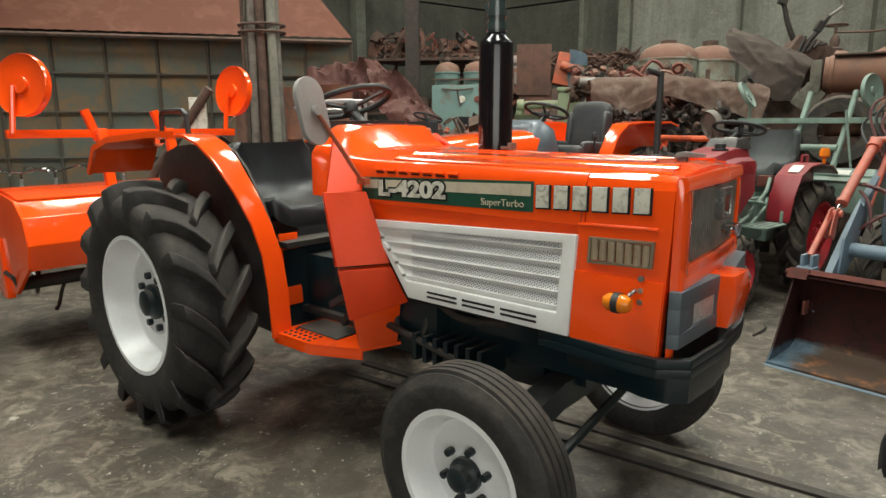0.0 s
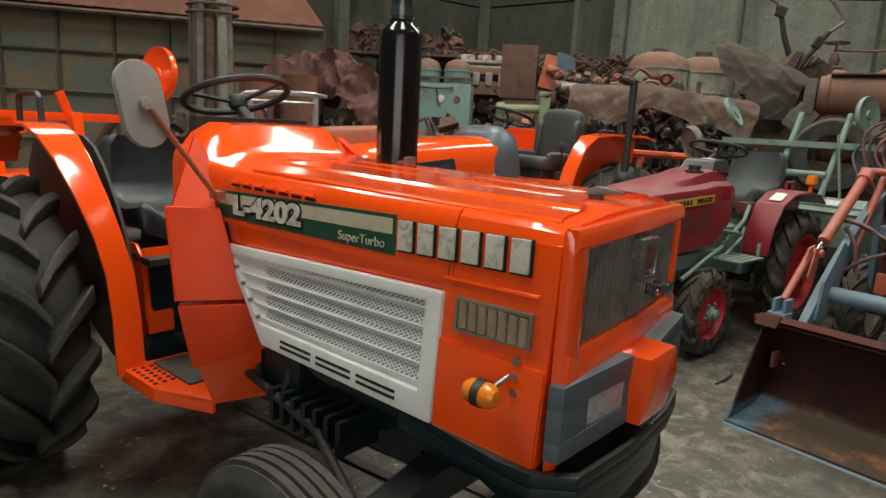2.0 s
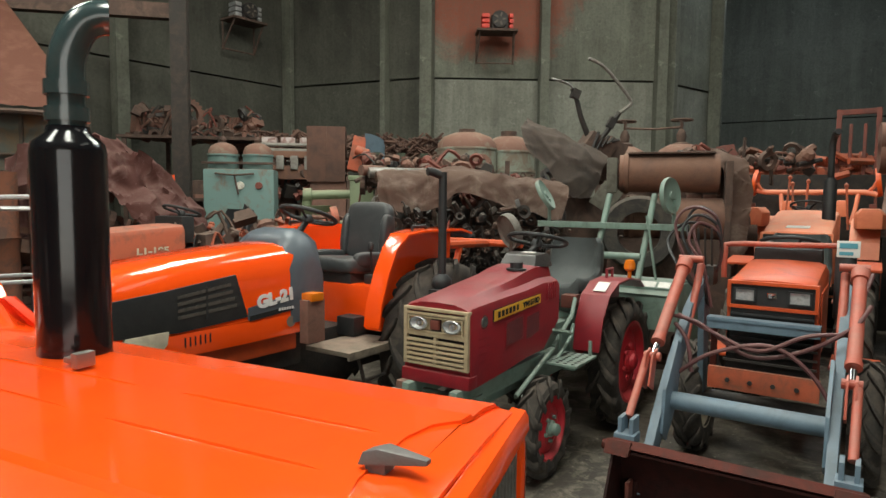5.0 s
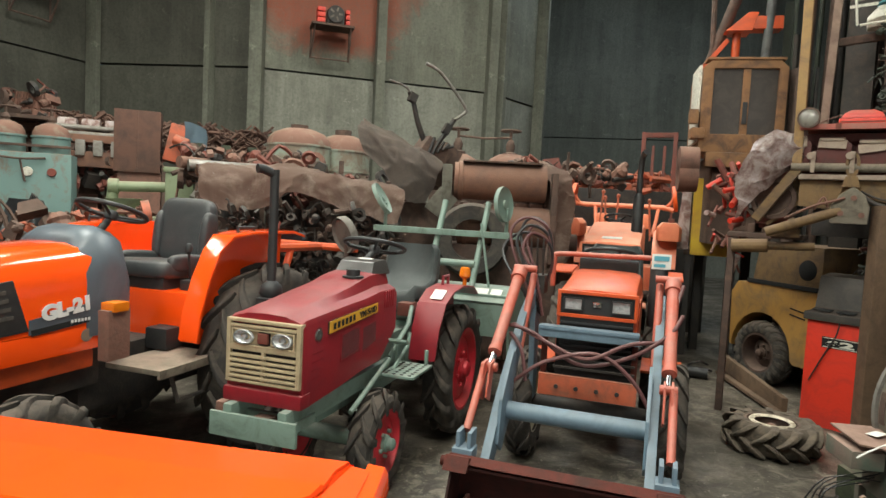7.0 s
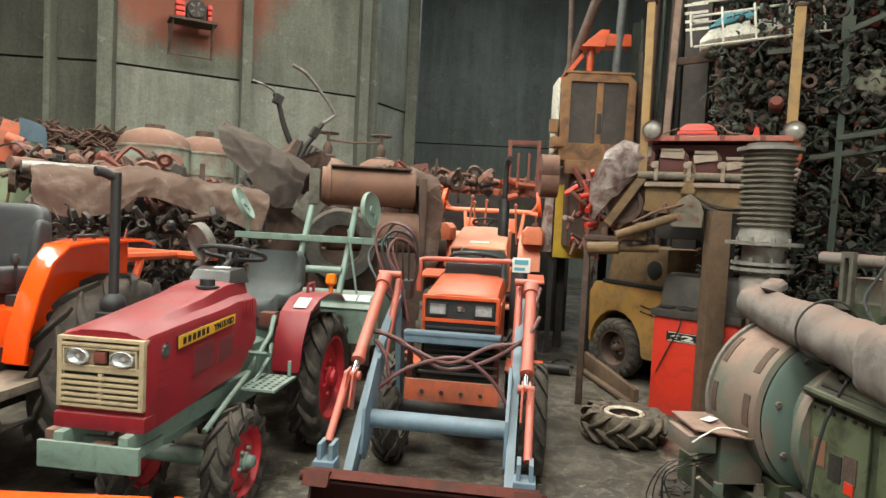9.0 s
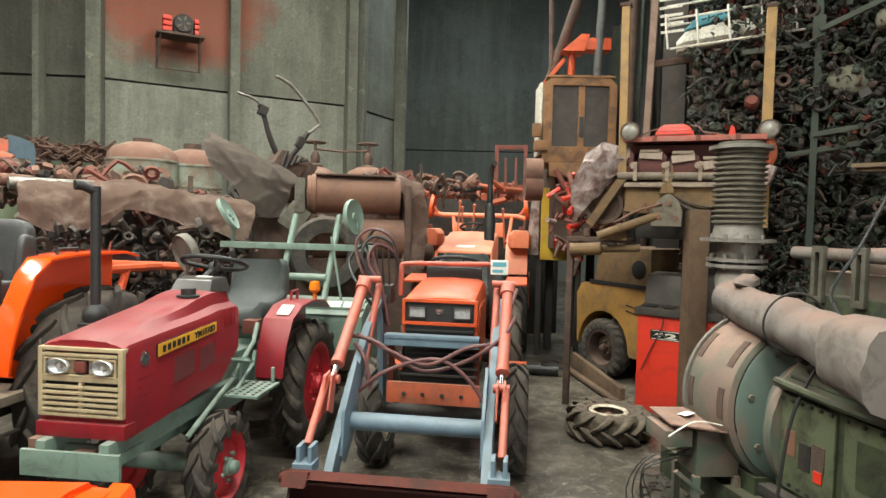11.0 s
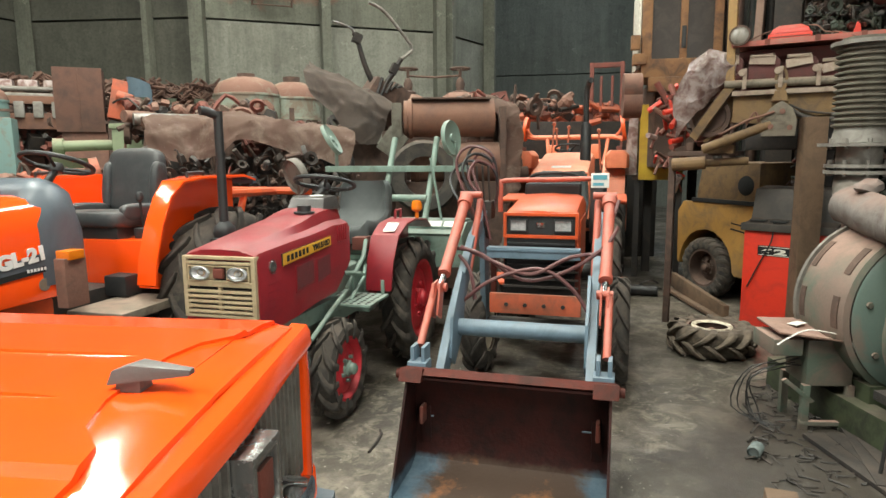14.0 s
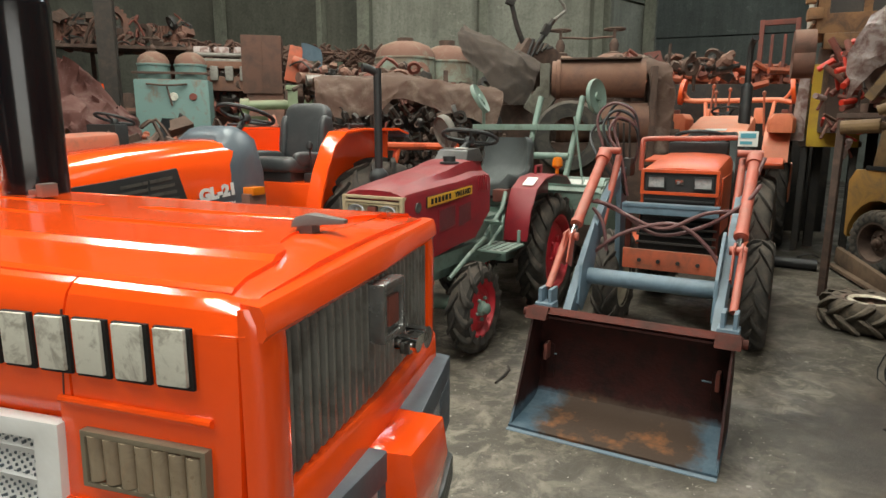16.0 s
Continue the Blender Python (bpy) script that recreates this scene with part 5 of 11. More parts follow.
def rotary_tiller():
    """The tiller behind it, with a raised bar and two depth wheels."""
    T = thing("rotary_tiller", pose(1.155, 2.79, 0, 0, 0, -37) @ Matrix.Translation((-0.62, 0.10, 0)), "bright orange rotary tiller with two raised depth wheels", "tiller")
    line = [(-3.05, 0.98), (-3.35, 1.03), (-3.65, 0.99), (-3.85, 0.80), (-3.92, 0.50)]
    bm = B()
    add_strip(bm, line, -1.02, 0.66, 0.02)
    part("tiller_hood", bm, "orange", T, bevel=0.008)
    bm = B()
    add_strip(bm, [(-3.05, 0.985), (-2.93, 0.90), (-2.88, 0.74), (-2.94, 0.58)], -1.02, 0.66, 0.015)
    part("front_apron", bm, "orange", T, bevel=0.006)
    for y in (-1.03, 0.67):
        bm = B()
        add_prism(bm, [(-2.93, 0.90), (-3.05, 0.99), (-3.35, 1.03), (-3.65, 0.99), (-3.85, 0.80), (-3.92, 0.50), (-3.60, 0.36), (-3.2, 0.40), (-2.92, 0.60), (-2.88, 0.74)], y - 0.012, y + 0.012)
        add_prism(bm, [(-3.42, 0.72), (-3.34, 0.74), (-3.30, 0.36), (-3.44, 0.36)], y - 0.035, y + 0.012)
        part("side_plate", bm, "orange", T, bevel=0.006)
    bm = B()
    add_cyl(bm, (-3.4, -1.05, 0.42), (-3.4, 0.6, 0.42), 0.045, n=10)
    part("tine_shaft", bm, "grease", T)
    for i in range(10):
        y = -1.02 + i * 0.17
        a = i * 1.9
        bm = B()
        add_tube(bm, [(-3.4, y, 0.42), (-3.4 + 0.17 * math.cos(a), y, 0.42 + 0.17 * math.sin(a)), (-3.4 + 0.235 * math.cos(a + 0.35), y - 0.03, 0.42 + 0.235 * math.sin(a + 0.35)), (-3.4 + 0.24 * math.cos(a + 0.6), y - 0.07, 0.42 + 0.24 * math.sin(a + 0.6))], 0.013, 6, 3)
        part("tine", bm, "grease", T)
    bm = B()
    add_box(bm, (-3.38, -0.155, 1.376), (0.055, 1.57, 0.055))
    bar = part("depth_bar", bm, "orange", T, bevel=0.006)
    for y in (-0.40, 0.07):
        bm = B()
        add_box(bm, (-3.37, y - 0.04, 1.43), (0.045, 0.05, 0.22), (20, 0, 0))
        add_box(bm, (-3.28, y, 1.20), (0.05, 0.06, 0.42), (0, -12, 0))
        part("lift_arm", bm, "orange", T, bevel=0.005)
    for y, z, turn in ((-0.83, 1.672, -62), (0.625, 1.69, -83)):
        bm = B()
        add_cyl(bm, (-3.35, y - 0.08, 1.38), (-3.35, y - 0.05, z), 0.018, n=8)
        part("wheel_stay", bm, "orange", bar)
        bm = B()
        m = pose(-3.33, y, z, 0, 0, turn) @ Matrix.Rotation(radians(84), 4, "Y")
        add_lathe(bm, [(0, 0.03), (0.05, 0.03), (0.055, 0.012), (0.175, 0.012), (0.192, 0.024), (0.198, 0), (0.192, -0.024), (0.175, -0.012), (0, -0.012)], m, 32)
        part("depth_wheel", bm, "orange", bar)
    bm = B()
    add_cyl(bm, (-3.1, 0.0, 1.0), (-2.65, 0, 0.95), 0.03, n=8)
    add_box(bm, (-2.95, 0, 0.80), (0.5, 0.3, 0.3))
    part("gearbox", bm, "orange_worn", T, bevel=0.01)
    return T


big_tractor()
rotary_tiller()


# ---- the orange and grey tractor ----
def gl_tractor():
    T = thing("tractor", pose(0.51, 6.03, 0, 0, 0, 224), "orange and dark grey compact tractor with a rounded bonnet", "tractor", "tractors in the hall")
    bm = B()
    secs = []
    for x, w, z0, z1 in ((1.02, 0.20, 1.00, 1.20), (0.97, 0.25, 0.98, 1.265), (0.85, 0.272, 0.97, 1.305), (0.5, 0.278, 0.96, 1.345), (0.1, 0.28, 0.96, 1.375), (-0.25, 0.28, 0.95, 1.39)):
        half = [(-w, z0), (-w, z0 + (z1 - z0) * 0.55), (-w + 0.02, z1 - 0.075), (-w + 0.07, z1 - 0.025), (-w * 0.45, z1 - 0.004)]
        sec = half + [(0, z1)] + [(-y, z) for y, z in half[::-1]]
        secs.append([(x, y, z) for y, z in sec])
    add_loft(bm, secs)
    part("bonnet", bm, "orange", T, "rounded orange bonnet", angle=50)
    boxes("lower_bonnet", "orange", T, [((0.33, 0, 0.895), (1.22, 0.565, 0.13))], bevel=0.02)
    boxes("lower_panel", "orange_old", T, [((0.20, 0, 0.775), (0.95, 0.50, 0.10))], bevel=0.02)
    boxes("engine_side", "grease", T, [((0.3, 0, 0.74), (1.3, 0.42, 0.26)), ((-0.9, 0, 0.62), (1.3, 0.34, 0.34)), ((0.45, 0, 0.52), (0.8, 0.26, 0.2))], bevel=0.02)
    for s in (-1, 1):
        bm = B()
        add_prism(bm, [(1.0, 1.16), (0.62, 1.19), (0.20, 1.235), (0.12, 0.985), (0.55, 0.965), (1.0, 0.99)], s * 0.27, s * 0.286)
        v = part("grille_panel", bm, "black_matt", T, "dark grey slotted side grille", bevel=0.006)
        for i in range(4):
            bm = B()
            add_prism(bm, [(0.56, 1.035 + 0.035 * i), (0.20 + 0.012 * i, 1.055 + 0.040 * i), (0.20 + 0.012 * i, 1.073 + 0.040 * i), (0.56, 1.052 + 0.035 * i)], s * 0.284, s * 0.289)
            part("slot", bm, "slot_pale", v)
        boxes("slot_bar", "black_matt", v, [((0.39, s * 0.288, 1.10), (0.012, 0.006, 0.17))], bevel=0)
        bm = B()
        add_prism(bm, [(0.12, 1.035), (-0.25, 1.085), (-0.25, 0.985), (0.12, 0.965)], s * 0.276, s * 0.2845)
        d = part("name_stripe", bm, "grey", T, "grey stripe with white lettering")
        boxes("stripe_band", "hole", d, [((-0.07, s * 0.284, 0.985), (0.36, 0.004, 0.03), (0, 4, 0))], bevel=0)
        mt = Matrix(((-1, 0, 0, 0.055), (0, 0, 1, 0.2875), (0, 1, 0, 1.025), (0, 0, 0, 1))) if s > 0 else Matrix(((1, 0, 0, -0.25), (0, 0, -1, -0.2875), (0, 1, 0, 1.03), (0, 0, 0, 1)))
        text_part("type_lettering", "GL-21", 0.098, mt @ Matrix.Rotation(radians(5.5), 4, "Z") if s > 0 else mt, "white", d, 0.002, 0.006, 0.27)
        bars_part("small_lettering", "white", d, (Matrix(((-1, 0, 0, -0.10), (0, 0, 1, 0.2865), (0, 1, 0, 0.990), (0, 0, 0, 1))) if s > 0 else Matrix(((1, 0, 0, -0.24), (0, 0, -1, -0.2865), (0, 1, 0, 0.995), (0, 0, 0, 1)))), 0.12, 0.016, 6, 4)
        bm = B()
        add_cyl(bm, (-0.20, s * 0.282, 0.912), (-0.20, s * 0.286, 0.912), 0.034, n=20)
        part("round_sticker", bm, "green_pale", T)
        bm = B()
        add_prism(bm, [(0.61, 0.985), (0.84, 0.985), (0.86, 0.93), (0.82, 0.87), (0.66, 0.875), (0.62, 0.92)], s * 0.262, s * 0.290)
        part("headlamp", bm, "offwhite", T, "yellowed wrap-round headlamp", bevel=0.010)
        boxes("small_plate", "letter", T, [((-0.02, s * 0.20, 0.79), (0.12, 0.05, 0.05))])
        boxes("lower_vent", "hole", T, [((0.52 - 0.03 * i, s * 0.282, 0.91), (0.008, 0.006, 0.05)) for i in range(6)], bevel=0)
    # dashboard cowl
    bm = B()
    secs = []
    for x, w, z0, z1 in ((-0.20, 0.285, 0.90, 1.395), (-0.26, 0.29, 0.90, 1.45), (-0.36, 0.285, 0.90, 1.47), (-0.48, 0.26, 0.92, 1.43), (-0.54, 0.22, 0.95, 1.30)):
        half = [(-w, z0), (-w, z0 + (z1 - z0) * 0.6), (-w + 0.05, z1 - 0.05), (-w * 0.5, z1)]
        secs.append([(x, y, z) for y, z in half + [(-y, z) for y, z in half[::-1]]])
    add_loft(bm, secs)
    part("dash_cowl", bm, "grey", T, "dark grey plastic dashboard cowl", angle=50)
    steering(T, (-0.62, 0, 1.545), 0.19, -20, base=(-0.50, 0, 1.40))
    padded_seat(T, (-1.02, 0, 1.20), 0.47, "vinyl_grey", 0.44, 0.44)
    boxes("seat_base", "black_matt", T, [((-1.02, 0, 1.10), (0.40, 0.40, 0.10))], bevel=0.02)
    boxes("centre_body", "orange", T, [((-1.05, 0, 0.92), (0.50, 1.0, 0.30)), ((-1.5, 0, 0.95), (0.5, 0.92, 0.32))], bevel=0.015)
    for s in (-1, 1):
        boxes("floor_step", "grey_dusty", T, [((-0.60, s * 0.43, 0.715), (0.50, 0.36, 0.03)), ((-0.60, s * 0.615, 0.705), (0.50, 0.02, 0.05))], bevel=0.006)
    bm = B()
    add_tube(bm, [(-0.48, 0.57, 0.70), (-0.52, 0.59, 0.52), (-0.74, 0.59, 0.52), (-0.80, 0.57, 0.70)], 0.014, 6)
    part("mounting_step", bm, "grease", T)
    bm = B()
    add_prism(bm, [(-0.30, 0.80), (-0.16, 0.80), (-0.16, 1.06), (-0.30, 1.06)], 0.40, 0.47)
    side = part("lamp_box", bm, "rust", T, bevel=0.006)
    boxes("amber_lamp", "amber", side, [((-0.23, 0.44, 1.075), (0.10, 0.09, 0.05))], bevel=0.01)
    for s in (-1, 1):
        line = [(-0.635, 0.83), (-0.66, 0.98), (-0.73, 1.17), (-0.82, 1.33), (-0.90, 1.415), (-1.05, 1.435), (-1.45, 1.435), (-1.62, 1.40)]
        bm = B()
        add_strip(bm, line, s * 0.50, [s * 0.63] * 4 + [s * 0.66, s * 0.70, s * 0.72, s * 0.70], 0.02)
        f = part("fender", bm, "orange", T, bevel=0.008)
        bm = B()
        add_prism(bm, line + [(-1.6, 0.85), (-0.9, 0.75)], s * 0.488, s * 0.503)
        part("fender_wall", bm, "orange", f)
        bm = B()
        add_tube(bm, [(-1.0, s * 0.60, 1.43), (-1.0, s * 0.60, 1.475), (-1.16, s * 0.60, 1.475), (-1.16, s * 0.60, 1.43)], 0.012, 6)
        part("grab_handle", bm, "black_matt", f)
        boxes("fender_pad", "grey", f, [((-1.60, s * 0.62, 1.41), (0.05, 0.16, 0.05))])
        wheel(T, "rear_wheel", (-1.33, s * 0.63, 0.62), s, 0.62, 0.28, 0.33, "offwhite", "rubber_old", lugs=15, lug_h=0.035, hub_mat="orange_old", label="dusty lugged rear tyre")
        wheel(T, "front_wheel", (0.28, s * 0.47, 0.37), s, 0.37, 0.19, 0.19, "offwhite", "rubber_old", lugs=13, lug_h=0.028, hub_mat="orange_old", label="dusty lugged front tyre")
    bm = B()
    add_cyl(bm, (0.28, -0.42, 0.38), (0.28, 0.42, 0.38), 0.06, n=10)
    part("front_axle", bm, "grease", T)
    bm = B()
    add_cyl(bm, (-1.33, -0.55, 0.62), (-1.33, 0.55, 0.62), 0.08, n=10)
    part("axle", bm, "grease", T)
    # levers and pedals
    bm = B()
    for x, y, h in ((-0.95, 0.30, 1.33), (-1.02, 0.36, 1.30), (-1.10, 0.33, 1.28)):
        add_cyl(bm, (x, y, 1.07), (x + 0.03, y, h), 0.009, n=6)
        add_lathe(bm, [(0, -0.035), (0.022, -0.02), (0.026, 0.01), (0.015, 0.03), (0, 0.034)], Matrix.Translation((x + 0.03, y, h)), 10)
    part("lever", bm, "black_matt", T)
    boxes("side_console", "black_matt", T, [((-1.04, 0.34, 1.10), (0.30, 0.16, 0.07))], bevel=0.02)
    boxes("battery_box", "black_matt", T, [((-0.76, 0.27, 0.80), (0.14, 0.16, 0.13))], bevel=0.02)
    bm = B()
    add_lathe(bm, [(0, 0), (0.03, 0), (0.034, 0.01), (0.02, 0.016), (0, 0.016)], pose(-0.94, 0.503, 1.02, -90, 0, 0), 14)
    part("filler_cap", bm, "hole", T)
    # lift arms of the tiller behind
    bm = B()
    for s in (-1, 1):
        add_tube(bm, [(-1.75, s * 0.38, 1.30), (-2.45, s * 0.38, 1.28)], 0.032, 8)
        add_tube(bm, [(-1.95, s * 0.38, 1.28), (-1.80, s * 0.38, 0.95)], 0.028, 8)
    add_tube(bm, [(-2.40, -0.62, 1.285), (-2.40, 0.72, 1.285)], 0.032, 8)
    part("lift_frame", bm, "orange_old", T)
    boxes("rear_block", "grease", T, [((-1.8, 0, 0.75), (0.5, 0.7, 0.5))], bevel=0.03)
    bm = B()
    add_tube(bm, [(-1.62, 0.40, 0.95), (-1.64, 0.42, 1.30), (-1.70, 0.44, 1.50)], 0.008, 6)
    part("hand_lever", bm, "rust_red", T)


# ---- the small dark red tractor ----
def red_tractor():
    T = thing("tractor", pose(1.617, 5.251, 0, 0, 0, 224.5), "small dusty dark red tractor with cream grille and green chassis", "tractor", "tractors in the hall")
    bm = B()
    secs = []
    for x, w, z0, zs, zt in ((0.0, 0.207, 0.70, 1.100, 1.122), (-0.03, 0.210, 0.69, 1.112, 1.140), (-0.35, 0.212, 0.71, 1.128, 1.180), (-0.62, 0.214, 0.735, 1.138, 1.212), (-0.76, 0.216, 0.74, 1.148, 1.240), (-0.86, 0.218, 0.745, 1.160, 1.252), (-1.08, 0.218, 0.90, 1.155, 1.256), (-1.10, 0.205, 0.92, 1.140, 1.235)):
        half = [(-w, z0), (-w, zs - 0.035), (-w + 0.014, zs - 0.006), (-w * 0.72, zs + 0.008 + 0.12 * (zt - zs)), (-w * 0.62, zt - 0.010), (-w * 0.54, zt - 0.001)]
        secs.append([(x, y, z) for y, z in half + [(0, zt + 0.004)] + [(-y, z) for y, z in half[::-1]]])
    add_loft(bm, secs)
    part("bonnet", bm, "red", T, "dusty dark red bonnet", angle=30)
    bm = B()
    add_box(bm, (-0.02, 0, 0.725), (0.09, 0.43, 0.07))
    part("nose_lip", bm, "red", T, bevel=0.015)
    # cream grille
    bm = B()
    add_frame(bm, [(-0.203, 0.785), (0.203, 0.785), (0.203, 1.094), (-0.203, 1.094)], [(-0.180, 0.800), (0.180, 0.800), (0.180, 1.078), (-0.180, 1.078)], -0.02, 0.022, "x")
    add_box(bm, (0.010, 0, 0.955), (0.026, 0.36, 0.026))
    g = part("grille", bm, "cream_grille", T, "yellowed cream front grille", bevel=0.004)
    for i in range(6):
        z = 0.815 + i * 0.0255 if i < 5 else 1.060
        boxes("grille_slat", "cream_grille", g, [((0.012, 0, z), (0.026, 0.36, 0.0145))], bevel=0.004)
    boxes("grille_mullion", "cream_grille", g, [((0.012, 0, 0.87), (0.018, 0.018, 0.14))], bevel=0.003)
    boxes("grille_back", "hole", g, [((0.0, 0, 0.93), (0.008, 0.37, 0.28))], bevel=0)
    bm = B()
    add_frame(bm, [(-0.172, 0.967), (0.172, 0.967), (0.172, 1.048), (-0.172, 1.048)], [(-0.165, 0.973), (0.165, 0.973), (0.165, 1.042), (-0.165, 1.042)], 0.0, 0.026, "x")
    part("lamp_surround", bm, "cream_grille", g)
    boxes("lamp_panel", "cream_grille", g, [((0.006, s * 0.100, 1.009), (0.006, 0.132, 0.068)) for s in (-1, 1)][:1], bevel=0.001)
    boxes("lamp_panel", "cream_grille", g, [((0.006, 0.100, 1.009), (0.006, 0.132, 0.068))], bevel=0.001)
    for s in (-1, 1):
        bm = B()
        add_lathe(bm, [(0.046, 0.012), (0.050, 0.008), (0.050, -0.004), (0.044, 0.002), (0.034, -0.008), (0.018, -0.015), (0, -0.018)], Matrix.Translation((0.022, s * 0.105, 1.009)) @ Matrix.Rotation(radians(90), 4, "Y") @ Matrix.Diagonal((0.72, 1.10, 1, 1)), 22)
        lamp = part("headlamp", bm, "lampglass", g, "bright bowl headlamp")
        bm = B()
        add_lathe(bm, [(0, 0.016), (0.012, 0.012), (0.014, 0), (0, 0)], Matrix.Translation((0.010, s * 0.105, 1.009)) @ Matrix.Rotation(radians(90), 4, "Y"), 12)
        part("bulb", bm, "lampglass", lamp)
    boxes("badge", "rust_red", g, [((0.018, 0, 1.009), (0.02, 0.055, 0.05))], bevel=0.006)
    for s in (-1, 1):
        bm = B()
        add_prism(bm, [(-0.22, 1.012), (-0.80, 1.040), (-0.80, 1.100), (-0.22, 1.076)], s * 0.207, s * 0.2175)
        d = part("name_strip", bm, "hole", T, "black strip with a yellow field")
        bm = B()
        add_prism(bm, [(-0.224, 1.0145), (-0.796, 1.0425), (-0.796, 1.0975), (-0.224, 1.0735)], s * 0.215, s * 0.2205)
        part("strip_field", bm, "label_yellow", d)
        mt = Matrix(((-s, 0, 0, -0.25 if s > 0 else -0.52), (0, 0, s, s * 0.2225), (0.05 * s, 1, 0, 1.029 if s > 0 else 1.044), (0, 0, 0, 1)))
        bars_part("maker_bars", "hole", d, mt, 0.26, 0.032, 6, 3, 0.50)
        mt = Matrix(((-s, 0, 0, -0.55 if s > 0 else -0.76), (0, 0, s, s * 0.2225), (0.05 * s, 1, 0, 1.043 if s > 0 else 1.056), (0, 0, 0, 1)))
        text_part("type_lettering", "YM1510D", 0.044, mt, "hole", d, 0.0006, 0.0025, 0.225)
        bm = B()
        add_lathe(bm, [(0, 0.008), (0.026, 0.008), (0.03, 0.002), (0.036, 0.006), (0.036, 0)], pose(-0.13, s * 0.207, 1.025, -90 * s, 0, 0), 20)
        part("side_reflector", bm, "reflector_dull", T)
        for x0, x1 in ((-0.36, -0.58), (-0.61, -0.80)):
            bm = B()
            add_prism(bm, [(x0, 0.84), (x1, 0.86), (x1, 1.005), (x0, 0.99)], s * 0.208, s * 0.2155)
            p = part("vent_frame", bm, "red", T, bevel=0.003)
            bm = B()
            add_prism(bm, [(x0 - 0.012, 0.852), (x1 + 0.012, 0.872), (x1 + 0.012, 0.993), (x0 - 0.012, 0.978)], s * 0.2155, s * 0.217)
            part("vent_mesh", bm, "red_mesh", p)
        for k in range(4):
            boxes("pressed_line", "red", T, [((-0.20, s * 0.207, 0.82 + 0.04 * k), (0.24, 0.008, 0.012))], bevel=0.003)
        for k in range(5):
            boxes("louvre", "red", T, [((-0.90 - 0.03 * k, s * 0.2195, 1.10), (0.014, 0.010, 0.10))], bevel=0.003)
    # dash and cap
    bm = B()
    add_loft(bm, [[(-0.90, -0.125, 1.245), (-0.90, 0.125, 1.245), (-1.09, 0.165, 1.235), (-1.09, -0.165, 1.235)], [(-0.95, -0.110, 1.315), (-0.95, 0.110, 1.315), (-1.08, 0.135, 1.325), (-1.08, -0.135, 1.325)]])
    part("dash_cowl", bm, "dash_grey", T, "dull grey dashboard cowl", bevel=0.012)
    boxes("paper_note", "paper", T, [((-1.03, 0.02, 1.324), (0.04, 0.09, 0.004), (0, 4, 0))], bevel=0)
    bm = B()
    add_lathe(bm, [(0, 1.225), (0.062, 1.235), (0.062, 1.245), (0.040, 1.248), (0.040, 1.282), (0.0, 1.285)], Matrix.Translation((-0.76, 0.07, 0)), 18)
    part("filler_cap", bm, "black_matt", T)
    steering(T, (-1.20, 0, 1.395), 0.195, -16, base=(-1.05, 0, 1.30))
    bucket_seat(T, (-1.66, 0, 1.06), 0.43, "vinyl_green", 0.32, 0.44)
    bm = B()
    add_tube(bm, [(-1.55, -0.1, 1.0), (-1.7, -0.1, 0.92), (-1.85, -0.1, 1.0)], 0.02, 8)
    add_tube(bm, [(-1.55, 0.1, 1.0), (-1.7, 0.1, 0.92), (-1.85, 0.1, 1.0)], 0.02, 8)
    add_box(bm, (-1.7, 0, 0.88), (0.3, 0.22, 0.10))
    part("seat_frame", bm, "green", T)
    boxes("tool_box", "rust_red", T, [((-1.42, 0.16, 0.97), (0.12, 0.10, 0.09))], bevel=0.01)
    # silencer at the far side
    bm = B()
    add_tube(bm, [(-0.55, -0.34, 1.19), (-0.55, -0.34, 1.78), (-0.545, -0.345, 1.805), (-0.50, -0.38, 1.83), (-0.47, -0.40, 1.832)], 0.026, 12, 3)
    e = part("exhaust_pipe", bm, "black_matt", T, "black upright exhaust pipe with an elbow")
    bm = B()
    add_lathe(bm, [(0, 1.10), (0.05, 1.10), (0.065, 1.13), (0.06, 1.17), (0.03, 1.20), (0, 1.20)], Matrix.Translation((-0.55, -0.34, 0)), 14)
    add_box(bm, (-0.55, -0.30, 1.08), (0.20, 0.14, 0.06))
    part("exhaust_foot", bm, "black_matt", e)
    # green chassis
    for it in [((-0.55, -0.15, 0.64), (1.25, 0.05, 0.10)), ((-0.55, 0.15, 0.64), (1.25, 0.05, 0.10)), ((-1.25, 0, 0.66), (0.75, 0.26, 0.34)), ((-1.75, 0, 0.66), (0.5, 0.34, 0.42)), ((-1.2, 0, 0.90), (0.22, 0.2, 0.3)), ((-0.6, 0, 0.60), (0.5, 0.2, 0.2))]:
        boxes("chassis_member", "green", T, [it], bevel=0.015)
    boxes("front_bumper", "green", T, [((0.075, -0.005, 0.592), (0.02, 0.47, 0.115)), ((-0.05, -0.17, 0.60), (0.25, 0.03, 0.05)), ((-0.05, 0.17, 0.60), (0.25, 0.03, 0.05)), ((-0.06, 0.0, 0.615), (0.03, 0.34, 0.04))], bevel=0.004)
    boxes("front_linkage", "rust", T, [((-0.02, -0.24, 0.60), (0.06, 0.05, 0.14))], bevel=0.01)
    boxes("tow_block", "rust", T, [((-0.02, 0.0, 0.60), (0.08, 0.10, 0.05))], bevel=0.01)
    bm = B()
    add_tube(bm, [(-0.45, 0.24, 0.55), (-0.75, 0.24, 0.66), (-1.0, 0.22, 0.72)], 0.014, 8)
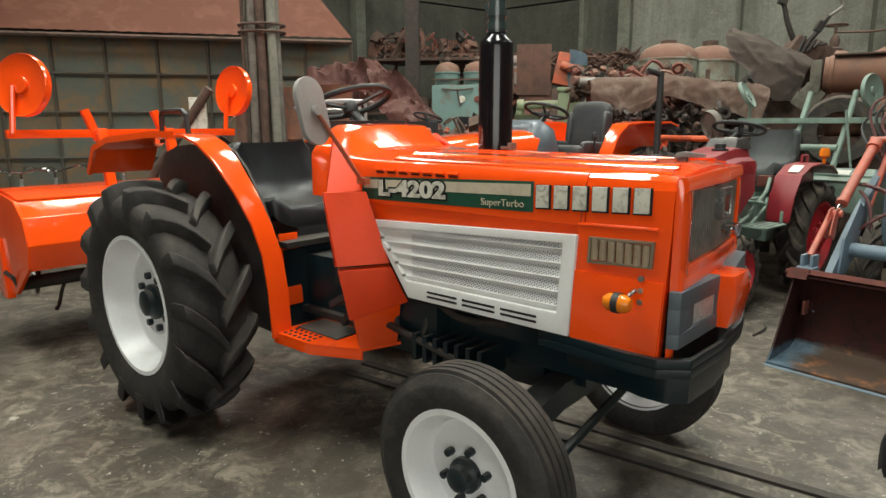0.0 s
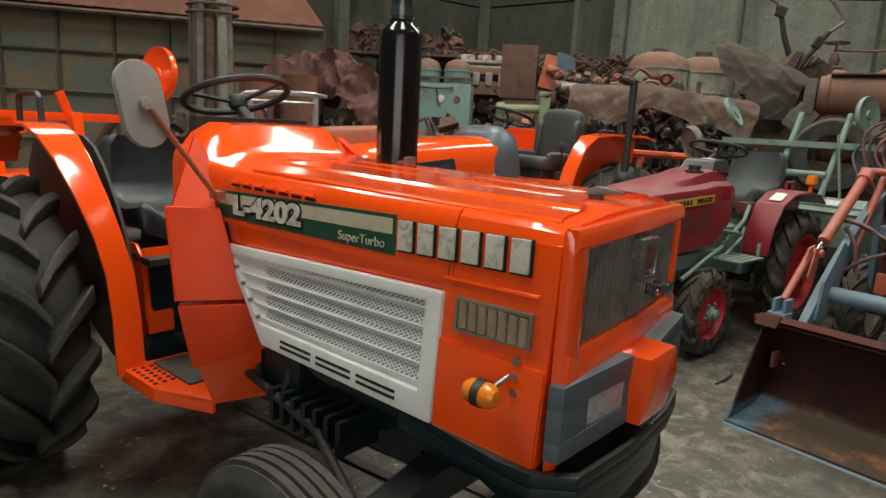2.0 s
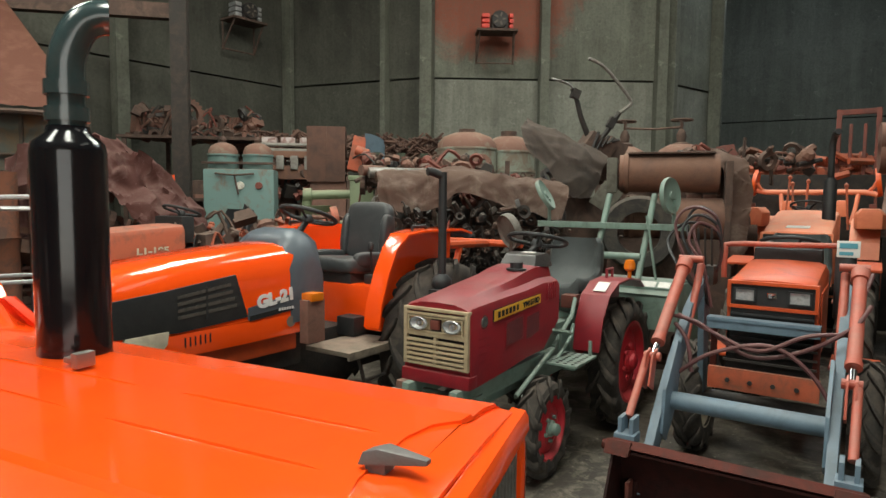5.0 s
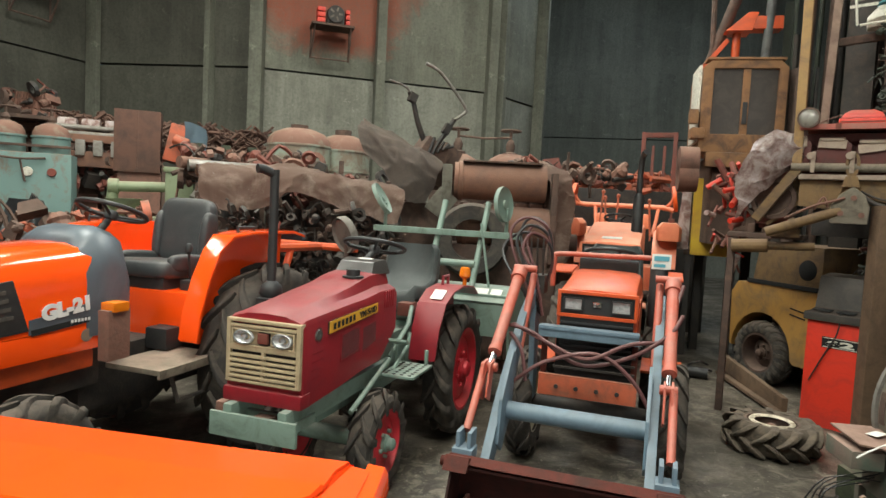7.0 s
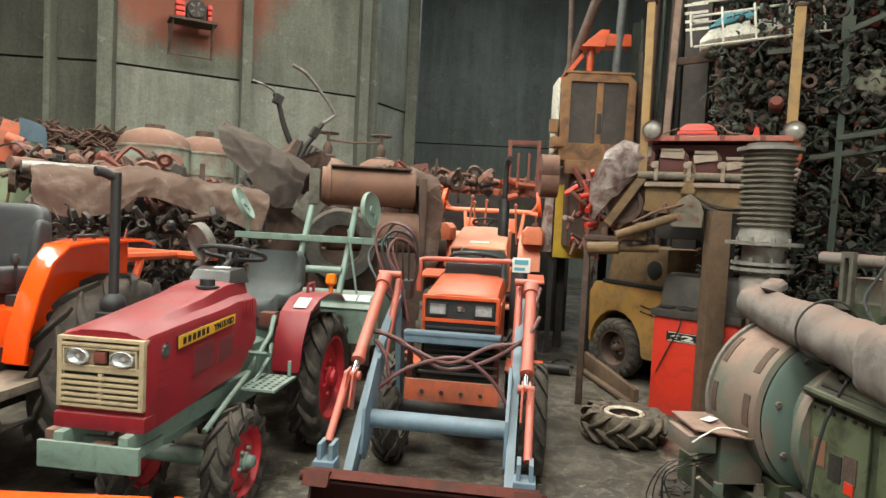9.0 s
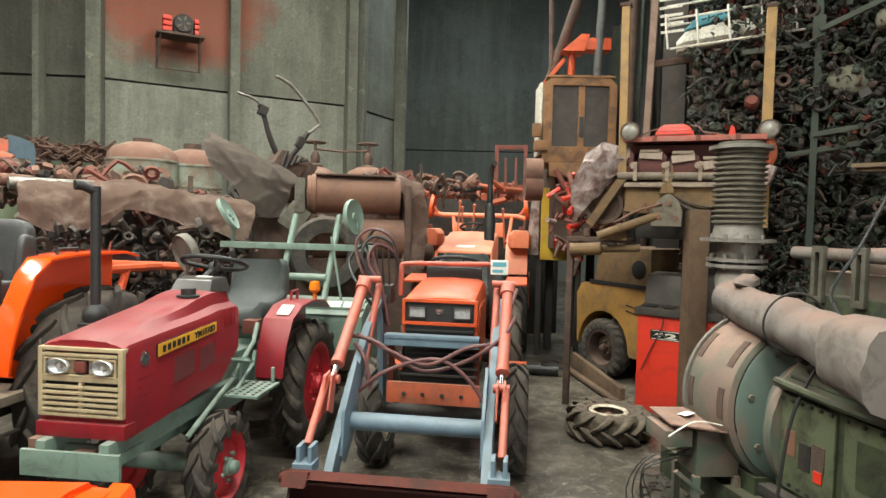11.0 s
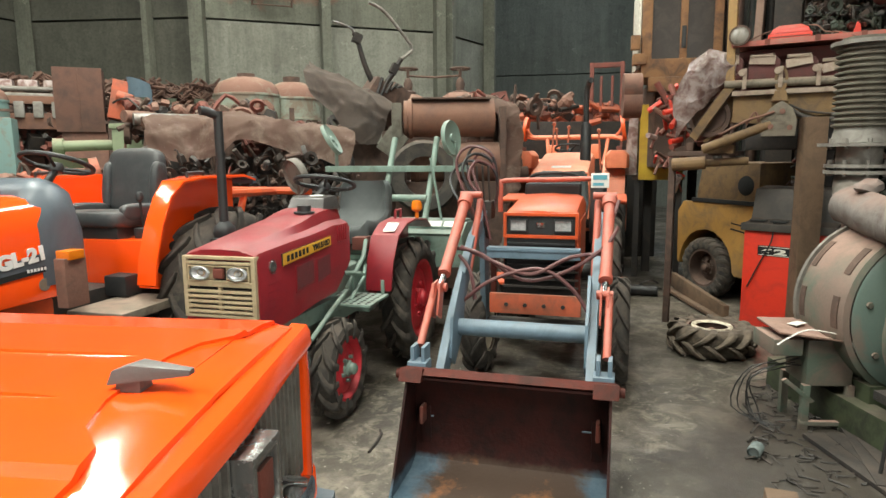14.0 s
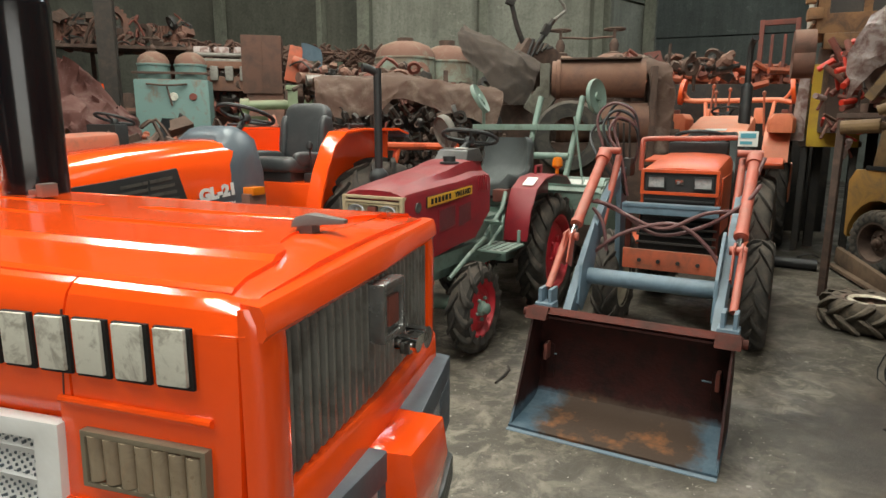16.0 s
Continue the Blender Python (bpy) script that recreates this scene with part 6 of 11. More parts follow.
    add_tube(bm, [(-0.95, 0.25, 0.64), (-1.15, 0.28, 0.78), (-1.18, 0.28, 0.86)], 0.012, 8)
    add_tube(bm, [(-1.05, 0.2, 0.72), (-1.25, 0.24, 0.90), (-1.35, 0.22, 1.0)], 0.015, 8)
    part("steering_linkage", bm, "green", T)
    bm = B()
    add_box(bm, (-1.02, 0.33, 0.66), (0.34, 0.22, 0.016))
    st = part("foot_step", bm, "green", T, bevel=0.004)
    bm = B()
    for i in range(7):
        for j in range(4):
            add_cyl(bm, (-1.16 + i * 0.047, 0.255 + j * 0.05, 0.667), (-1.16 + i * 0.047, 0.255 + j * 0.05, 0.670), 0.012, n=6)
    tagged(part("step_hole", bm, "hole", st), kind="stuff")
    boxes("pedal", "green", T, [((-1.02, 0.27, 0.83), (0.07, 0.12, 0.015), (0, -25, 0))], bevel=0.003)
    boxes("pedal_stem", "green", T, [((-1.07, 0.24, 0.74), (0.015, 0.015, 0.2))], bevel=0.003)
    boxes("stop_peg", "green", T, [((-1.18, 0.40, 0.71), (0.02, 0.02, 0.1))], bevel=0.003)
    for s in (-1, 1):
        wheel(T, "front_wheel", (-0.72, s * 0.285, 0.305), s, 0.305, 0.15, 0.185, "rim_red", "rubber_old", lugs=12, lug_h=0.03, hub_mat="green", bolts=5, label="dusty lugged tyre on a red rim", face=0.045)
        wheel(T, "rear_wheel", (-1.93, s * 0.355, 0.475), s, 0.475, 0.21, 0.29, "rim_red", "rubber_old", lugs=15, lug_h=0.035, hub_mat="rim_red", bolts=6, label="dusty lugged tyre on a red rim", face=0.06)
        line = [(-1.30, 0.66), (-1.33, 0.86), (-1.42, 1.02), (-1.56, 1.085), (-1.78, 1.10), (-2.05, 1.07), (-2.2, 1.0)]
        bm = B()
        add_strip(bm, line, s * 0.24, [s * 0.42, s * 0.43, s * 0.44, s * 0.45, s * 0.45, s * 0.45, s * 0.44], 0.014)
        f = part("fender", bm, "red", T, bevel=0.005)
        bm = B()
        add_prism(bm, line + [(-2.2, 0.7), (-1.4, 0.6)], s * 0.232, s * 0.245)
        part("fender_wall", bm, "red", f)
        boxes("paper_label", "paper", f, [((-1.490, s * 0.355, 1.076), (0.12, 0.085, 0.003), (0, 24, 0))], bevel=0)
        bm = B()
        add_tube(bm, [(-1.74, s * 0.30, 1.095), (-1.74, s * 0.30, 1.17), (-1.86, s * 0.30, 1.17), (-1.86, s * 0.30, 1.095)], 0.011, 6, 0)
        part("grab_handle", bm, "red", f)
        bm = B()
        add_lathe(bm, [(0, 0.05), (0.03, 0.045), (0.04, 0.02), (0.042, -0.02), (0.03, -0.035), (0.015, -0.04), (0.015, -0.09), (0, -0.09)], Matrix.Translation((-1.95, s * 0.40, 1.185)), 14)
        part("amber_lamp", bm, "amber", f)
    bm = B()
    add_cyl(bm, (-0.72, -0.3, 0.31), (-0.72, 0.3, 0.31), 0.05, n=10)
    add_cyl(bm, (-0.72, 0.22, 0.31), (-0.66, 0.20, 0.50), 0.03, n=8)
    part("front_axle", bm, "green", T)
    bm = B()
    add_cyl(bm, (-1.93, -0.35, 0.475), (-1.93, 0.35, 0.475), 0.06, n=10)
    part("axle", bm, "green", T)


def green_tiller():
    T = thing("rotary_tiller", pose(1.617, 5.251, 0, 0, 0, 224.5), "grey-green rotary tiller with a raised bar and depth wheels", "tiller")
    line = [(-2.28, 0.92), (-2.45, 1.02), (-2.75, 1.00), (-2.98, 0.86), (-3.05, 0.55)]
    bm = B()
    add_strip(bm, line, -0.62, 0.66, 0.02)
    h = part("tiller_hood", bm, "green", T, bevel=0.006)
    boxes("front_apron", "green", T, [((-2.30, 0.02, 0.80), (0.03, 1.28, 0.28)), ((-2.36, 0.02, 0.98), (0.08, 1.30, 0.02))], bevel=0.005)
    boxes("paper_label", "paper", h, [((-2.365, 0.40, 1.000), (0.10, 0.16, 0.003), (0, 30, 0)), ((-2.365, 0.545, 1.000), (0.10, 0.09, 0.003), (0, 30, 0))], bevel=0)
    for y in (-0.63, 0.67):
        bm = B()
        add_prism(bm, [(-2.26, 0.93), (-2.45, 1.02), (-2.75, 1.0), (-2.98, 0.86), (-3.05, 0.55), (-2.8, 0.30), (-2.4, 0.30)], y - 0.01, y + 0.01)
        part("side_plate", bm, "green", T, bevel=0.004)
    bm = B()
    add_cyl(bm, (-2.62, -0.62, 0.36), (-2.62, 0.66, 0.36), 0.05, n=10)
    part("tine_shaft", bm, "rust_dark", T)
    for i in range(8):
        a = 2.0 * i
        bm = B()
        y = -0.55 + 0.16 * i
        add_tube(bm, [(-2.62, y, 0.36), (-2.62 + 0.2 * math.cos(a), y, 0.36 + 0.2 * math.sin(a)), (-2.62 + 0.22 * math.cos(a + 0.4), y + 0.06, 0.36 + 0.22 * math.sin(a + 0.4))], 0.014, 6, 3)
        part("tine", bm, "rust_dark", T)
    bm = B()
    add_box(bm, (-2.45, 0.06, 1.46), (0.05, 1.28, 0.05))
    bar = part("depth_bar", bm, "green", T, bevel=0.004)
    for y in (-0.02, 0.36):
        bm = B()
        add_cyl(bm, (-2.28, y, 1.02), (-2.62, y + 0.02, 1.72), 0.026, n=10)
        part("lift_tube", bm, "green", T)
    bm = B()
    add_cyl(bm, (-2.35, 0.0, 1.22), (-2.35, 0.36, 1.22), 0.03, n=10)
    add_cyl(bm, (-2.34, 0.40, 1.55), (-2.30, 0.50, 1.05), 0.010, n=6)
    part("cross_tube", bm, "green", T)
    bm = B()
    add_lathe(bm, [(0, 0.03), (0.05, 0.03), (0.06, -0.03), (0, -0.03)], pose(-2.30, 0.02, 1.26, 90, 0, 0), 14)
    part("swivel_joint", bm, "green", T)
    for y, turn, lean in ((0.56, 77, 0), (-0.50, 101, 24)):
        bm = B()
        add_cyl(bm, (-2.45, y + 0.02, 1.47), (-2.42, y + 0.03, 1.68), 0.015, n=8)
        part("wheel_stay", bm, "green", bar)
        bm = B()
        m = Matrix.Translation((-2.40, y, 1.71)) @ Matrix.Rotation(radians(lean), 4, Vector((0.963, 0.269, 0))) @ Matrix.Rotation(radians(turn), 4, "Z") @ Matrix.Rotation(radians(84), 4, "Y")
        add_lathe(bm, [(0, 0.02), (0.03, 0.02), (0.035, 0.008), (0.125, 0.008), (0.14, 0.018), (0.145, 0), (0.14, -0.018), (0.125, -0.008), (0, -0.008)], m, 28)
        part("depth_wheel", bm, "green", bar)


# ---- the tractor with the front loader ----
def plain_tractor(m, label, o):
    """A compact orange tractor with its front at the origin; o: what differs."""
    T = thing("tractor", m, label, "tractor", "tractors in the hall")
    w, L, z0, z1, mat = o["w"], o["len"], o["z0"], o["z1"], o["mat"]
    bm = B()
    secs = []
    for k, dw, dz in ((0.0, 0.0, -0.04), (0.04, 0.0, -0.02), (0.5, 0.0, 0.01), (1.0, 0.004, 0.035)):
        ww, zt = w + dw, z1 + dz + o.get("rise", 0.0) * k
        half = [(-ww, z0), (-ww, zt - 0.06), (-ww + 0.018, zt - 0.02), (-ww + 0.055, zt - 0.004)]
        secs.append([(-L * k, y, z) for y, z in half + [(0, zt + 0.004)] + [(-y, z) for y, z in half[::-1]]])
    add_loft(bm, secs)
    part("bonnet", bm, mat, T, angle=35)
    bm = B()
    add_frame(bm, [(-w, z1 - 0.205), (w, z1 - 0.205), (w, z1 - 0.045), (-w, z1 - 0.045)], [(-w + 0.02, z1 - 0.185), (w - 0.02, z1 - 0.185), (w - 0.02, z1 - 0.065), (-w + 0.02, z1 - 0.065)], -0.01, 0.03, "x")
    g = part("grille_frame", bm, mat, T, bevel=0.004)
    boxes("grille_back", "black_matt", g, [((0.006, 0, z1 - 0.125), (0.012, 2 * w - 0.04, 0.13)), ((0.0, 0, (z0 + z1 - 0.2) / 2), (0.02, 2 * w - 0.04, z1 - 0.2 - z0))], bevel=0)
    for s in (-1, 1):
        lamp_rect(g, (0.026, s * (w - 0.095), z1 - 0.125), 0.115, 0.078, rim="black_matt")
    boxes("badge", "chrome", g, [((0.014, 0, z1 - 0.12), (0.012, 0.05, 0.035))])
    for i in range(5):
        boxes("grille_slat", "black_matt", g, [((0.018, 0, z1 - 0.24 - i * 0.035), (0.02, 2 * w - 0.05, 0.012))], bevel=0.002)
    boxes("body", "grease", T, [((-L * 0.5, 0, z0 - 0.04), (L, w * 1.5, 0.20)), ((-L - 0.45, 0, 0.62), (0.9, 0.34, 0.36))], bevel=0.02)
    boxes("dash_cowl", "black_matt", T, [((-L - 0.07, 0, z1 - 0.02), (0.14, w * 1.7, 0.26))], bevel=0.02)
    steering(T, (-L - 0.16, 0, z1 + o.get("sw", 0.14)), 0.18, -18, base=(-L - 0.05, 0, z1))
    bucket_seat(T, (-L - 0.62, 0, z1 - 0.17), 0.44, o.get("seat", "vinyl"), 0.34, 0.42)
    boxes("seat_base", "black_matt", T, [((-L - 0.62, 0, z1 - 0.28), (0.36, 0.36, 0.16))])
    R, r = o["R"], o["r"]
    ra, fa = o["ra"], o["fa"]
    for s in (-1, 1):
        wheel(T, "rear_wheel", (ra, s * o.get("rt", o["ty"]), R), s, R, 0.24, R * 0.56, "offwhite", "rubber_old", lugs=15, lug_h=0.035, hub_mat=mat, label="worn lugged rear tyre")
        wheel(T, "front_wheel", (fa, s * (o["ty"] - 0.03), r), s, r, 0.17, r * 0.54, "offwhite", "rubber_old", lugs=13, lug_h=0.028, hub_mat=mat, label="worn lugged front tyre")
        line = [(ra + R * 1.08, R * 0.95), (ra + R * 1.05, R * 1.35), (ra + R * 0.85, R * 1.85), (ra + R * 0.5, R * 2.18), (ra - R * 0.3, R * 2.25), (ra - R * 0.8, R * 2.05)]
        if o.get("high"):
            line = [(ra + R * 1.02, R * 1.62), (ra + R * 0.92, R * 1.88), (ra + R * 0.6, R * 2.12), (ra + R * 0.2, R * 2.22), (ra - R * 0.3, R * 2.25), (ra - R * 0.8, R * 2.05)]
        if o.get("short"):
            line = [(ra + R * 0.42, R * 2.17), (ra - R * 0.3, R * 2.22), (ra - R * 0.8, R * 2.05)]
        bm = B()
        add_strip(bm, line, s * (o["ty"] - 0.16), s * (o["ty"] + (0.02 if o.get("short") else 0.10)), 0.018)
        f = part("fender", bm, mat, T, bevel=0.006)
        bm = B()
        add_prism(bm, line + [(ra - R * 0.7, R), (ra + R * 0.6, R * 0.8)], s * (o["ty"] - 0.175), s * (o["ty"] - 0.16))
        part("fender_wall", bm, mat, f)
    bm = B()
    add_cyl(bm, (fa, -o["ty"], r), (fa, o["ty"], r), 0.05, n=10)
    part("front_axle", bm, "grease", T)
    bm = B()
    add_cyl(bm, (ra, -o["ty"], R), (ra, o["ty"], R), 0.07, n=10)
    part("axle", bm, "grease", T)
    for s in (-1, 1):
        boxes("foot_step", mat, T, [((-L - 0.25, s * 0.40, 0.60), (0.42, 0.28, 0.02))])
    return T


def loader_tractor():
    o = dict(w=0.235, len=0.66, z0=0.78, z1=1.255, mat="orange_old", R=0.54, r=0.37, ra=-1.66, fa=-0.42, ty=0.505, rt=0.375, sw=0.13, seat="vinyl_green", short=True)
    T = plain_tractor(pose(3.55, 5.16, 0, 0, 0, 224), "compact orange tractor with a blue-grey front loader", o)
    # front crossmember and guard
    bm = B()
    add_box(bm, (0.03, -0.03, 0.625), (0.03, 0.58, 0.13))
    f = part("front_plate", bm, "orange_worn", T, bevel=0.004)
    for i in range(4):
        bm = B()
        add_cyl(bm, (0.045, -0.21 + 0.12 * i, 0.62), (0.056, -0.21 + 0.12 * i, 0.62), 0.014, n=6)
        part("bolt", bm, "grease", f)
    boxes("grille_guard", "blue", T, [((0.085, -0.035, 0.988), (0.08, 0.58, 0.022)), ((0.11, -0.035, 0.958), (0.014, 0.58, 0.055))], bevel=0.006)
    for y in (-0.30, 0.235):
        boxes("guard_post", "oily_red", T, [((0.0, y, 0.78), (0.03, 0.035, 0.38))], bevel=0.006)
    boxes("radiator", "hole", T, [((-0.02, 0, 0.82), (0.06, 0.46, 0.34))], bevel=0)
    for z in (0.74, 0.79, 0.84):
        boxes("guard_bar", "grease", T, [((0.03, 0, z), (0.015, 0.48, 0.012))], bevel=0)
    # side panels, air cleaner, handrail hoop
    for s in (-1, 1):
        boxes("bonnet_side", "orange_old", T, [((-0.35, s * 0.238, 0.98), (0.55, 0.012, 0.36))], bevel=0.004)
    bm = B()
    add_tube(bm, [(-0.55, -0.36, 1.16), (-0.56, -0.36, 1.34), (-0.58, -0.33, 1.385), (-0.60, 0, 1.392), (-0.58, 0.33, 1.398), (-0.56, 0.36, 1.35), (-0.55, 0.36, 1.16)], 0.018, 10, 3)
    part("hand_rail", bm, "arm_red", T, "worn orange tube hoop")
    bm = B()
    add_lathe(bm, [(0, 0.98), (0.05, 0.98), (0.055, 1.0), (0.055, 1.36), (0.04, 1.40), (0.03, 1.42), (0, 1.42)], Matrix.Translation((-0.35, 0.335, 0)), 18)
    part("exhaust_silencer", bm, "black_matt", T)
    boxes("hanging_tag", "paper", T, [((-0.30, 0.345, 1.40), (0.012, 0.115, 0.095), (0, 0, 8))], "white price tag with a blue print", bevel=0.002)
    boxes("tag_print", "blue_bright", T, [((-0.292, 0.345, 1.42), (0.004, 0.09, 0.03), (0, 0, 8)), ((-0.292, 0.335, 1.375), (0.004, 0.07, 0.02), (0, 0, 8))], bevel=0)
    # the loader: masts, arms, cylinders, cross tube
    for s in (-1, 1):
        bm = B()
        add_prism(bm, [(-0.30, 0.45), (-0.18, 0.45), (-0.10, 1.10), (-0.16, 1.20), (-0.26, 1.20)], s * 0.360 - 0.028, s * 0.397 - 0.028)
        part("loader_mast", bm, "blue", T, bevel=0.006)
        bm = B()
        path = [(-0.20, 1.17), (0.15, 1.02), (0.50, 0.72), (0.66, 0.58), (0.92, 0.36), (1.06, 0.24)]
        secs = []
        for i, (x, z) in enumerate(path):
            h = 0.05 if i not in (2, 3) else 0.085
            secs.append([(x - h * 0.6, s * 0.365 - 0.028, z - h * 0.7), (x + h * 0.6, s * 0.365 - 0.028, z + h * 0.7), (x + h * 0.6, s * 0.411 - 0.028, z + h * 0.7), (x - h * 0.6, s * 0.411 - 0.028, z - h * 0.7)])
        add_loft(bm, secs)
        arm = part("loader_arm", bm, "blue", T, bevel=0.006)
        bm = B()
        add_prism(bm, [(0.42, 0.86), (0.52, 0.92), (0.74, 0.70), (0.78, 0.48), (0.70, 0.42), (0.52, 0.56)], s * 0.351 - 0.028, s * 0.369 - 0.028)
        part("arm_gusset", bm, "blue", arm, bevel=0.004)
        bm = B()
        add_cyl(bm, (0.08, s * 0.444 - 0.028, 1.275), (0.58, s * 0.444 - 0.028, 0.915), 0.032, n=16)
        add_cyl(bm, (0.565, s * 0.444 - 0.028, 0.926), (0.59, s * 0.444 - 0.028, 0.908), 0.037, n=16)
        add_cyl(bm, (0.04, s * 0.444 - 0.028, 1.30), (0.10, s * 0.444 - 0.028, 1.26), 0.045, n=16)
        cyl = part("tilt_cylinder", bm, "arm_red", T, "worn red-orange hydraulic cylinder")
        bm = B()
        add_cyl(bm, (0.57, s * 0.444 - 0.028, 0.92), (0.68, s * 0.444 - 0.028, 0.845), 0.018, n=12)
        part("piston_rod", bm, "chrome", cyl)
        bm = B()
        add_prism(bm, [(0.66, 0.89), (0.74, 0.88), (0.80, 0.72), (0.72, 0.68)], s * 0.421 - 0.028, s * 0.432 - 0.028)
        add_prism(bm, [(0.66, 0.89), (0.74, 0.88), (0.80, 0.72), (0.72, 0.68)], s * 0.456 - 0.028, s * 0.468 - 0.028)
        add_cyl(bm, (0.68, s * 0.402 - 0.028, 0.85), (0.68, s * 0.486 - 0.028, 0.85), 0.024, n=10)
        part("bell_crank", bm, "arm_red", T, bevel=0.003)
        bm = B()
        add_cyl(bm, (0.70, s * 0.468 - 0.028, 0.84), (0.97, s * 0.468 - 0.028, 0.60), 0.020, n=10)
        part("tilt_link", bm, "arm_red", T)
        boxes("link_bracket", "blue", T, [((1.0, s * 0.430 - 0.028, 0.555), (0.10, 0.02, 0.12)), ((1.0, s * 0.486 - 0.028, 0.555), (0.10, 0.02, 0.12)), ((1.02, s * 0.458 - 0.028, 0.515), (0.10, 0.10, 0.05))], bevel=0.005)
        bm = B()
        add_cyl(bm, (0.02, s * 0.346 - 0.028, 1.32), (0.02, s * 0.486 - 0.028, 1.32), 0.022, n=10)
        add_cyl(bm, (-0.05, s * 0.374 - 0.028, 1.28), (0.28, s * 0.374 - 0.028, 0.86), 0.022, n=10)
        part("lift_cylinder", bm, "arm_red", T)
    bm = B()
    add_cyl(bm, (0.60, -0.40, 0.61), (0.60, 0.345, 0.61), 0.048, n=20)
    part("cross_tube", bm, "blue", T, "blue-grey cross tube")
    for i, pts in enumerate((
            [(0.34, -0.46, 1.02), (0.40, -0.30, 1.0), (0.42, -0.05, 0.86), (0.42, 0.20, 0.92), (0.40, 0.40, 1.06), (0.30, 0.47, 1.16)],
            [(0.36, -0.44, 0.98), (0.42, -0.36, 0.90), (0.46, -0.32, 0.74)],
            [(0.48, -0.40, 0.72), (0.46, -0.22, 0.86), (0.44, 0.05, 0.93), (0.46, 0.24, 0.82), (0.50, 0.36, 0.64)],
            [(0.34, -0.43, 1.03), (0.42, -0.22, 0.96), (0.45, 0.0, 0.90), (0.42, 0.22, 1.0), (0.36, 0.43, 1.02)],
            [(0.10, 0.47, 1.30), (0.20, 0.43, 1.16), (0.32, 0.42, 1.05)])):
        bm = B()
        add_tube(bm, pts, 0.011, 8, 6)
        part("hydraulic_hose", bm, "hose", T, "dull red-brown hydraulic hose")
    for i in range(6):
        bm = B()
        k, w = i % 3, 0.05 * (i % 4)
        add_tube(bm, [(-0.08 - 0.03 * i, -0.34 - 0.01 * i, 1.02), (-0.10 - 0.02 * k, -0.40 - w, 1.26), (-0.14 - 0.03 * i, -0.50 - w, 1.42 + 0.05 * k), (-0.20 - 0.02 * i, -0.46 - 0.5 * w, 1.53 + 0.05 * k), (-0.25, -0.36, 1.48 + 0.04 * k), (-0.28, -0.33, 1.34), (-0.30, -0.36, 1.22)], 0.010, 7, 7)
        part("hydraulic_hose", bm, "hose_black" if i % 2 else "hose", T)
    bm = B()
    add_box(bm, (-0.28, -0.42, 1.20), (0.14, 0.12, 0.12))
    for k in range(3):
        add_cyl(bm, (-0.26, -0.38 - 0.04 * k, 1.24), (-0.20, -0.38 - 0.04 * k, 1.50), 0.008, n=6)
    part("valve_block", bm, "grease", T, bevel=0.005)
    # bucket
    w, yo = 0.485, -0.012
    prof = [(1.20, 0.515), (1.10, 0.50), (1.075, 0.36), (1.07, 0.16), (1.10, 0.055), (1.18, 0.022), (1.49, 0.008)]
    bm = B()
    secs = []
    for i, (x, z) in enumerate(prof):
        a, b = prof[max(i - 1, 0)], prof[min(i + 1, 6)]
        t = Vector((b[0] - a[0], b[1] - a[1])).normalized()
        nx, nz = t[1] * 0.012, -t[0] * 0.012
        secs.append([(x, -w + yo, z), (x, w + yo, z), (x - nx, w + yo, z - nz), (x - nx, -w + yo, z - nz)])
    add_loft(bm, secs)
    bk = part("bucket", bm, "bucket", T, "worn red-brown loader bucket with a blue-grey floor", bevel=0.002)
    for s in (-1, 1):
        bm = B()
        add_prism(bm, [(1.20, 0.515), (1.10, 0.50), (1.07, 0.36), (1.065, 0.16), (1.10, 0.05), (1.18, 0.015), (1.49, 0.004), (1.42, 0.10), (1.28, 0.36)], s * (w - 0.012) + yo, s * w + yo)
        part("bucket_side", bm, "bucket", bk, bevel=0.002)
        bm = B()
        add_prism(bm, [(1.19, 0.555), (1.24, 0.50), (1.12, 0.49), (1.08, 0.52)], s * (w - 0.085) + yo, s * (w + 0.030) + yo)
        add_cyl(bm, (1.17, s * (w + 0.005) + yo, 0.515), (1.17, s * (w + 0.055) + yo, 0.515), 0.024, n=12)
        part("bucket_ear", bm, "oily_red", bk, bevel=0.006)
        boxes("inner_tab", "rust_red", bk, [((1.12, s * (w - 0.06) + yo, 0.30), (0.07, 0.02, 0.09))], bevel=0.02)
    bm = B()
    add_prism(bm, [(1.05, 0.50), (1.15, 0.55), (1.21, 0.53), (1.12, 0.48)], -w - 0.02 + yo, w + 0.02 + yo)
    part("bucket_top_rail", bm, "oily_red", bk, bevel=0.006)
    bm = B()
    add_prism(bm, [(1.40, 0.012), (1.515, 0.004), (1.515, -0.0), (1.40, 0.0)], -w + yo, w + yo)
    part("cutting_edge", bm, "blue", bk)
    for s in (-1, 1):
        boxes("bucket_hinge", "bucket", bk, [((1.05, s * 0.42 + yo, 0.22), (0.08, 0.05, 0.22))], bevel=0.004)


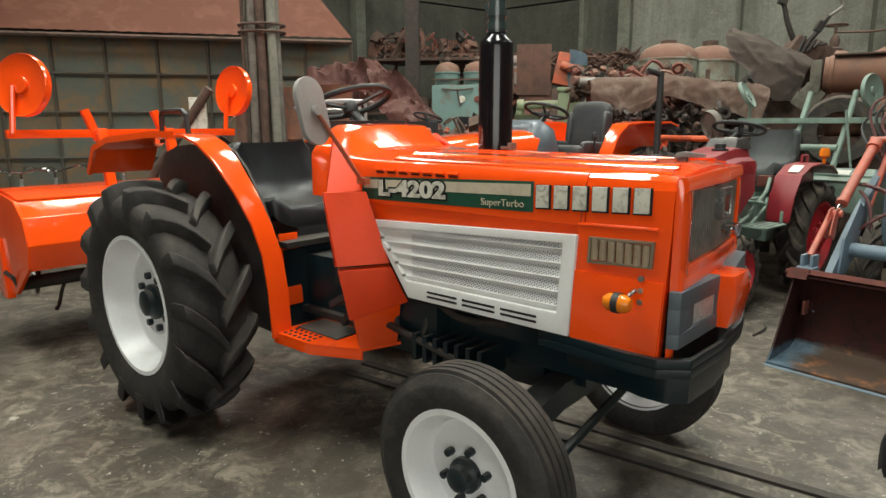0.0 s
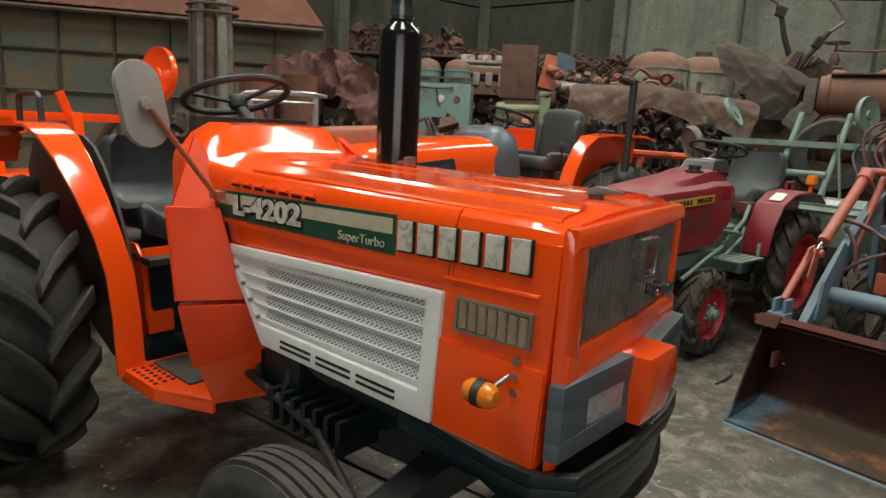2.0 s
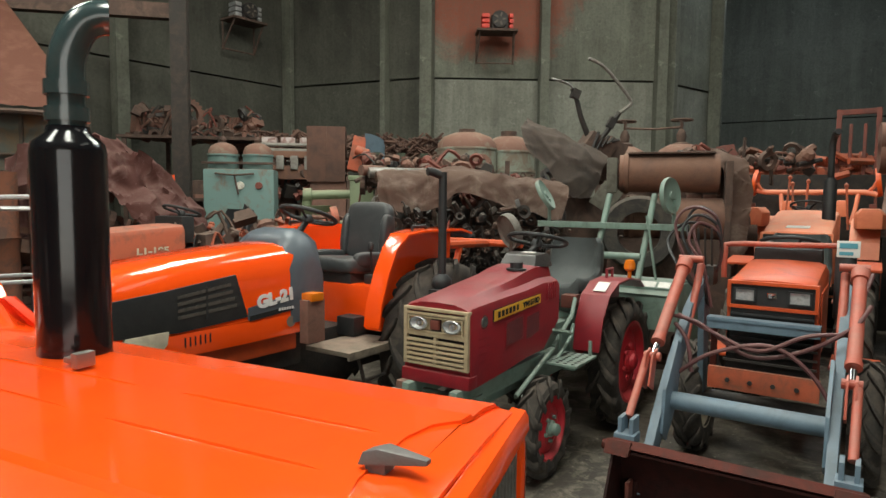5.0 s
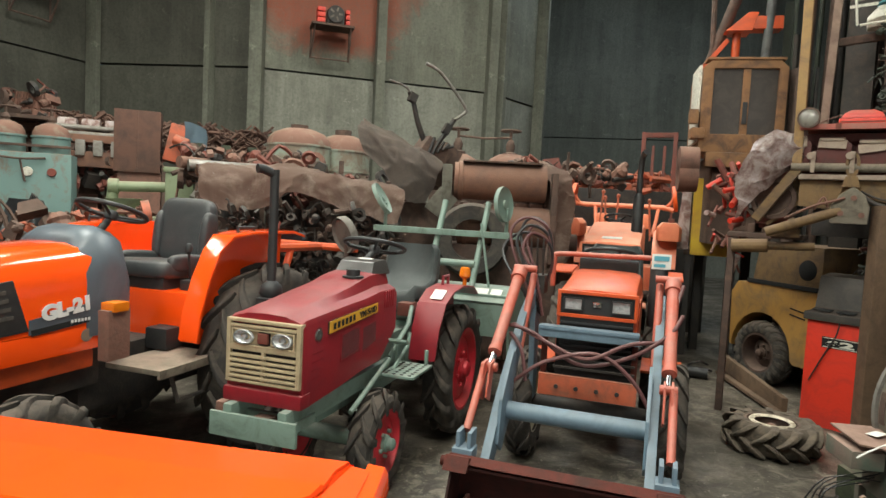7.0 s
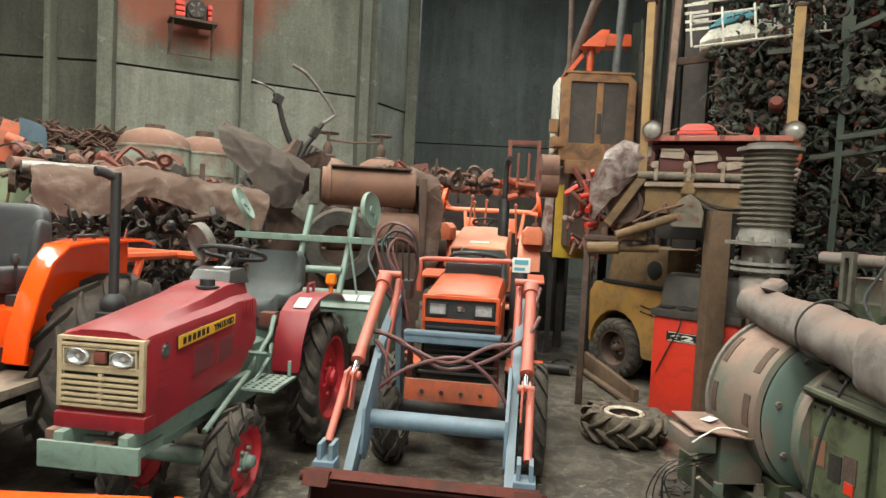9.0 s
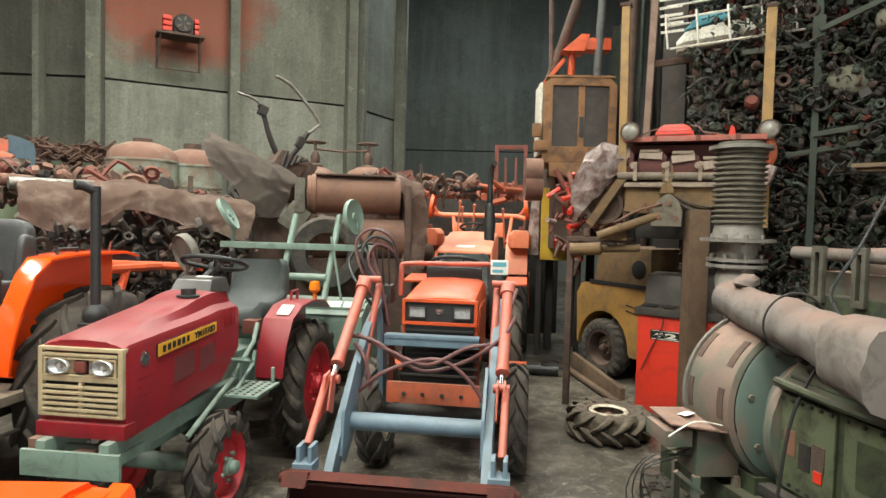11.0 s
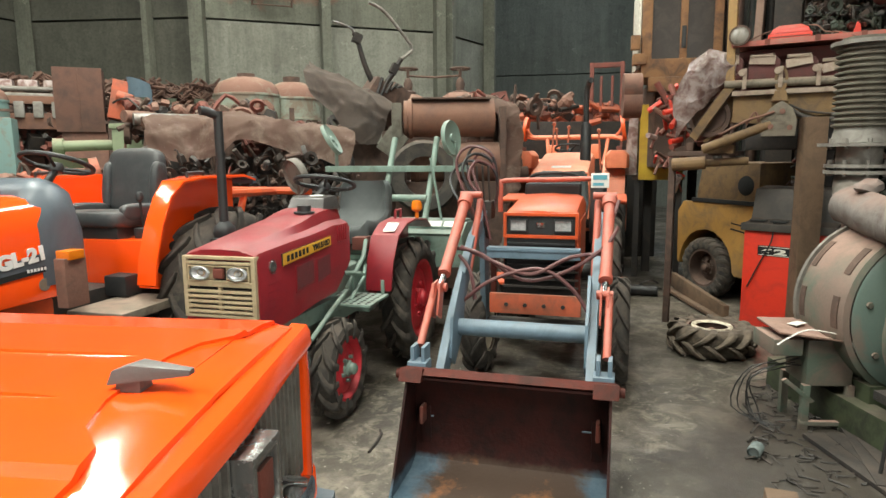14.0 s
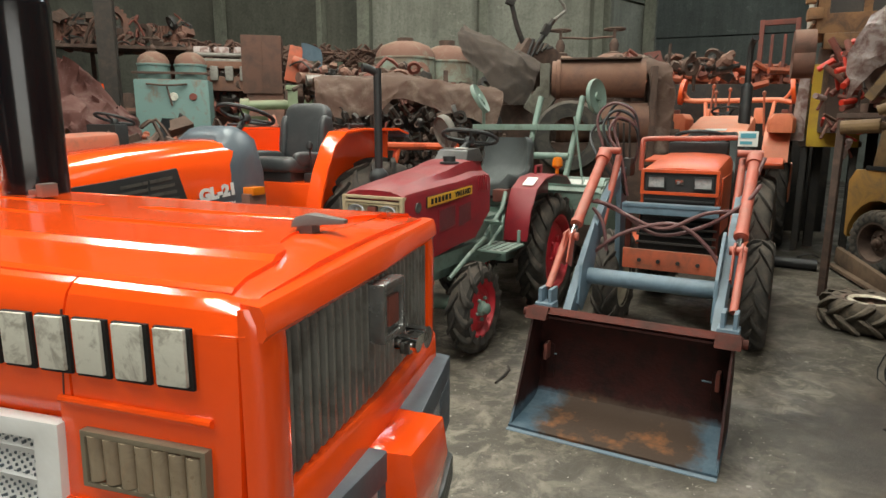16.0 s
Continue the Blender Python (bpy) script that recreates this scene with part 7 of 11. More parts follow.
def bucket_material():
    """Red-oxide steel whose floor is scraped to blue-grey and stained with rust."""
    m, nt, bsdf = nodes_of("bucket_steel")
    co = nt.nodes.new("ShaderNodeTexCoord").outputs["Object"]
    sep = nt.nodes.new("ShaderNodeSeparateXYZ")
    nt.links.new(co, sep.inputs[0])
    n1 = noise_node(nt, co, 5.0, 6.0, 0.65, 0.4)
    wob = math_node(nt, "MULTIPLY_ADD", n1, 0.14)
    nt.links.new(sep.outputs[2], wob.node.inputs[2])
    low = ramp_node(nt, wob, 0.16, 0.13)
    red = mix_node(nt, ramp_node(nt, noise_node(nt, co, 9.0, 6.0, 0.7), 0.4, 0.65), (0.034, 0.0080, 0.0064), (0.014, 0.0062, 0.0055))
    scr = mix_node(nt, ramp_node(nt, noise_node(nt, co, 14.0, 6.0, 0.7), 0.35, 0.7), (0.048, 0.080, 0.108), (0.088, 0.122, 0.150))
    ctr = nt.nodes.new("ShaderNodeVectorMath")
    ctr.operation = "DISTANCE"
    ctr.inputs[1].default_value = (1.28, 0.0, 0.0)
    nt.links.new(co, ctr.inputs[0])
    d = math_node(nt, "MULTIPLY_ADD", n1, 0.35)
    nt.links.new(ctr.outputs["Value"], d.node.inputs[2])
    rust = mix_node(nt, ramp_node(nt, noise_node(nt, co, 4.0, 6.0, 0.65), 0.52, 0.70), (0.055, 0.036, 0.026), (0.26, 0.105, 0.04))
    floor_c = mix_node(nt, ramp_node(nt, d, 0.60, 0.52), scr, rust)
    nt.links.new(mix_node(nt, low, red, floor_c), bsdf.inputs["Base Color"])
    bsdf.inputs["Roughness"].default_value = 0.6
    bsdf.inputs["Specular IOR Level"].default_value = 0.2
    b = nt.nodes.new("ShaderNodeBump")
    b.inputs["Strength"].default_value, b.inputs["Distance"].default_value = 0.3, 0.01
    nt.links.new(noise_node(nt, co, 40.0, 5.0, 0.6), b.inputs["Height"])
    nt.links.new(b.outputs[0], bsdf.inputs["Normal"])
    return m


M["bucket"] = bucket_material()
gl_tractor()
red_tractor()
green_tiller()
loader_tractor()


def far_tractor():
    o = dict(w=0.30, len=1.10, z0=0.90, z1=1.43, mat="orange_faded", R=0.66, r=0.36, ra=-1.85, fa=-0.35, ty=0.56, sw=0.20, rise=0.12, high=True)
    T = plain_tractor(pose(5.434, 7.178, 0, 0, 0, 224), "dusty faded orange tractor parked behind the loader tractor", o)
    bm = B()
    add_lathe(bm, [(0, 1.40), (0.06, 1.40), (0.06, 1.88), (0.03, 1.92), (0, 1.92)], Matrix.Translation((-0.62, 0.22, 0)), 16)
    e = part("exhaust_silencer", bm, "black_matt", T)
    bm = B()
    add_tube(bm, [(-0.62, 0.22, 1.92), (-0.62, 0.22, 2.22), (-0.57, 0.24, 2.33), (-0.50, 0.27, 2.36)], 0.032, 10, 4)
    part("exhaust_pipe", bm, "hose_black", e)
    boxes("paper_label", "paper", T, [((-0.14, 0.0, 1.436), (0.14, 0.20, 0.004), (0, 7, 0))], bevel=0)
    # round bar with its disc wheels, carried on two bent arms
    bm = B()
    add_tube(bm, [(-2.48, -0.71, 1.83), (-2.5, -0.58, 1.80), (-2.5, -0.05, 1.80), (-2.5, 0.48, 1.80), (-2.48, 0.62, 1.76)], 0.034, 12, 2)
    bar = part("depth_bar", bm, "orange_faded", T)
    for s in (-1, 1):
        bm = B()
        m = Matrix.Translation((-2.45, s * 0.67 - 0.05, 1.92)) @ Matrix.Rotation(radians(90 + s * 8), 4, "X")
        add_lathe(bm, [(0, 0.03), (0.05, 0.03), (0.06, 0.012), (0.15, 0.012), (0.17, 0.025), (0.175, 0), (0.17, -0.025), (0.15, -0.012), (0, -0.012)], m, 24)
        part("depth_wheel", bm, "orange_mid", bar)
        bm = B()
        add_tube(bm, [(-2.5, s * 0.56 - 0.05, 1.80), (-2.47, s * 0.62 - 0.05, 1.86), (-2.45, s * 0.65 - 0.05, 1.92)], 0.022, 8)
        part("wheel_stay", bm, "orange_faded", bar)
        bm = B()
        add_tube(bm, [(-2.5, s * 0.42, 1.80), (-2.44, s * 0.40, 1.62), (-2.30, s * 0.36, 1.42)], 0.026, 8, 3)
        part("lift_arm", bm, "orange_faded", T)
        bm = B()
        add_loft(bm, [[(x, s * 0.56 + y * q, z) for y, z in ((-0.14, 1.40), (0.14, 1.40), (0.14, 1.55), (0.09, 1.61), (-0.09, 1.61), (-0.14, 1.55))] for x, q in ((-1.12, 0.78), (-1.20, 1.0), (-1.55, 1.0), (-1.66, 0.8))])
        part("fender_box", bm, "orange_faded", T, bevel=0.012)
        boxes("tail_lamp", "rust_red", T, [((-1.30, s * 0.58, 1.635), (0.05, 0.07, 0.05))], bevel=0.01)
    boxes("tiller_body", "orange_faded", T, [((-2.55, 0, 0.75), (0.55, 1.40, 0.5))], bevel=0.05)
    # gearbox, levers and pipes between seat and bar
    boxes("gear_case", "orange_faded", T, [((-2.38, 0.0, 1.35), (0.26, 0.30, 0.42)), ((-2.30, -0.30, 1.62), (0.14, 0.16, 0.14)), ((-2.34, 0.26, 1.60), (0.12, 0.12, 0.20))], bevel=0.03)
    for y, z, lean in ((-0.34, 1.98, 0.04), (-0.24, 1.90, -0.03), (-0.12, 1.93, 0.02), (0.34, 1.88, -0.04)):
        bm = B()
        add_cyl(bm, (-2.22, y, 1.35), (-2.26, y + lean, z), 0.013, n=8)
        add_lathe(bm, [(0, -0.03), (0.024, -0.02), (0.026, 0.01), (0, 0.035)], Matrix.Translation((-2.26, y + lean, z)), 10)
        part("control_rod", bm, "orange_worn", T)


def old_tractor():
    o = dict(w=0.27, len=0.95, z0=0.86, z1=1.36, mat="orange_worn", R=0.52, r=0.34, ra=-1.45, fa=-0.2, ty=0.58, sw=0.16)
    T = plain_tractor(pose(-1.10, 8.10, 0, 0, 0, 224), "dusty old orange tractor behind the row", o)
    mt = Matrix(((-1, 0, 0, -0.46), (0, 0, 1, 0.279), (0, 1, 0, 1.13), (0, 0, 0, 1)))
    text_part("type_lettering", "L1-195", 0.085, mt, "offwhite", T, 0.001, 0.003, 0.32)
    boxes("front_screen", "rust_dark", T, [((0.02, 0, 1.1), (0.05, 0.5, 0.36))], bevel=0.01)


far_tractor()
old_tractor()


# ---- scrap and machines along the back ----
def jumble(name, label, m, n, seed, mats, place, size=0.11):
    """A heap of small machine parts: rods, castings, rings and bent pipes, one object for each material. place(r) gives a point."""
    r = random.Random(seed)
    bms = [B() for _ in mats]
    for k in range(n):
        bm = bms[min(int(r.random() * len(mats)), len(mats) - 1)]
        p = Vector(place(r))
        q = size * r.uniform(0.35, 1.5)
        d = Vector((r.uniform(-1, 1), r.uniform(-0.7, 0.7), r.uniform(-0.7, 0.7))) * q
        kind = r.random()
        if kind < 0.26:
            add_cyl(bm, p - d * 0.8, p + d * 0.8, q * r.uniform(0.08, 0.22), n=6)
        elif kind < 0.52:
            add_box(bm, p, (q * r.uniform(0.4, 1.2), q * r.uniform(0.3, 0.9), q * r.uniform(0.15, 0.8)), (r.uniform(-35, 35), r.uniform(-35, 35), r.uniform(0, 180)), r.uniform(0.6, 1.0))
        elif kind < 0.70:
            R = q * r.uniform(0.4, 0.8)
            add_lathe(bm, [(R * 0.55, -R * 0.2), (R, -R * 0.25), (R, R * 0.25), (R * 0.55, R * 0.2)], pose(*p, r.uniform(40, 120), r.uniform(-40, 40), r.uniform(0, 180)), 12, close=True)
        elif kind < 0.86:
            add_tube(bm, [p - d, p + Vector((0, 0, q * 0.6)), p + d, p + d * 1.5 - Vector((0, 0, q * 0.5))], q * r.uniform(0.05, 0.12), 5, 2)
        else:
            R = q * 0.45
            add_lathe(bm, [(0, -R), (R * 0.8, -R), (R, -R * 0.6), (R * 0.75, R * 0.2), (R * 0.9, R * 0.5), (R * 0.5, R), (0, R)], pose(*p, r.uniform(-60, 60), r.uniform(-60, 60), 0), 9)
    for bm, mat in zip(bms, mats):
        solo(name, bm, mat, m, label, "parts", kind="stuff", angle=30)


def scrap_engine(m, size, seed, mat="rust", mat2="rust_dark", label="rusty old engine block with pipes and a flywheel", name="scrap_engine"):
    """A stationary engine of about the given length, depth and height, standing on its feet at m."""
    r = random.Random(seed)
    lx, ly, lz = size
    T = thing(name, m, label, "engine", "scrap engines along the wall")
    boxes("foot_rail", mat2, T, [((0, s * ly * 0.36, lz * 0.05), (lx * 0.95, ly * 0.14, lz * 0.10)) for s in (-1, 1)], bevel=0.01)
    bm = B()
    add_box(bm, (0, 0, lz * 0.36), (lx * 0.80, ly * 0.62, lz * 0.52), (0, 0, 0), 0.9)
    add_box(bm, (lx * 0.05, 0, lz * 0.15), (lx * 0.6, ly * 0.5, lz * 0.2))
    part("crankcase", bm, mat, T, bevel=0.02)
    n = r.choice((2, 3, 4))
    for i in range(n):
        x = (-0.32 + 0.64 * (i + 0.5) / n) * lx
        bm = B()
        add_box(bm, (x, 0, lz * 0.70), (lx * 0.55 / n, ly * 0.40, lz * 0.22))
        for k in range(3):
            add_box(bm, (x, 0, lz * (0.64 + 0.06 * k)), (lx * 0.62 / n, ly * 0.46, lz * 0.014))
        cyl = part("cylinder", bm, mat, T, bevel=0.006)
        bm = B()
        add_lathe(bm, [(0, lz * 0.92), (lx * 0.07, lz * 0.91), (lx * 0.09, lz * 0.88), (lx * 0.09, lz * 0.81), (0, lz * 0.80)], Matrix.Translation((x, 0, 0)), 12)
        part("head_cover", bm, mat2, cyl)
    side = r.choice((-1, 1))
    bm = B()
    y = -ly * 0.42
    add_tube(bm, [(-lx * 0.36, y, lz * 0.62), (lx * 0.36, y, lz * 0.62)], lz * 0.05, 10)
    for i in range(n):
        x = (-0.32 + 0.64 * (i + 0.5) / n) * lx
        add_tube(bm, [(x, y, lz * 0.62), (x, y * 0.6, lz * 0.70)], lz * 0.035, 8)
    part("manifold", bm, mat2, T)
    bm = B()
    R = min(lz * 0.28, ly * 0.42, 0.20)
    mm = pose(side * lx * 0.45, 0, lz * 0.40, 0, 90, 0)
    add_lathe(bm, [(0, 0.03), (R * 0.2, 0.03), (R * 0.25, 0.01), (R * 0.75, 0.01), (R * 0.8, 0.04), (R, 0.04), (R, -0.04), (R * 0.8, -0.04), (R * 0.75, -0.01), (0, -0.01)], mm, 24)
    part("flywheel", bm, mat2, T)
    for k in range(4):
        bm = B()
        x0, x1 = r.uniform(-0.4, 0.4) * lx, r.uniform(-0.4, 0.4) * lx
        yy = -ly * r.uniform(0.30, 0.46)
        add_tube(bm, [(x0, yy, lz * r.uniform(0.2, 0.5)), ((x0 + x1) / 2, yy - 0.04, lz * r.uniform(0.3, 0.7)), (x1, yy, lz * r.uniform(0.4, 0.85))], 0.012 + 0.01 * r.random(), 7, 4)
        part("pipe", bm, r.choice((mat, mat2, "grease")), T)
    boxes("side_cover", mat2, T, [((r.uniform(-0.2, 0.2) * lx, -ly * 0.33, lz * 0.36), (lx * 0.3, 0.04, lz * 0.25))], bevel=0.01)
    return T


def drape(name, pts, cols, mat, m, label, category, seed, wob=0.05, drop=None, kx=14):
    """A sheet of cloth laid over a line of profiles. pts: rows of points; between them the cloth is smooth and wrinkled."""
    rows = [spline(r, kx) for r in pts]
    n = len(rows[0])
    grid = []
    for j in range(n):
        grid.append(spline([rw[j] for rw in rows], cols))
    bm = B()
    vs = []
    for j, line in enumerate(grid):
        vv = []
        for i, p in enumerate(line):
            q = Vector((p.x * 3.1 + seed, p.y * 3.1, p.z * 3.1))
            d = noise.noise_vector(q) * wob * 0.8 + noise.noise_vector(q * 2.7) * wob * 0.3
            f1 = 1 - abs(noise.noise(Vector((q.x * 1.3 + 0.8 * q.z, q.y * 0.9, q.z * 0.7 + 5))))
            f2 = 1 - abs(noise.noise(Vector((q.x * 0.9 - 1.5 * q.z, q.y * 2.0, q.z * 1.4 + 9))))
            d += Vector((-0.25, -0.7, 0.65)) * (f1 ** 7 * wob * 0.75 + f2 ** 9 * wob * 0.5 - wob * 0.3)
            vv.append(bm.verts.new(p + d))
        vs.append(vv)
    for a, b in zip(vs, vs[1:]):
        ring_faces(bm, a, b, False)
    g = bmesh.ops.solidify(bm, geom=bm.faces[:], thickness=0.008)
    ob = solo(name, bm, mat, m, label, category, angle=55)
    return ob


def gas_tank(parent, c, r, h, mat, name="tank", dome=0.45):
    bm = B()
    add_lathe(bm, [(0, 0), (r * 0.9, 0), (r, 0.04), (r, h), (0, h)], Matrix.Translation(c), 28)
    for z in (h * 0.35, h * 0.98):
        add_lathe(bm, [(r, z - 0.015), (r + 0.012, z - 0.012), (r + 0.012, z + 0.012), (r, z + 0.015)], Matrix.Translation(c), 28)
    t = part(name, bm, mat, parent)
    bm = B()
    add_lathe(bm, [(0, h + 0.002), (r, h + 0.002), (r * 0.96, h + r * dome * 0.35), (r * 0.8, h + r * dome * 0.7), (r * 0.45, h + r * dome * 0.95), (r * 0.15, h + r * dome), (0, h + r * dome)], Matrix.Translation(c), 28)
    part("dome", bm, "rust_dome", t, "rusted dome")
    return t


def hand_valve(parent, c, h, r, mat="rust_dark"):
    """A valve with a spoked hand wheel above c."""
    bm = B()
    x, y, z = c
    add_lathe(bm, [(0, 0), (r * 0.8, 0), (r * 0.8, 0.03), (r * 0.4, 0.05), (r * 0.5, h * 0.4), (r * 0.3, h * 0.6), (r * 0.16, h * 0.65), (r * 0.16, h), (0, h)], Matrix.Translation(c), 12)
    v = part("valve", bm, mat, parent)
    bm = B()
    add_tube(bm, [(x + r * math.cos(t), y + r * math.sin(t), z + h) for t in [2 * math.pi * i / 16 for i in range(16)]], r * 0.11, 6, close=True)
    for i in range(4):
        t = math.pi / 2 * i
        add_cyl(bm, (x, y, z + h), (x + r * math.cos(t), y + r * math.sin(t), z + h), r * 0.08, n=5)
    part("hand_wheel", bm, mat, v)
    return v


# mint green compressor cabinet with two bottles
def compressor():
    T = thing("compressor_cabinet", pose(0.05, 11.2, 0, 0, 0, -4), "mint green cabinet with two rust-topped bottles", "compressor")
    boxes("cabinet", "green_cab", T, [((0, 0, 1.02), (0.92, 0.5, 2.04))], bevel=0.03)
    for x in (-0.24, 0.22):
        t = gas_tank(T, (x, -0.02, 1.90), 0.20, 0.34, "green_cab", "bottle", 0.8)
        hand_valve(t, (x, -0.02, 2.36), 0.20, 0.10)
    boxes("strap", "rust_dark", T, [((0, -0.235, 2.12), (0.95, 0.03, 0.03))], bevel=0.004)
    bm = B()
    add_lathe(bm, [(0, 0.02), (0.05, 0.02), (0.055, 0.0), (0, 0)], pose(0.02, -0.25, 1.82, 90, 0, 0), 16)
    part("gauge", bm, "letter", T)
    bm = B()
    add_lathe(bm, [(0, 0.02), (0.045, 0.02), (0.05, 0.0), (0, 0)], pose(0.26, -0.25, 1.82, 90, 0, 0), 16)
    part("red_button", bm, "rust_red", T)
    bm = B()
    add_tube(bm, [(-0.3, -0.27, 1.98), (-0.05, -0.30, 1.96), (0.2, -0.27, 1.98)], 0.014, 6, 3)
    add_tube(bm, [(-0.05, -0.28, 1.95), (0.0, -0.28, 1.70)], 0.012, 6)
    part("pipe", bm, "rust_dark", T)


compressor()

# things stacked between the compressor and the wall
scrap_engine(pose(-0.75, 12.6, 0, 0, 0, 38), (1.5, 0.8, 2.1), 11)
scrap_engine(pose(0.95, 12.1, 0, 0, 0, -8), (1.5, 0.9, 1.95), 12)


def engine_pink():
    T = thing("old_engine", pose(0.66, 11.75, 1.93, 0, 0, -4), "dusty pink-grey engine head with a row of ports", "engine")
    boxes("head_block", "rust_orange", T, [((0, 0, 0.10), (0.80, 0.4, 0.20)), ((0, 0, 0.36), (0.84, 0.36, 0.10))], bevel=0.02)
    for i in range(4):
        boxes("port", "alu", T, [((-0.30 + 0.2 * i, -0.18, 0.24), (0.11, 0.12, 0.20))], bevel=0.02)
    bm = B()
    for z in (0.42, 0.50):
        add_cyl(bm, (-0.44, -0.1, z), (0.44, -0.1, z), 0.032, n=10)
    part("rail", bm, "alu", T)
    for i in range(3):
        boxes("cover", "clearwrap", T, [((-0.27 + 0.27 * i, 0.04, 0.56), (0.22, 0.24, 0.12))], bevel=0.04)


engine_pink()
bm = B()
add_box(bm, (0, 0, 0.95), (0.52, 0.45, 1.9))
solo("steel_cupboard", bm, "rust", pose(1.25, 11.72, 0, 0, 0, -6), "tall rust-brown steel cupboard under a box", "cupboard", bevel=0.015)
bm = B()
add_box(bm, (0, 0, 0.40), (0.55, 0.48, 0.80))
add_box(bm, (0, -0.245, 0.40), (0.02, 0.01, 0.78))
solo("steel_box", bm, "rust_brown", pose(1.22, 11.70, 1.90, 0, 0, -6), "rust-brown steel box standing on the cupboard", "box", bevel=0.012)


def wrapped_engine():
    T = thing("wrapped_engine", pose(1.78, 11.6, 0, 0, 0, -12), "orange engine half under blue-grey sheeting", "engine")
    boxes("stand", "rust_dark", T, [((0, 0, 1.0), (0.5, 0.42, 2.0))], bevel=0.02)
    bm = B()
    add_box(bm, (-0.05, -0.05, 2.30), (0.34, 0.36, 0.5), (0, 12, 8))
    add_cyl(bm, (-0.1, -0.28, 2.36), (0.08, -0.30, 2.30), 0.07, n=12)
    part("engine_body", bm, "orange_worn", T, bevel=0.02)
    bm = B()
    vs = [[bm.verts.new((0.02 + 0.055 * i + 0.02 * math.sin(j * 1.3), -0.27 - 0.02 * math.sin(i * 1.7 + j), 2.60 - 0.11 * j - 0.012 * i * i * 0.3)) for i in range(6)] for j in range(7)]
    for a, b in zip(vs, vs[1:]):
        ring_faces(bm, a, b, False)
    bmesh.ops.solidify(bm, geom=bm.faces[:], thickness=0.01)
    part("sheet", bm, "blue", T, "hanging blue-grey plastic sheet", angle=70)


wrapped_engine()

# a long heap of rusty bars and chain in front of the wall
rr = random.Random(5)
bm = B()
for i in range(1100):
    x, z = rr.uniform(-0.2, 3.1), 2.22 + 0.46 * rr.random()
    y = 12.75 + rr.uniform(-0.25, 0.25)
    a, b = rr.uniform(-0.45, 0.45), rr.uniform(-0.5, 0.5)
    L = rr.uniform(0.06, 0.26)
    add_cyl(bm, (x - L / 2, y - a * L, z - b * L), (x + L / 2, y + a * L, z + b * L), rr.uniform(0.010, 0.030), n=5)
solo("bar_heap", bm, "rust_brown", Matrix(), "long heap of rusty bars and chains", "scrap", kind="stuff")
SR = thing("steel_rack", pose(0, 0, 0), "dark rusty steel rack under the heap", "rack")
for x in (-0.15, 1.4, 3.0):
    for y in (12.5, 13.0):
        boxes("upright", "rust_dark", SR, [((x, y, 1.1), (0.08, 0.08, 2.2))], bevel=0.005)
for z in (2.22, 1.2):
    boxes("shelf", "rust_dark", SR, [((1.42, 12.75, z), (3.3, 0.62, 0.06))], bevel=0.005)


def sprocket(c, r, tilt, label="rusty toothed drive ring"):
    bm = B()
    n = 22
    prof = [(r * 0.62, -0.05), (r * 0.9, -0.05), (r * 0.9, 0.05), (r * 0.62, 0.05)]
    add_lathe(bm, prof, None, 36, close=True)
    for i in range(n):
        t = 2 * math.pi * i / n
        add_box(bm, (r * 0.94 * math.cos(t), r * 0.94 * math.sin(t), 0), (r * 0.12, r * 0.12, 0.09), (0, 0, math.degrees(t)))
    solo("drive_ring", bm, "rust", pose(*c, *tilt), label, "ring", "rings on the shelf")


sprocket((-0.95, 12.95, 2.98), 0.26, (90, 0, 30))
for k in range(3):
    sprocket((-0.05, 12.55, 2.62 + 0.10 * k), 0.30 - 0.04 * k, (0, 6, 20 * k))
PS = thing("parts_shelf", pose(0, 0, 0), "dark rusty parts shelf in the corner", "shelf")
for x, y in ((-1.70, 12.2), (-1.25, 12.95), (0.15, 12.35), (-0.35, 12.12)):
    boxes("upright", "rust_dark", PS, [((x, y, 1.27), (0.06, 0.06, 2.54))], bevel=0.004)
for z in (2.52, 1.6):
    bm = B()
    add_prism(bm, [(-1.8, 12.15), (0.2, 12.05), (0.35, 12.75), (-1.2, 13.1)], z, z + 0.045, "z")
    part("shelf_board", bm, "rust_dark", PS, bevel=0.004)
for i in range(5):
    bm = B()
    add_lathe(bm, [(0.05, -0.03), (0.14, -0.03), (0.14, 0.03), (0.05, 0.03)], None, 18, close=True)
    solo("pulley", bm, "rust" if i % 2 else "rust_red", pose(-1.45 + 0.12 * i, 12.45 + 0.05 * i, 2.64 + 0.05 * (i % 2), 80, 10 * i, 20), "small rusty pulley lying on the shelf", "pulley", "pulleys on the shelf")
scrap_engine(pose(-1.45, 12.6, 2.58, 0, 0, 35), (0.6, 0.4, 0.5), 31, name="gear_unit", label="small rusty gear unit on the shelf")

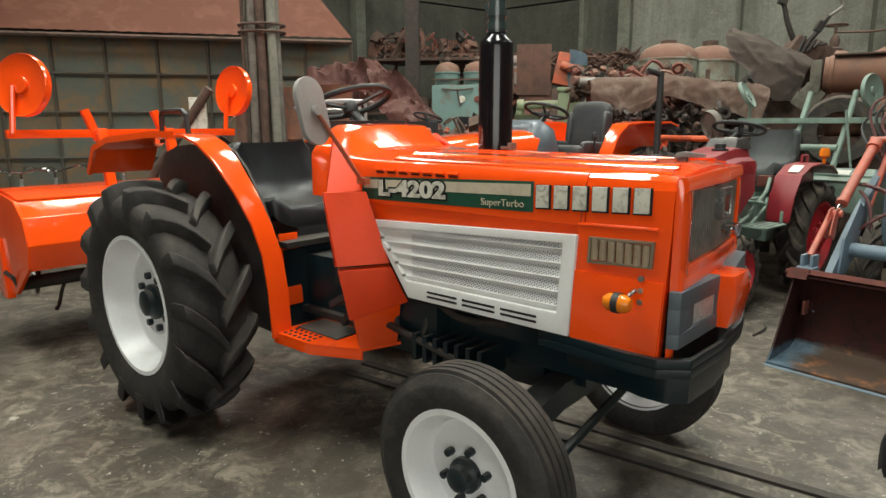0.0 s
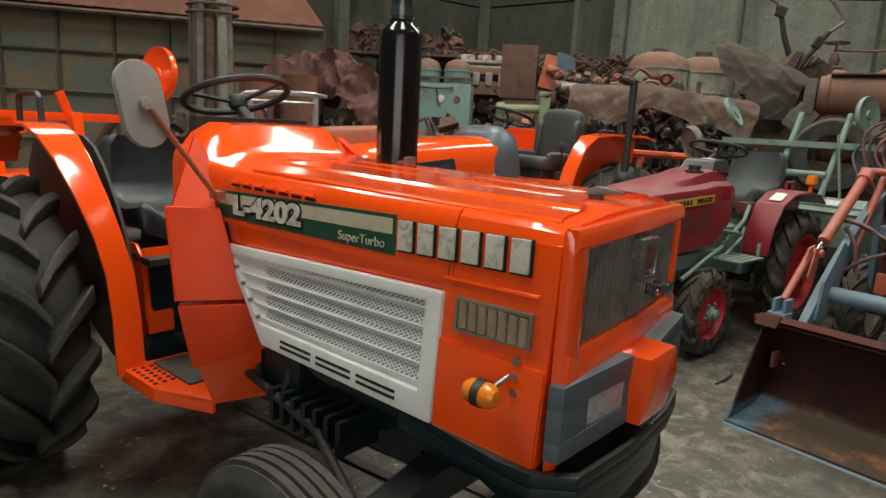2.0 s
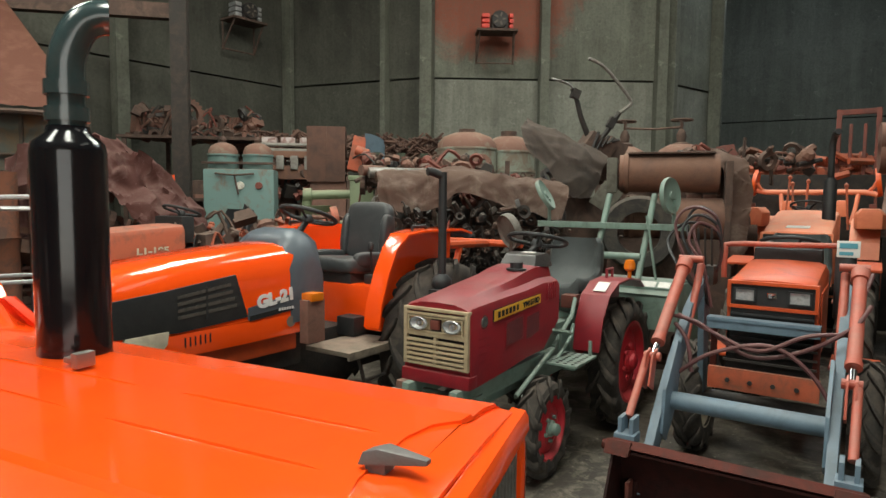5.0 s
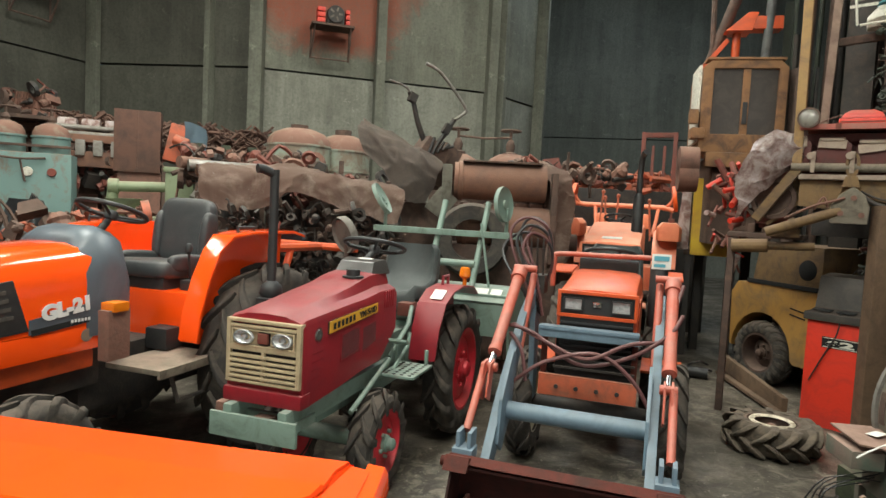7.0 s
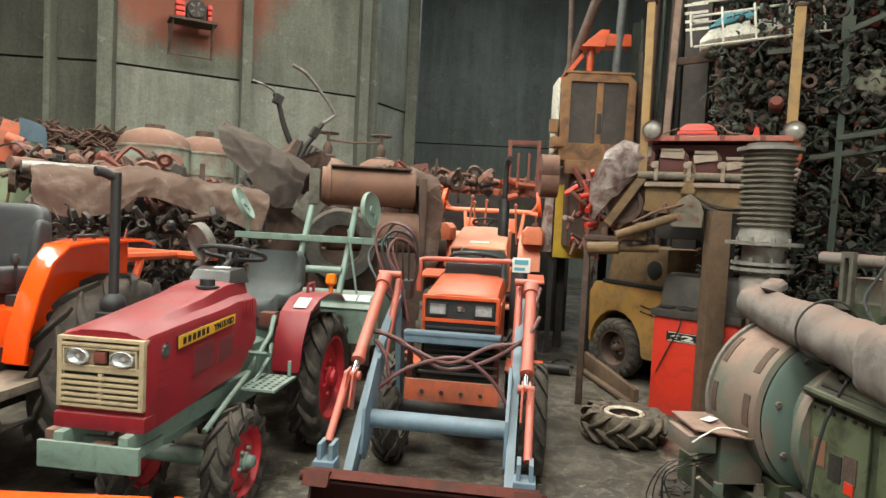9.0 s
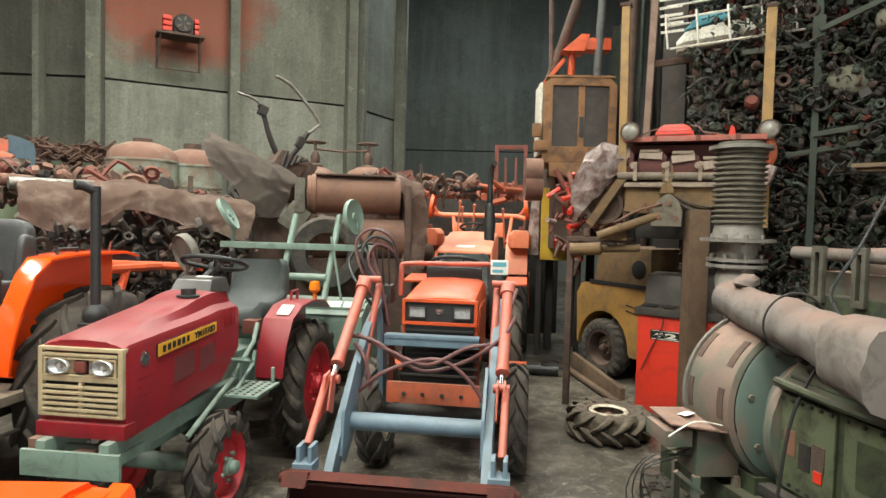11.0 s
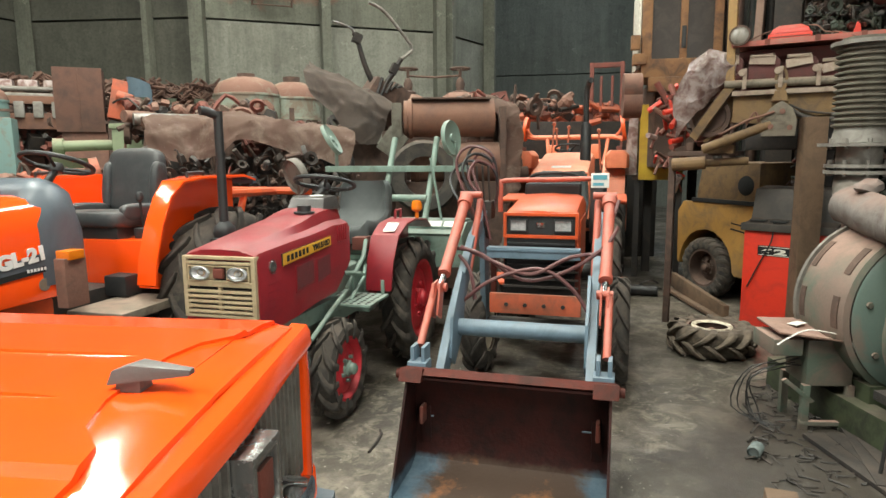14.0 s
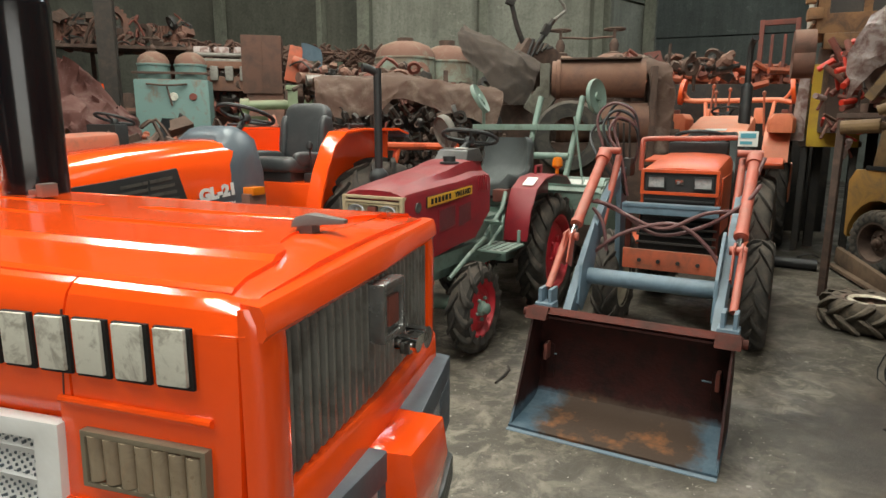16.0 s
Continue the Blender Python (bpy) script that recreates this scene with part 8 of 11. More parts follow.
# the tractor under the red-brown tarpaulin
def covered_tractor():
    T = thing("covered_tractor", pose(-0.95, 9.75, 0, 0, 0, 224), "old tractor parked half under a tarpaulin", "tractor", "tractors in the hall")
    boxes("body", "orange_worn", T, [((0.1, 0, 0.95), (1.1, 0.5, 0.6)), ((-0.8, 0, 0.7), (0.9, 0.4, 0.5))], bevel=0.03)
    boxes("column", "black_matt", T, [((-0.35, 0.15, 1.45), (0.10, 0.10, 0.8), (0, 8, 0))], bevel=0.01)
    boxes("orange_cover", "orange", T, [((-0.25, 0.22, 1.86), (0.16, 0.10, 0.07), (0, 15, 30))], bevel=0.01)
    for s in (-1, 1):
        wheel(T, "rear_wheel", (-0.95, s * 0.6, 0.5), s, 0.5, 0.24, 0.28, "rim_red", "rubber_old", lugs=14, hub_mat="rust")
        wheel(T, "front_wheel", (0.45, s * 0.5, 0.34), s, 0.34, 0.17, 0.18, "rim_red", "rubber_old", lugs=12, hub_mat="rust")
    bm = B()
    add_cyl(bm, (0.45, -0.5, 0.34), (0.45, 0.5, 0.34), 0.05, n=8)
    part("front_axle", bm, "rust_dark", T)
    bm = B()
    add_cyl(bm, (-0.95, -0.55, 0.5), (-0.95, 0.55, 0.5), 0.07, n=8)
    part("axle", bm, "rust_dark", T)


covered_tractor()
drape("tarpaulin", [[(-2.00, 9.10, 1.20), (-1.70, 9.02, 1.15), (-1.42, 9.00, 1.30), (-1.16, 9.10, 1.70), (-0.86, 9.06, 1.62), (-0.55, 9.00, 1.15), (-0.25, 9.08, 0.85)],
                    [(-2.02, 9.22, 1.75), (-1.72, 9.18, 1.80), (-1.40, 9.15, 1.88), (-1.12, 9.20, 1.98), (-0.82, 9.18, 1.88), (-0.46, 9.20, 1.52), (-0.16, 9.25, 1.05)],
                    [(-2.00, 9.55, 2.08), (-1.68, 9.50, 2.18), (-1.36, 9.50, 2.16), (-1.06, 9.50, 2.20), (-0.76, 9.50, 2.06), (-0.40, 9.50, 1.70), (-0.08, 9.50, 1.20)],
                    [(-2.00, 10.2, 1.5), (-1.65, 10.2, 1.6), (-1.3, 10.2, 1.7), (-1.0, 10.2, 1.7), (-0.7, 10.2, 1.6), (-0.35, 10.1, 1.3), (0.0, 10.0, 0.9)]],
      10, "tarp_red", Matrix(), "wrinkled red-brown tarpaulin over a tractor", "tarpaulin", 3, 0.15, kx=14)

# pale green lathe with its pipe
def lathe_machine():
    T = thing("lathe", pose(1.35, 10.3, 0, 0, 0, -8), "pale green old machine tool with a tapered pipe", "machine")
    boxes("bed", "green_lathe", T, [((0, 0, 0.62), (1.1, 0.5, 1.24)), ((0, 0, 1.30), (1.15, 0.55, 0.14))], bevel=0.02)
    boxes("headstock", "green_lathe", T, [((0.28, 0, 1.62), (0.30, 0.36, 0.55))], bevel=0.03)
    boxes("cap", "green_lathe", T, [((0.28, 0, 1.92), (0.34, 0.40, 0.06))], bevel=0.02)
    bm = B()
    add_cyl(bm, (-0.42, -0.05, 1.70), (0.18, -0.05, 1.72), 0.06, n=14)
    add_cyl(bm, (-0.46, -0.05, 1.70), (-0.36, -0.05, 1.70), 0.09, n=14)
    add_cyl(bm, (-0.41, -0.05, 1.70), (-0.44, -0.05, 1.42), 0.06, n=12)
    part("arm", bm, "green_lathe", T)
    bm = B()
    add_lathe(bm, [(0.06, 0), (0.12, 0.06), (0.18, 0.16), (0.20, 0.20), (0.17, 0.2), (0.1, 0.08), (0, 0.05)], Matrix.Translation((-0.30, -0.1, 1.37)), 18)
    part("bowl", bm, "green_lathe", T)
    bm = B()
    add_cyl(bm, (0.50, -0.15, 1.60), (0.80, -0.05, 2.02), 0.075, 0.15, 18)
    add_cyl(bm, (0.47, -0.17, 1.56), (0.52, -0.14, 1.63), 0.11, n=18)
    part("tapered_pipe", bm, "alu", T, "grey tapered pipe")
    boxes("crate", "wood", T, [((-0.85, -0.2, 1.30), (0.34, 0.3, 0.16)), ((-0.85, -0.2, 0.6), (0.4, 0.36, 1.2))], bevel=0.008)


lathe_machine()

# row of engines under the brown tarpaulin
for i, x in enumerate((1.75, 2.55, 3.35)):
    scrap_engine(pose(x, 8.75 - 0.18 * i, 0, 0, 0, -14), (0.82, 0.7, 1.72), 40 + i, "rust_dark", "grease", "dark oily engine under the brown tarpaulin")
drape("tarpaulin", [[(1.62, 8.08, 1.62), (1.80, 8.06, 1.55), (2.05, 8.04, 1.57), (2.22, 8.02, 1.62), (2.34, 8.0, 1.73), (2.50, 7.98, 1.72), (2.80, 7.92, 1.61), (3.10, 7.84, 1.51), (3.34, 7.78, 1.47)],
                    [(1.60, 8.20, 1.88), (1.80, 8.18, 1.89), (2.05, 8.16, 1.90), (2.22, 8.14, 1.91), (2.34, 8.12, 1.94), (2.50, 8.10, 1.93), (2.80, 8.02, 1.88), (3.10, 7.94, 1.83), (3.42, 7.88, 1.80)],
                    [(1.62, 8.62, 1.92), (1.82, 8.60, 1.93), (2.07, 8.58, 1.94), (2.24, 8.56, 1.95), (2.36, 8.54, 1.98), (2.52, 8.52, 1.97), (2.82, 8.46, 1.92), (3.14, 8.36, 1.88), (3.46, 8.28, 1.84)],
                    [(1.66, 9.05, 1.84), (1.86, 9.04, 1.84), (2.10, 9.02, 1.85), (2.28, 9.0, 1.86), (2.40, 8.98, 1.88), (2.56, 8.95, 1.87), (2.86, 8.88, 1.84), (3.18, 8.80, 1.80), (3.5, 8.72, 1.76)]],
      14, "tarp", Matrix(), "stiff brown tarpaulin laid over a row of engines", "tarpaulin", 9, 0.038, kx=12)

# pipes and rests on the tarpaulin
for i, (x, y, z, l, a, mt) in enumerate(((1.95, 9.1, 1.95, 0.7, 4, "steel"), (2.35, 9.2, 1.96, 0.5, -10, "rust"), (1.7, 9.3, 1.98, 0.4, 30, "rust"))):
    bm = B()
    add_cyl(bm, (-l / 2, 0, 0), (l / 2, 0, 0), 0.06, n=14)
    solo("pipe_length", bm, mt, pose(x, y, z, 0, 0, a), "short length of old pipe on the stack", "pipe", "pipes on the stack")
for i, x in enumerate((1.75, 2.05, 2.35)):
    bm = B()
    add_cyl(bm, (0, 0, 0), (0.05, 0, 0.5), 0.022, n=8)
    add_box(bm, (0.05, 0, 0.5), (0.10, 0.06, 0.05))
    solo("stanchion", bm, "green_dark", pose(x, 10.1, 1.72), "short green stanchion among the scrap", "post", "stanchions among the scrap")
scrap_engine(pose(2.1, 10.0, 0, 0, 0, -10), (1.2, 0.8, 1.85), 61)

# twin water tanks, rusted on top
def twin_tanks():
    T = thing("twin_tank", pose(3.25, 10.35, 0, 0, 0, -12), "two pale green tanks with rusted domes", "tank")
    boxes("stand", "rust_dark", T, [((0, 0, 0.95), (1.2, 0.8, 1.9))], bevel=0.02)
    gas_tank(T, (-0.22, 0, 1.90), 0.40, 0.44, "green_pale", "tank", 0.55)
    gas_tank(T, (0.36, 0.22, 1.90), 0.36, 0.42, "green_pale", "tank", 0.6)
    for x, y in ((-0.22, 0), (0.36, 0.22)):
        bm = B()
        add_lathe(bm, [(0, 2.50), (0.11, 2.50), (0.11, 2.60), (0, 2.61)], Matrix.Translation((x, y, 0)), 14)
        part("tank_cap", bm, "rust_dark", T)
    boxes("bracket", "rust_dark", T, [((0.30, -0.28, 2.02), (0.06, 0.05, 0.30))], bevel=0.006)
    boxes("bracket", "rust_dark", T, [((-0.6, -0.1, 2.1), (0.1, 0.1, 0.3))], bevel=0.006)


twin_tanks()
bm = B()
add_tube(bm, [(0.17 * math.cos(t), 0.03 * math.sin(3 * t), 0.17 * math.sin(t)) for t in [2 * math.pi * i / 20 for i in range(20)]], 0.02, 6, close=True)
add_tube(bm, [(0.14 * math.cos(t), 0.03 + 0.03 * math.sin(2 * t), 0.14 * math.sin(t)) for t in [2 * math.pi * i / 20 for i in range(20)]], 0.02, 6, close=True)
solo("hose_coil", bm, "rust_dark", pose(2.66, 10.3, 2.07, 0, 0, 10), "coil of old hose beside the tank", "hose")

# the covered plough with its two cranked handles
def walking_tractor():
    T = thing("walking_tractor", pose(4.05, 8.75, 0, 0, 0, 0), "rusty walking tractor tipped up with bent handles", "tractor")
    boxes("stand", "rust_dark", T, [((0.0, 0.1, 0.85), (0.7, 0.6, 1.7))], bevel=0.03)
    boxes("gear_case", "rust_dark", T, [((0.06, 0, 2.25), (0.34, 0.28, 0.24), (0, 35, 0)), ((0.20, 0, 2.12), (0.25, 0.2, 0.5), (0, 30, 0))], bevel=0.03)
    bm = B()
    add_tube(bm, [(0.0, 0, 2.34), (-0.12, -0.02, 2.58), (-0.18, -0.02, 2.78), (-0.24, -0.02, 2.90)], lambda k: 0.034 - 0.010 * k, 10, 3)
    add_box(bm, (-0.20, -0.03, 2.84), (0.09, 0.07, 0.10), (0, 20, 0))
    part("handle", bm, "grease", T)
    bm = B()
    add_tube(bm, [(-0.23, -0.02, 2.90), (-0.30, -0.04, 2.95), (-0.50, -0.08, 2.985)], 0.014, 8, 3)
    part("handle_grip", bm, "steel", T)
    bm = B()
    add_tube(bm, [(0.10, 0, 2.32), (0.22, -0.02, 2.48), (0.33, -0.03, 2.66)], 0.028, 10, 3)
    add_box(bm, (0.24, -0.03, 2.54), (0.08, 0.06, 0.12), (0, 30, 0))
    part("handle_stem", bm, "grease", T)
    bm = B()
    add_tube(bm, [(0.30, -0.03, 2.63), (0.43, -0.05, 2.73), (0.45, -0.06, 2.80), (0.26, -0.05, 3.02), (0.10, -0.04, 3.17), (-0.06, -0.04, 3.23)], 0.019, 8, 2)
    part("handle_grip", bm, "alu", T, "bare bent steel handle")
    for k in range(5):
        bm = B()
        add_cyl(bm, (-0.05 + 0.06 * k, -0.16, 2.2 + 0.03 * k), (0.03 + 0.06 * k, -0.16, 2.42 - 0.02 * k), 0.018, n=6)
        part("link_rod", bm, "grease", T)


walking_tractor()
drape("tarpaulin", [[(3.30, 8.80, 2.57), (3.60, 8.74, 2.46), (3.90, 8.68, 2.33), (4.20, 8.62, 2.20)],
                    [(3.16, 8.52, 2.42), (3.46, 8.48, 2.32), (3.78, 8.44, 2.20), (4.10, 8.42, 2.10)],
                    [(3.18, 8.40, 2.20), (3.44, 8.38, 2.06), (3.72, 8.36, 1.94), (3.98, 8.36, 1.88)],
                    [(3.38, 8.38, 2.02), (3.54, 8.36, 1.86), (3.72, 8.34, 1.70), (3.86, 8.36, 1.68)]],
      12, "tarp_grey", Matrix(), "grey-brown canvas thrown over a tipped machine", "tarpaulin", 21, 0.045, kx=14)
scrap_engine(pose(3.75, 9.0, 0, 0, 0, -20), (0.8, 0.6, 2.1), 77)

# roller drums, the upper one with sacking over its end
def roller():
    T = thing("roller_machine", pose(4.45, 7.75, 0, 0, 0, -28), "rusty twin-drum roller machine with sacking on one end", "machine")
    for z, r_, x0, x1 in ((1.94, 0.185, -0.48, 0.44), (1.50, 0.20, -0.42, 0.52)):
        bm = B()
        add_cyl(bm, (x0, 0, z), (x1, 0, z), r_, n=32)
        add_lathe(bm, [(r_, 0), (r_ + 0.015, 0.005), (r_ + 0.015, 0.045), (r_, 0.05)], pose(x0 + 0.04, 0, z, 0, 90, 0), 32)
        part("drum", bm, "rust_orange", T, "rust-brown steel drum")
    boxes("end_plate", "bellows", T, [((-0.55, -0.02, 1.92), (0.10, 0.30, 0.34)), ((-0.60, 0.0, 1.70), (0.22, 0.3, 0.26), (0, 35, 0))], bevel=0.01)
    boxes("frame", "rust_dark", T, [((0, 0.12, 0.65), (1.15, 0.5, 1.3)), ((0.52, 0, 1.6), (0.06, 0.4, 0.9)), ((-0.5, 0.1, 1.5), (0.06, 0.3, 0.8)), ((0.0, 0.0, 2.135), (0.8, 0.3, 0.02))], bevel=0.01)
    bm = B()
    add_lathe(bm, [(0.20, -0.08), (0.33, -0.09), (0.36, -0.04), (0.36, 0.04), (0.33, 0.09), (0.20, 0.08)], pose(-0.28, -0.28, 1.36, 90, 0, 0), 32, close=True)
    part("tyre", bm, "rubber_old", T, "bald old tyre leaning on the frame")


roller()
drape("sacking", [[(4.78, 7.42, 1.12), (4.80, 7.40, 1.5), (4.80, 7.42, 1.9), (4.80, 7.56, 2.14), (4.86, 7.75, 2.16)],
                  [(4.92, 7.36, 1.10), (4.92, 7.35, 1.5), (4.92, 7.37, 1.9), (4.91, 7.48, 2.12), (4.95, 7.68, 2.14)],
                  [(5.04, 7.31, 1.24), (5.03, 7.29, 1.5), (5.03, 7.30, 1.85), (5.04, 7.40, 2.07), (5.06, 7.60, 2.10)]],
      14, "tarp", Matrix(), "brown sacking hanging over a drum end", "sacking", 33, 0.06, kx=12)

# rusty tanks with hand valves behind the roller
def valve_tanks():
    T = thing("valve_tank", pose(5.35, 9.65, 0, 0, 0, -30), "two rusty domed tanks with hand valves", "tank")
    boxes("stand", "rust_dark", T, [((0, 0, 1.0), (1.4, 0.7, 2.0))], bevel=0.02)
    for x, y, r_ in ((-0.36, 0.0, 0.30), (0.34, 0.0, 0.33), (-0.02, -0.30, 0.28)):
        t = gas_tank(T, (x, y, 2.0), r_, 0.16 if y == 0 else 0.04, "rust", "tank", 0.75)
        if y == 0:
            hand_valve(t, (x, y, 2.38), 0.33, 0.13)
    bm = B()
    add_tube(bm, [(-0.36, 0, 2.62), (0.0, 0, 2.60), (0.34, 0, 2.62)], 0.016, 6)
    part("pipe", bm, "rust_dark", T)
    bm = B()
    add_prism(bm, [(-0.85, -0.45), (0.75, -0.5), (0.8, -0.2), (-0.8, -0.15)], 2.15, 2.17, "z")
    part("sheet", bm, "hole", T, "black sheet lying over the stand")


valve_tanks()
# flat scrap on top of the sacked machine, and timber
for i, (x, y, z, lx, ly, a, mt) in enumerate(((5.25, 8.2, 2.12, 0.8, 0.12, -32, "rust"), (5.45, 8.4, 2.16, 0.6, 0.16, -20, "rust"), (5.05, 8.05, 2.14, 0.5, 0.10, -50, "rust_dark"))):
    bm = B()
    add_box(bm, (0, 0, 0.03), (lx, ly, 0.06))
    solo("steel_bar", bm, mt, pose(x, y, z, 0, 2 * i, a), "flat rusty bar on the scrap stack", "bar", "bars on the stack")
scrap_engine(pose(5.3, 8.2, 0, 0, 0, -30), (1.0, 0.7, 2.15), 81)
scrap_engine(pose(4.75, 8.75, 0, 0, 0, -30), (0.9, 0.7, 1.9), 82)
bm = B()
add_cyl(bm, (0, 0, 0), (0.06, 0, 2.3), 0.016, n=6)
solo("steel_rod", bm, "rust_dark", pose(5.10, 7.60, 0, 0, 0, 0), "thin rusty rod standing among the scrap", "rod")

# small cream wheel behind the red tractor
def spare_disc():
    T = thing("gauge_wheel", pose(2.52, 6.85, 1.42, 0, 0, 12), "dusty cream gauge wheel on a stay", "wheel")
    bm = B()
    add_lathe(bm, [(0, 0.03), (0.04, 0.03), (0.05, 0.012), (0.12, 0.012), (0.14, 0.03), (0.145, 0), (0.14, -0.03), (0.12, -0.012), (0, -0.012)], pose(0, 0, 0, 0, 72, 0), 24)
    part("disc", bm, "wood_grey", T)
    bm = B()
    add_cyl(bm, (0.02, 0, 0), (0.06, 0.05, -1.42), 0.02, n=8)
    part("stay", bm, "rust_dark", T)


spare_disc()

# more scrap behind the orange and grey tractor
for i, (x, y, a, s, sd, m1, m2) in enumerate(((0.35, 9.2, 20, (0.8, 0.6, 1.25), 90, "rust", "orange_worn"), (1.1, 9.0, -10, (0.7, 0.6, 1.2), 91, "green_pale", "rust_dark"), (-2.1, 9.4, 30, (0.9, 0.7, 1.4), 92, "rust", "rust_red"),
                                           (-2.5, 10.4, 40, (0.9, 0.7, 1.7), 93, "rust_orange", "rust"), (2.0, 9.55, 0, (0.8, 0.6, 1.75), 94, "rust", "rust_dark"), (6.2, 10.4, -40, (1.2, 0.8, 1.9), 95, "rust_red", "rust"),
                                           (7.3, 10.9, -40, (1.2, 0.8, 2.0), 96, "orange_worn", "rust_dark"), (8.3, 10.2, -40, (1.0, 0.8, 2.1), 97, "rust_red", "grease"), (4.3, 11.2, -10, (1.2, 0.8, 2.0), 98, "rust", "rust_dark"), (-3.3, 9.6, 30, (1.2, 0.8, 1.2), 99, "rust_dark", "grease"))):
    scrap_engine(pose(x, y, 0, 0, 0, a), s, sd, m1, m2)

# loose parts lying on and between the scrap machines
RUSTS = ("rust", "rust_dark", "grease", "rust_dark", "rust_red")
jumble("parts_jumble", "dark oily engine parts under the brown tarpaulin", pose(1.62, 8.12, 0, 0, 0, -9), 900, 201, ("rust_dark", "grease", "rack_part", "grease", "rack_part"), lambda r: (r.uniform(0.0, 1.85), r.uniform(-0.10, 0.25), 0.25 + 1.35 * r.random()), 0.085)
jumble("parts_jumble", "rusty parts heaped behind the brown tarpaulin", pose(1.55, 9.45, 0, 0, 0, -8), 150, 202, RUSTS, lambda r: (r.uniform(0, 1.5), r.uniform(-0.2, 0.5), 1.80 + 0.34 * r.random() ** 1.5), 0.16)
jumble("parts_jumble", "rusty parts heaped below the twin tanks", pose(2.75, 9.75, 0, 0, 0, -12), 90, 203, RUSTS, lambda r: (r.uniform(0, 1.3), r.uniform(-0.1, 0.3), 1.62 + 0.36 * r.random()), 0.14)
jumble("parts_jumble", "rusty and orange parts heaped among old engines", pose(-0.35, 8.95, 0, 0, 0, 0), 230, 204, ("rust", "orange_worn", "rust_dark", "rust_dark", "grease"), lambda r: (r.uniform(0, 1.7), r.uniform(-0.3, 0.4), 0.75 + 0.72 * r.random() ** 1.3), 0.16)
jumble("parts_jumble", "rusty parts lying over the scrap stack", pose(4.75, 8.1, 0, 0, 0, -32), 90, 205, RUSTS, lambda r: (r.uniform(0, 1.2), r.uniform(-0.3, 0.3), 2.02 + 0.16 * r.random()), 0.14)
jumble("parts_jumble", "rusty parts and bars on the corner shelf", pose(-1.7, 12.3, 0, 0, 0, 0), 120, 206, RUSTS, lambda r: (r.uniform(0.1, 1.9), r.uniform(-0.1, 0.4), 2.57 + 0.42 * r.random() ** 1.6), 0.15)
jumble("parts_jumble", "rusty engine parts stacked along the back wall", pose(0.1, 11.9, 0, 0, 0, -8), 260, 207, RUSTS, lambda r: (r.uniform(0.4, 3.2), r.uniform(-0.2, 0.6), 1.75 + 0.5 * r.random() ** 1.4), 0.17)
jumble("parts_jumble", "rusty parts heaped beside the lean-to", pose(-3.0, 8.75, 0, 0, 0, 12), 170, 208, ("rust", "rust_orange", "rust_dark", "dusty_bit"), lambda r: (r.uniform(0, 2.4), r.uniform(-0.2, 0.3), 0.3 + 1.15 * r.random()), 0.17)

# wall brackets high on the back wall, each with a small engine
def wall_bracket(c, a, kind):
    T = thing("wall_bracket", pose(*c, 0, 0, a), "black steel wall bracket like a small table", "bracket", "wall brackets")
    boxes("shelf", "rust_dark", T, [((0, -0.2, 0), (0.72, 0.42, 0.04))], bevel=0.006)
    bm = B()
    for s in (-1, 1):
        add_tube(bm, [(s * 0.30, -0.36, 0), (s * 0.33, -0.02, -0.50)], 0.018, 6)
        add_tube(bm, [(s * 0.33, -0.02, -0.02), (s * 0.33, -0.02, -0.52)], 0.018, 6)
    add_tube(bm, [(-0.33, -0.02, -0.5), (0.33, -0.02, -0.5)], 0.015, 6)
    part("strut", bm, "rust_dark", T)
    E = thing("small_engine", pose(*c, 0, 0, a) @ Matrix.Translation((0, -0.2, 0.02)), "small dark engine with a red finned cylinder on a wall bracket" if kind else "small dark machine with pale parts on a wall bracket", "engine")
    boxes("crankcase", "grease", E, [((0.05, 0, 0.14), (0.30, 0.24, 0.24))], bevel=0.04)
    for k in range(3):
        for x, w in ((-0.20, 0.13), (0.25, 0.07)):
            boxes("fin", "redbox" if kind else "silver", E, [((x, -0.02, 0.06 + 0.09 * k), (w, 0.22, 0.068))], bevel=0.012)
    bm = B()
    add_lathe(bm, [(0, 0.02), (0.05, 0.03), (0.10, 0.02), (0.135, 0.03), (0.15, 0.015), (0.15, -0.02), (0, -0.02)], pose(0.04, -0.14, 0.17, 90, 0, 0), 20)
    fan = part("fan_cover", bm, "grease", E)
    for k in range(5):
        bm = B()
        t = 2 * math.pi * k / 5
        add_box(bm, (0.04 + 0.08 * math.cos(t), -0.175, 0.17 + 0.08 * math.sin(t)), (0.07, 0.012, 0.03), (0, -math.degrees(t), 0))
        part("fan_blade", bm, "dusty_bit", fan)


wall_bracket((4.24, 13.30, 4.62), -9, True)
wall_bracket((-0.32, 14.55, 4.85), 40, False)
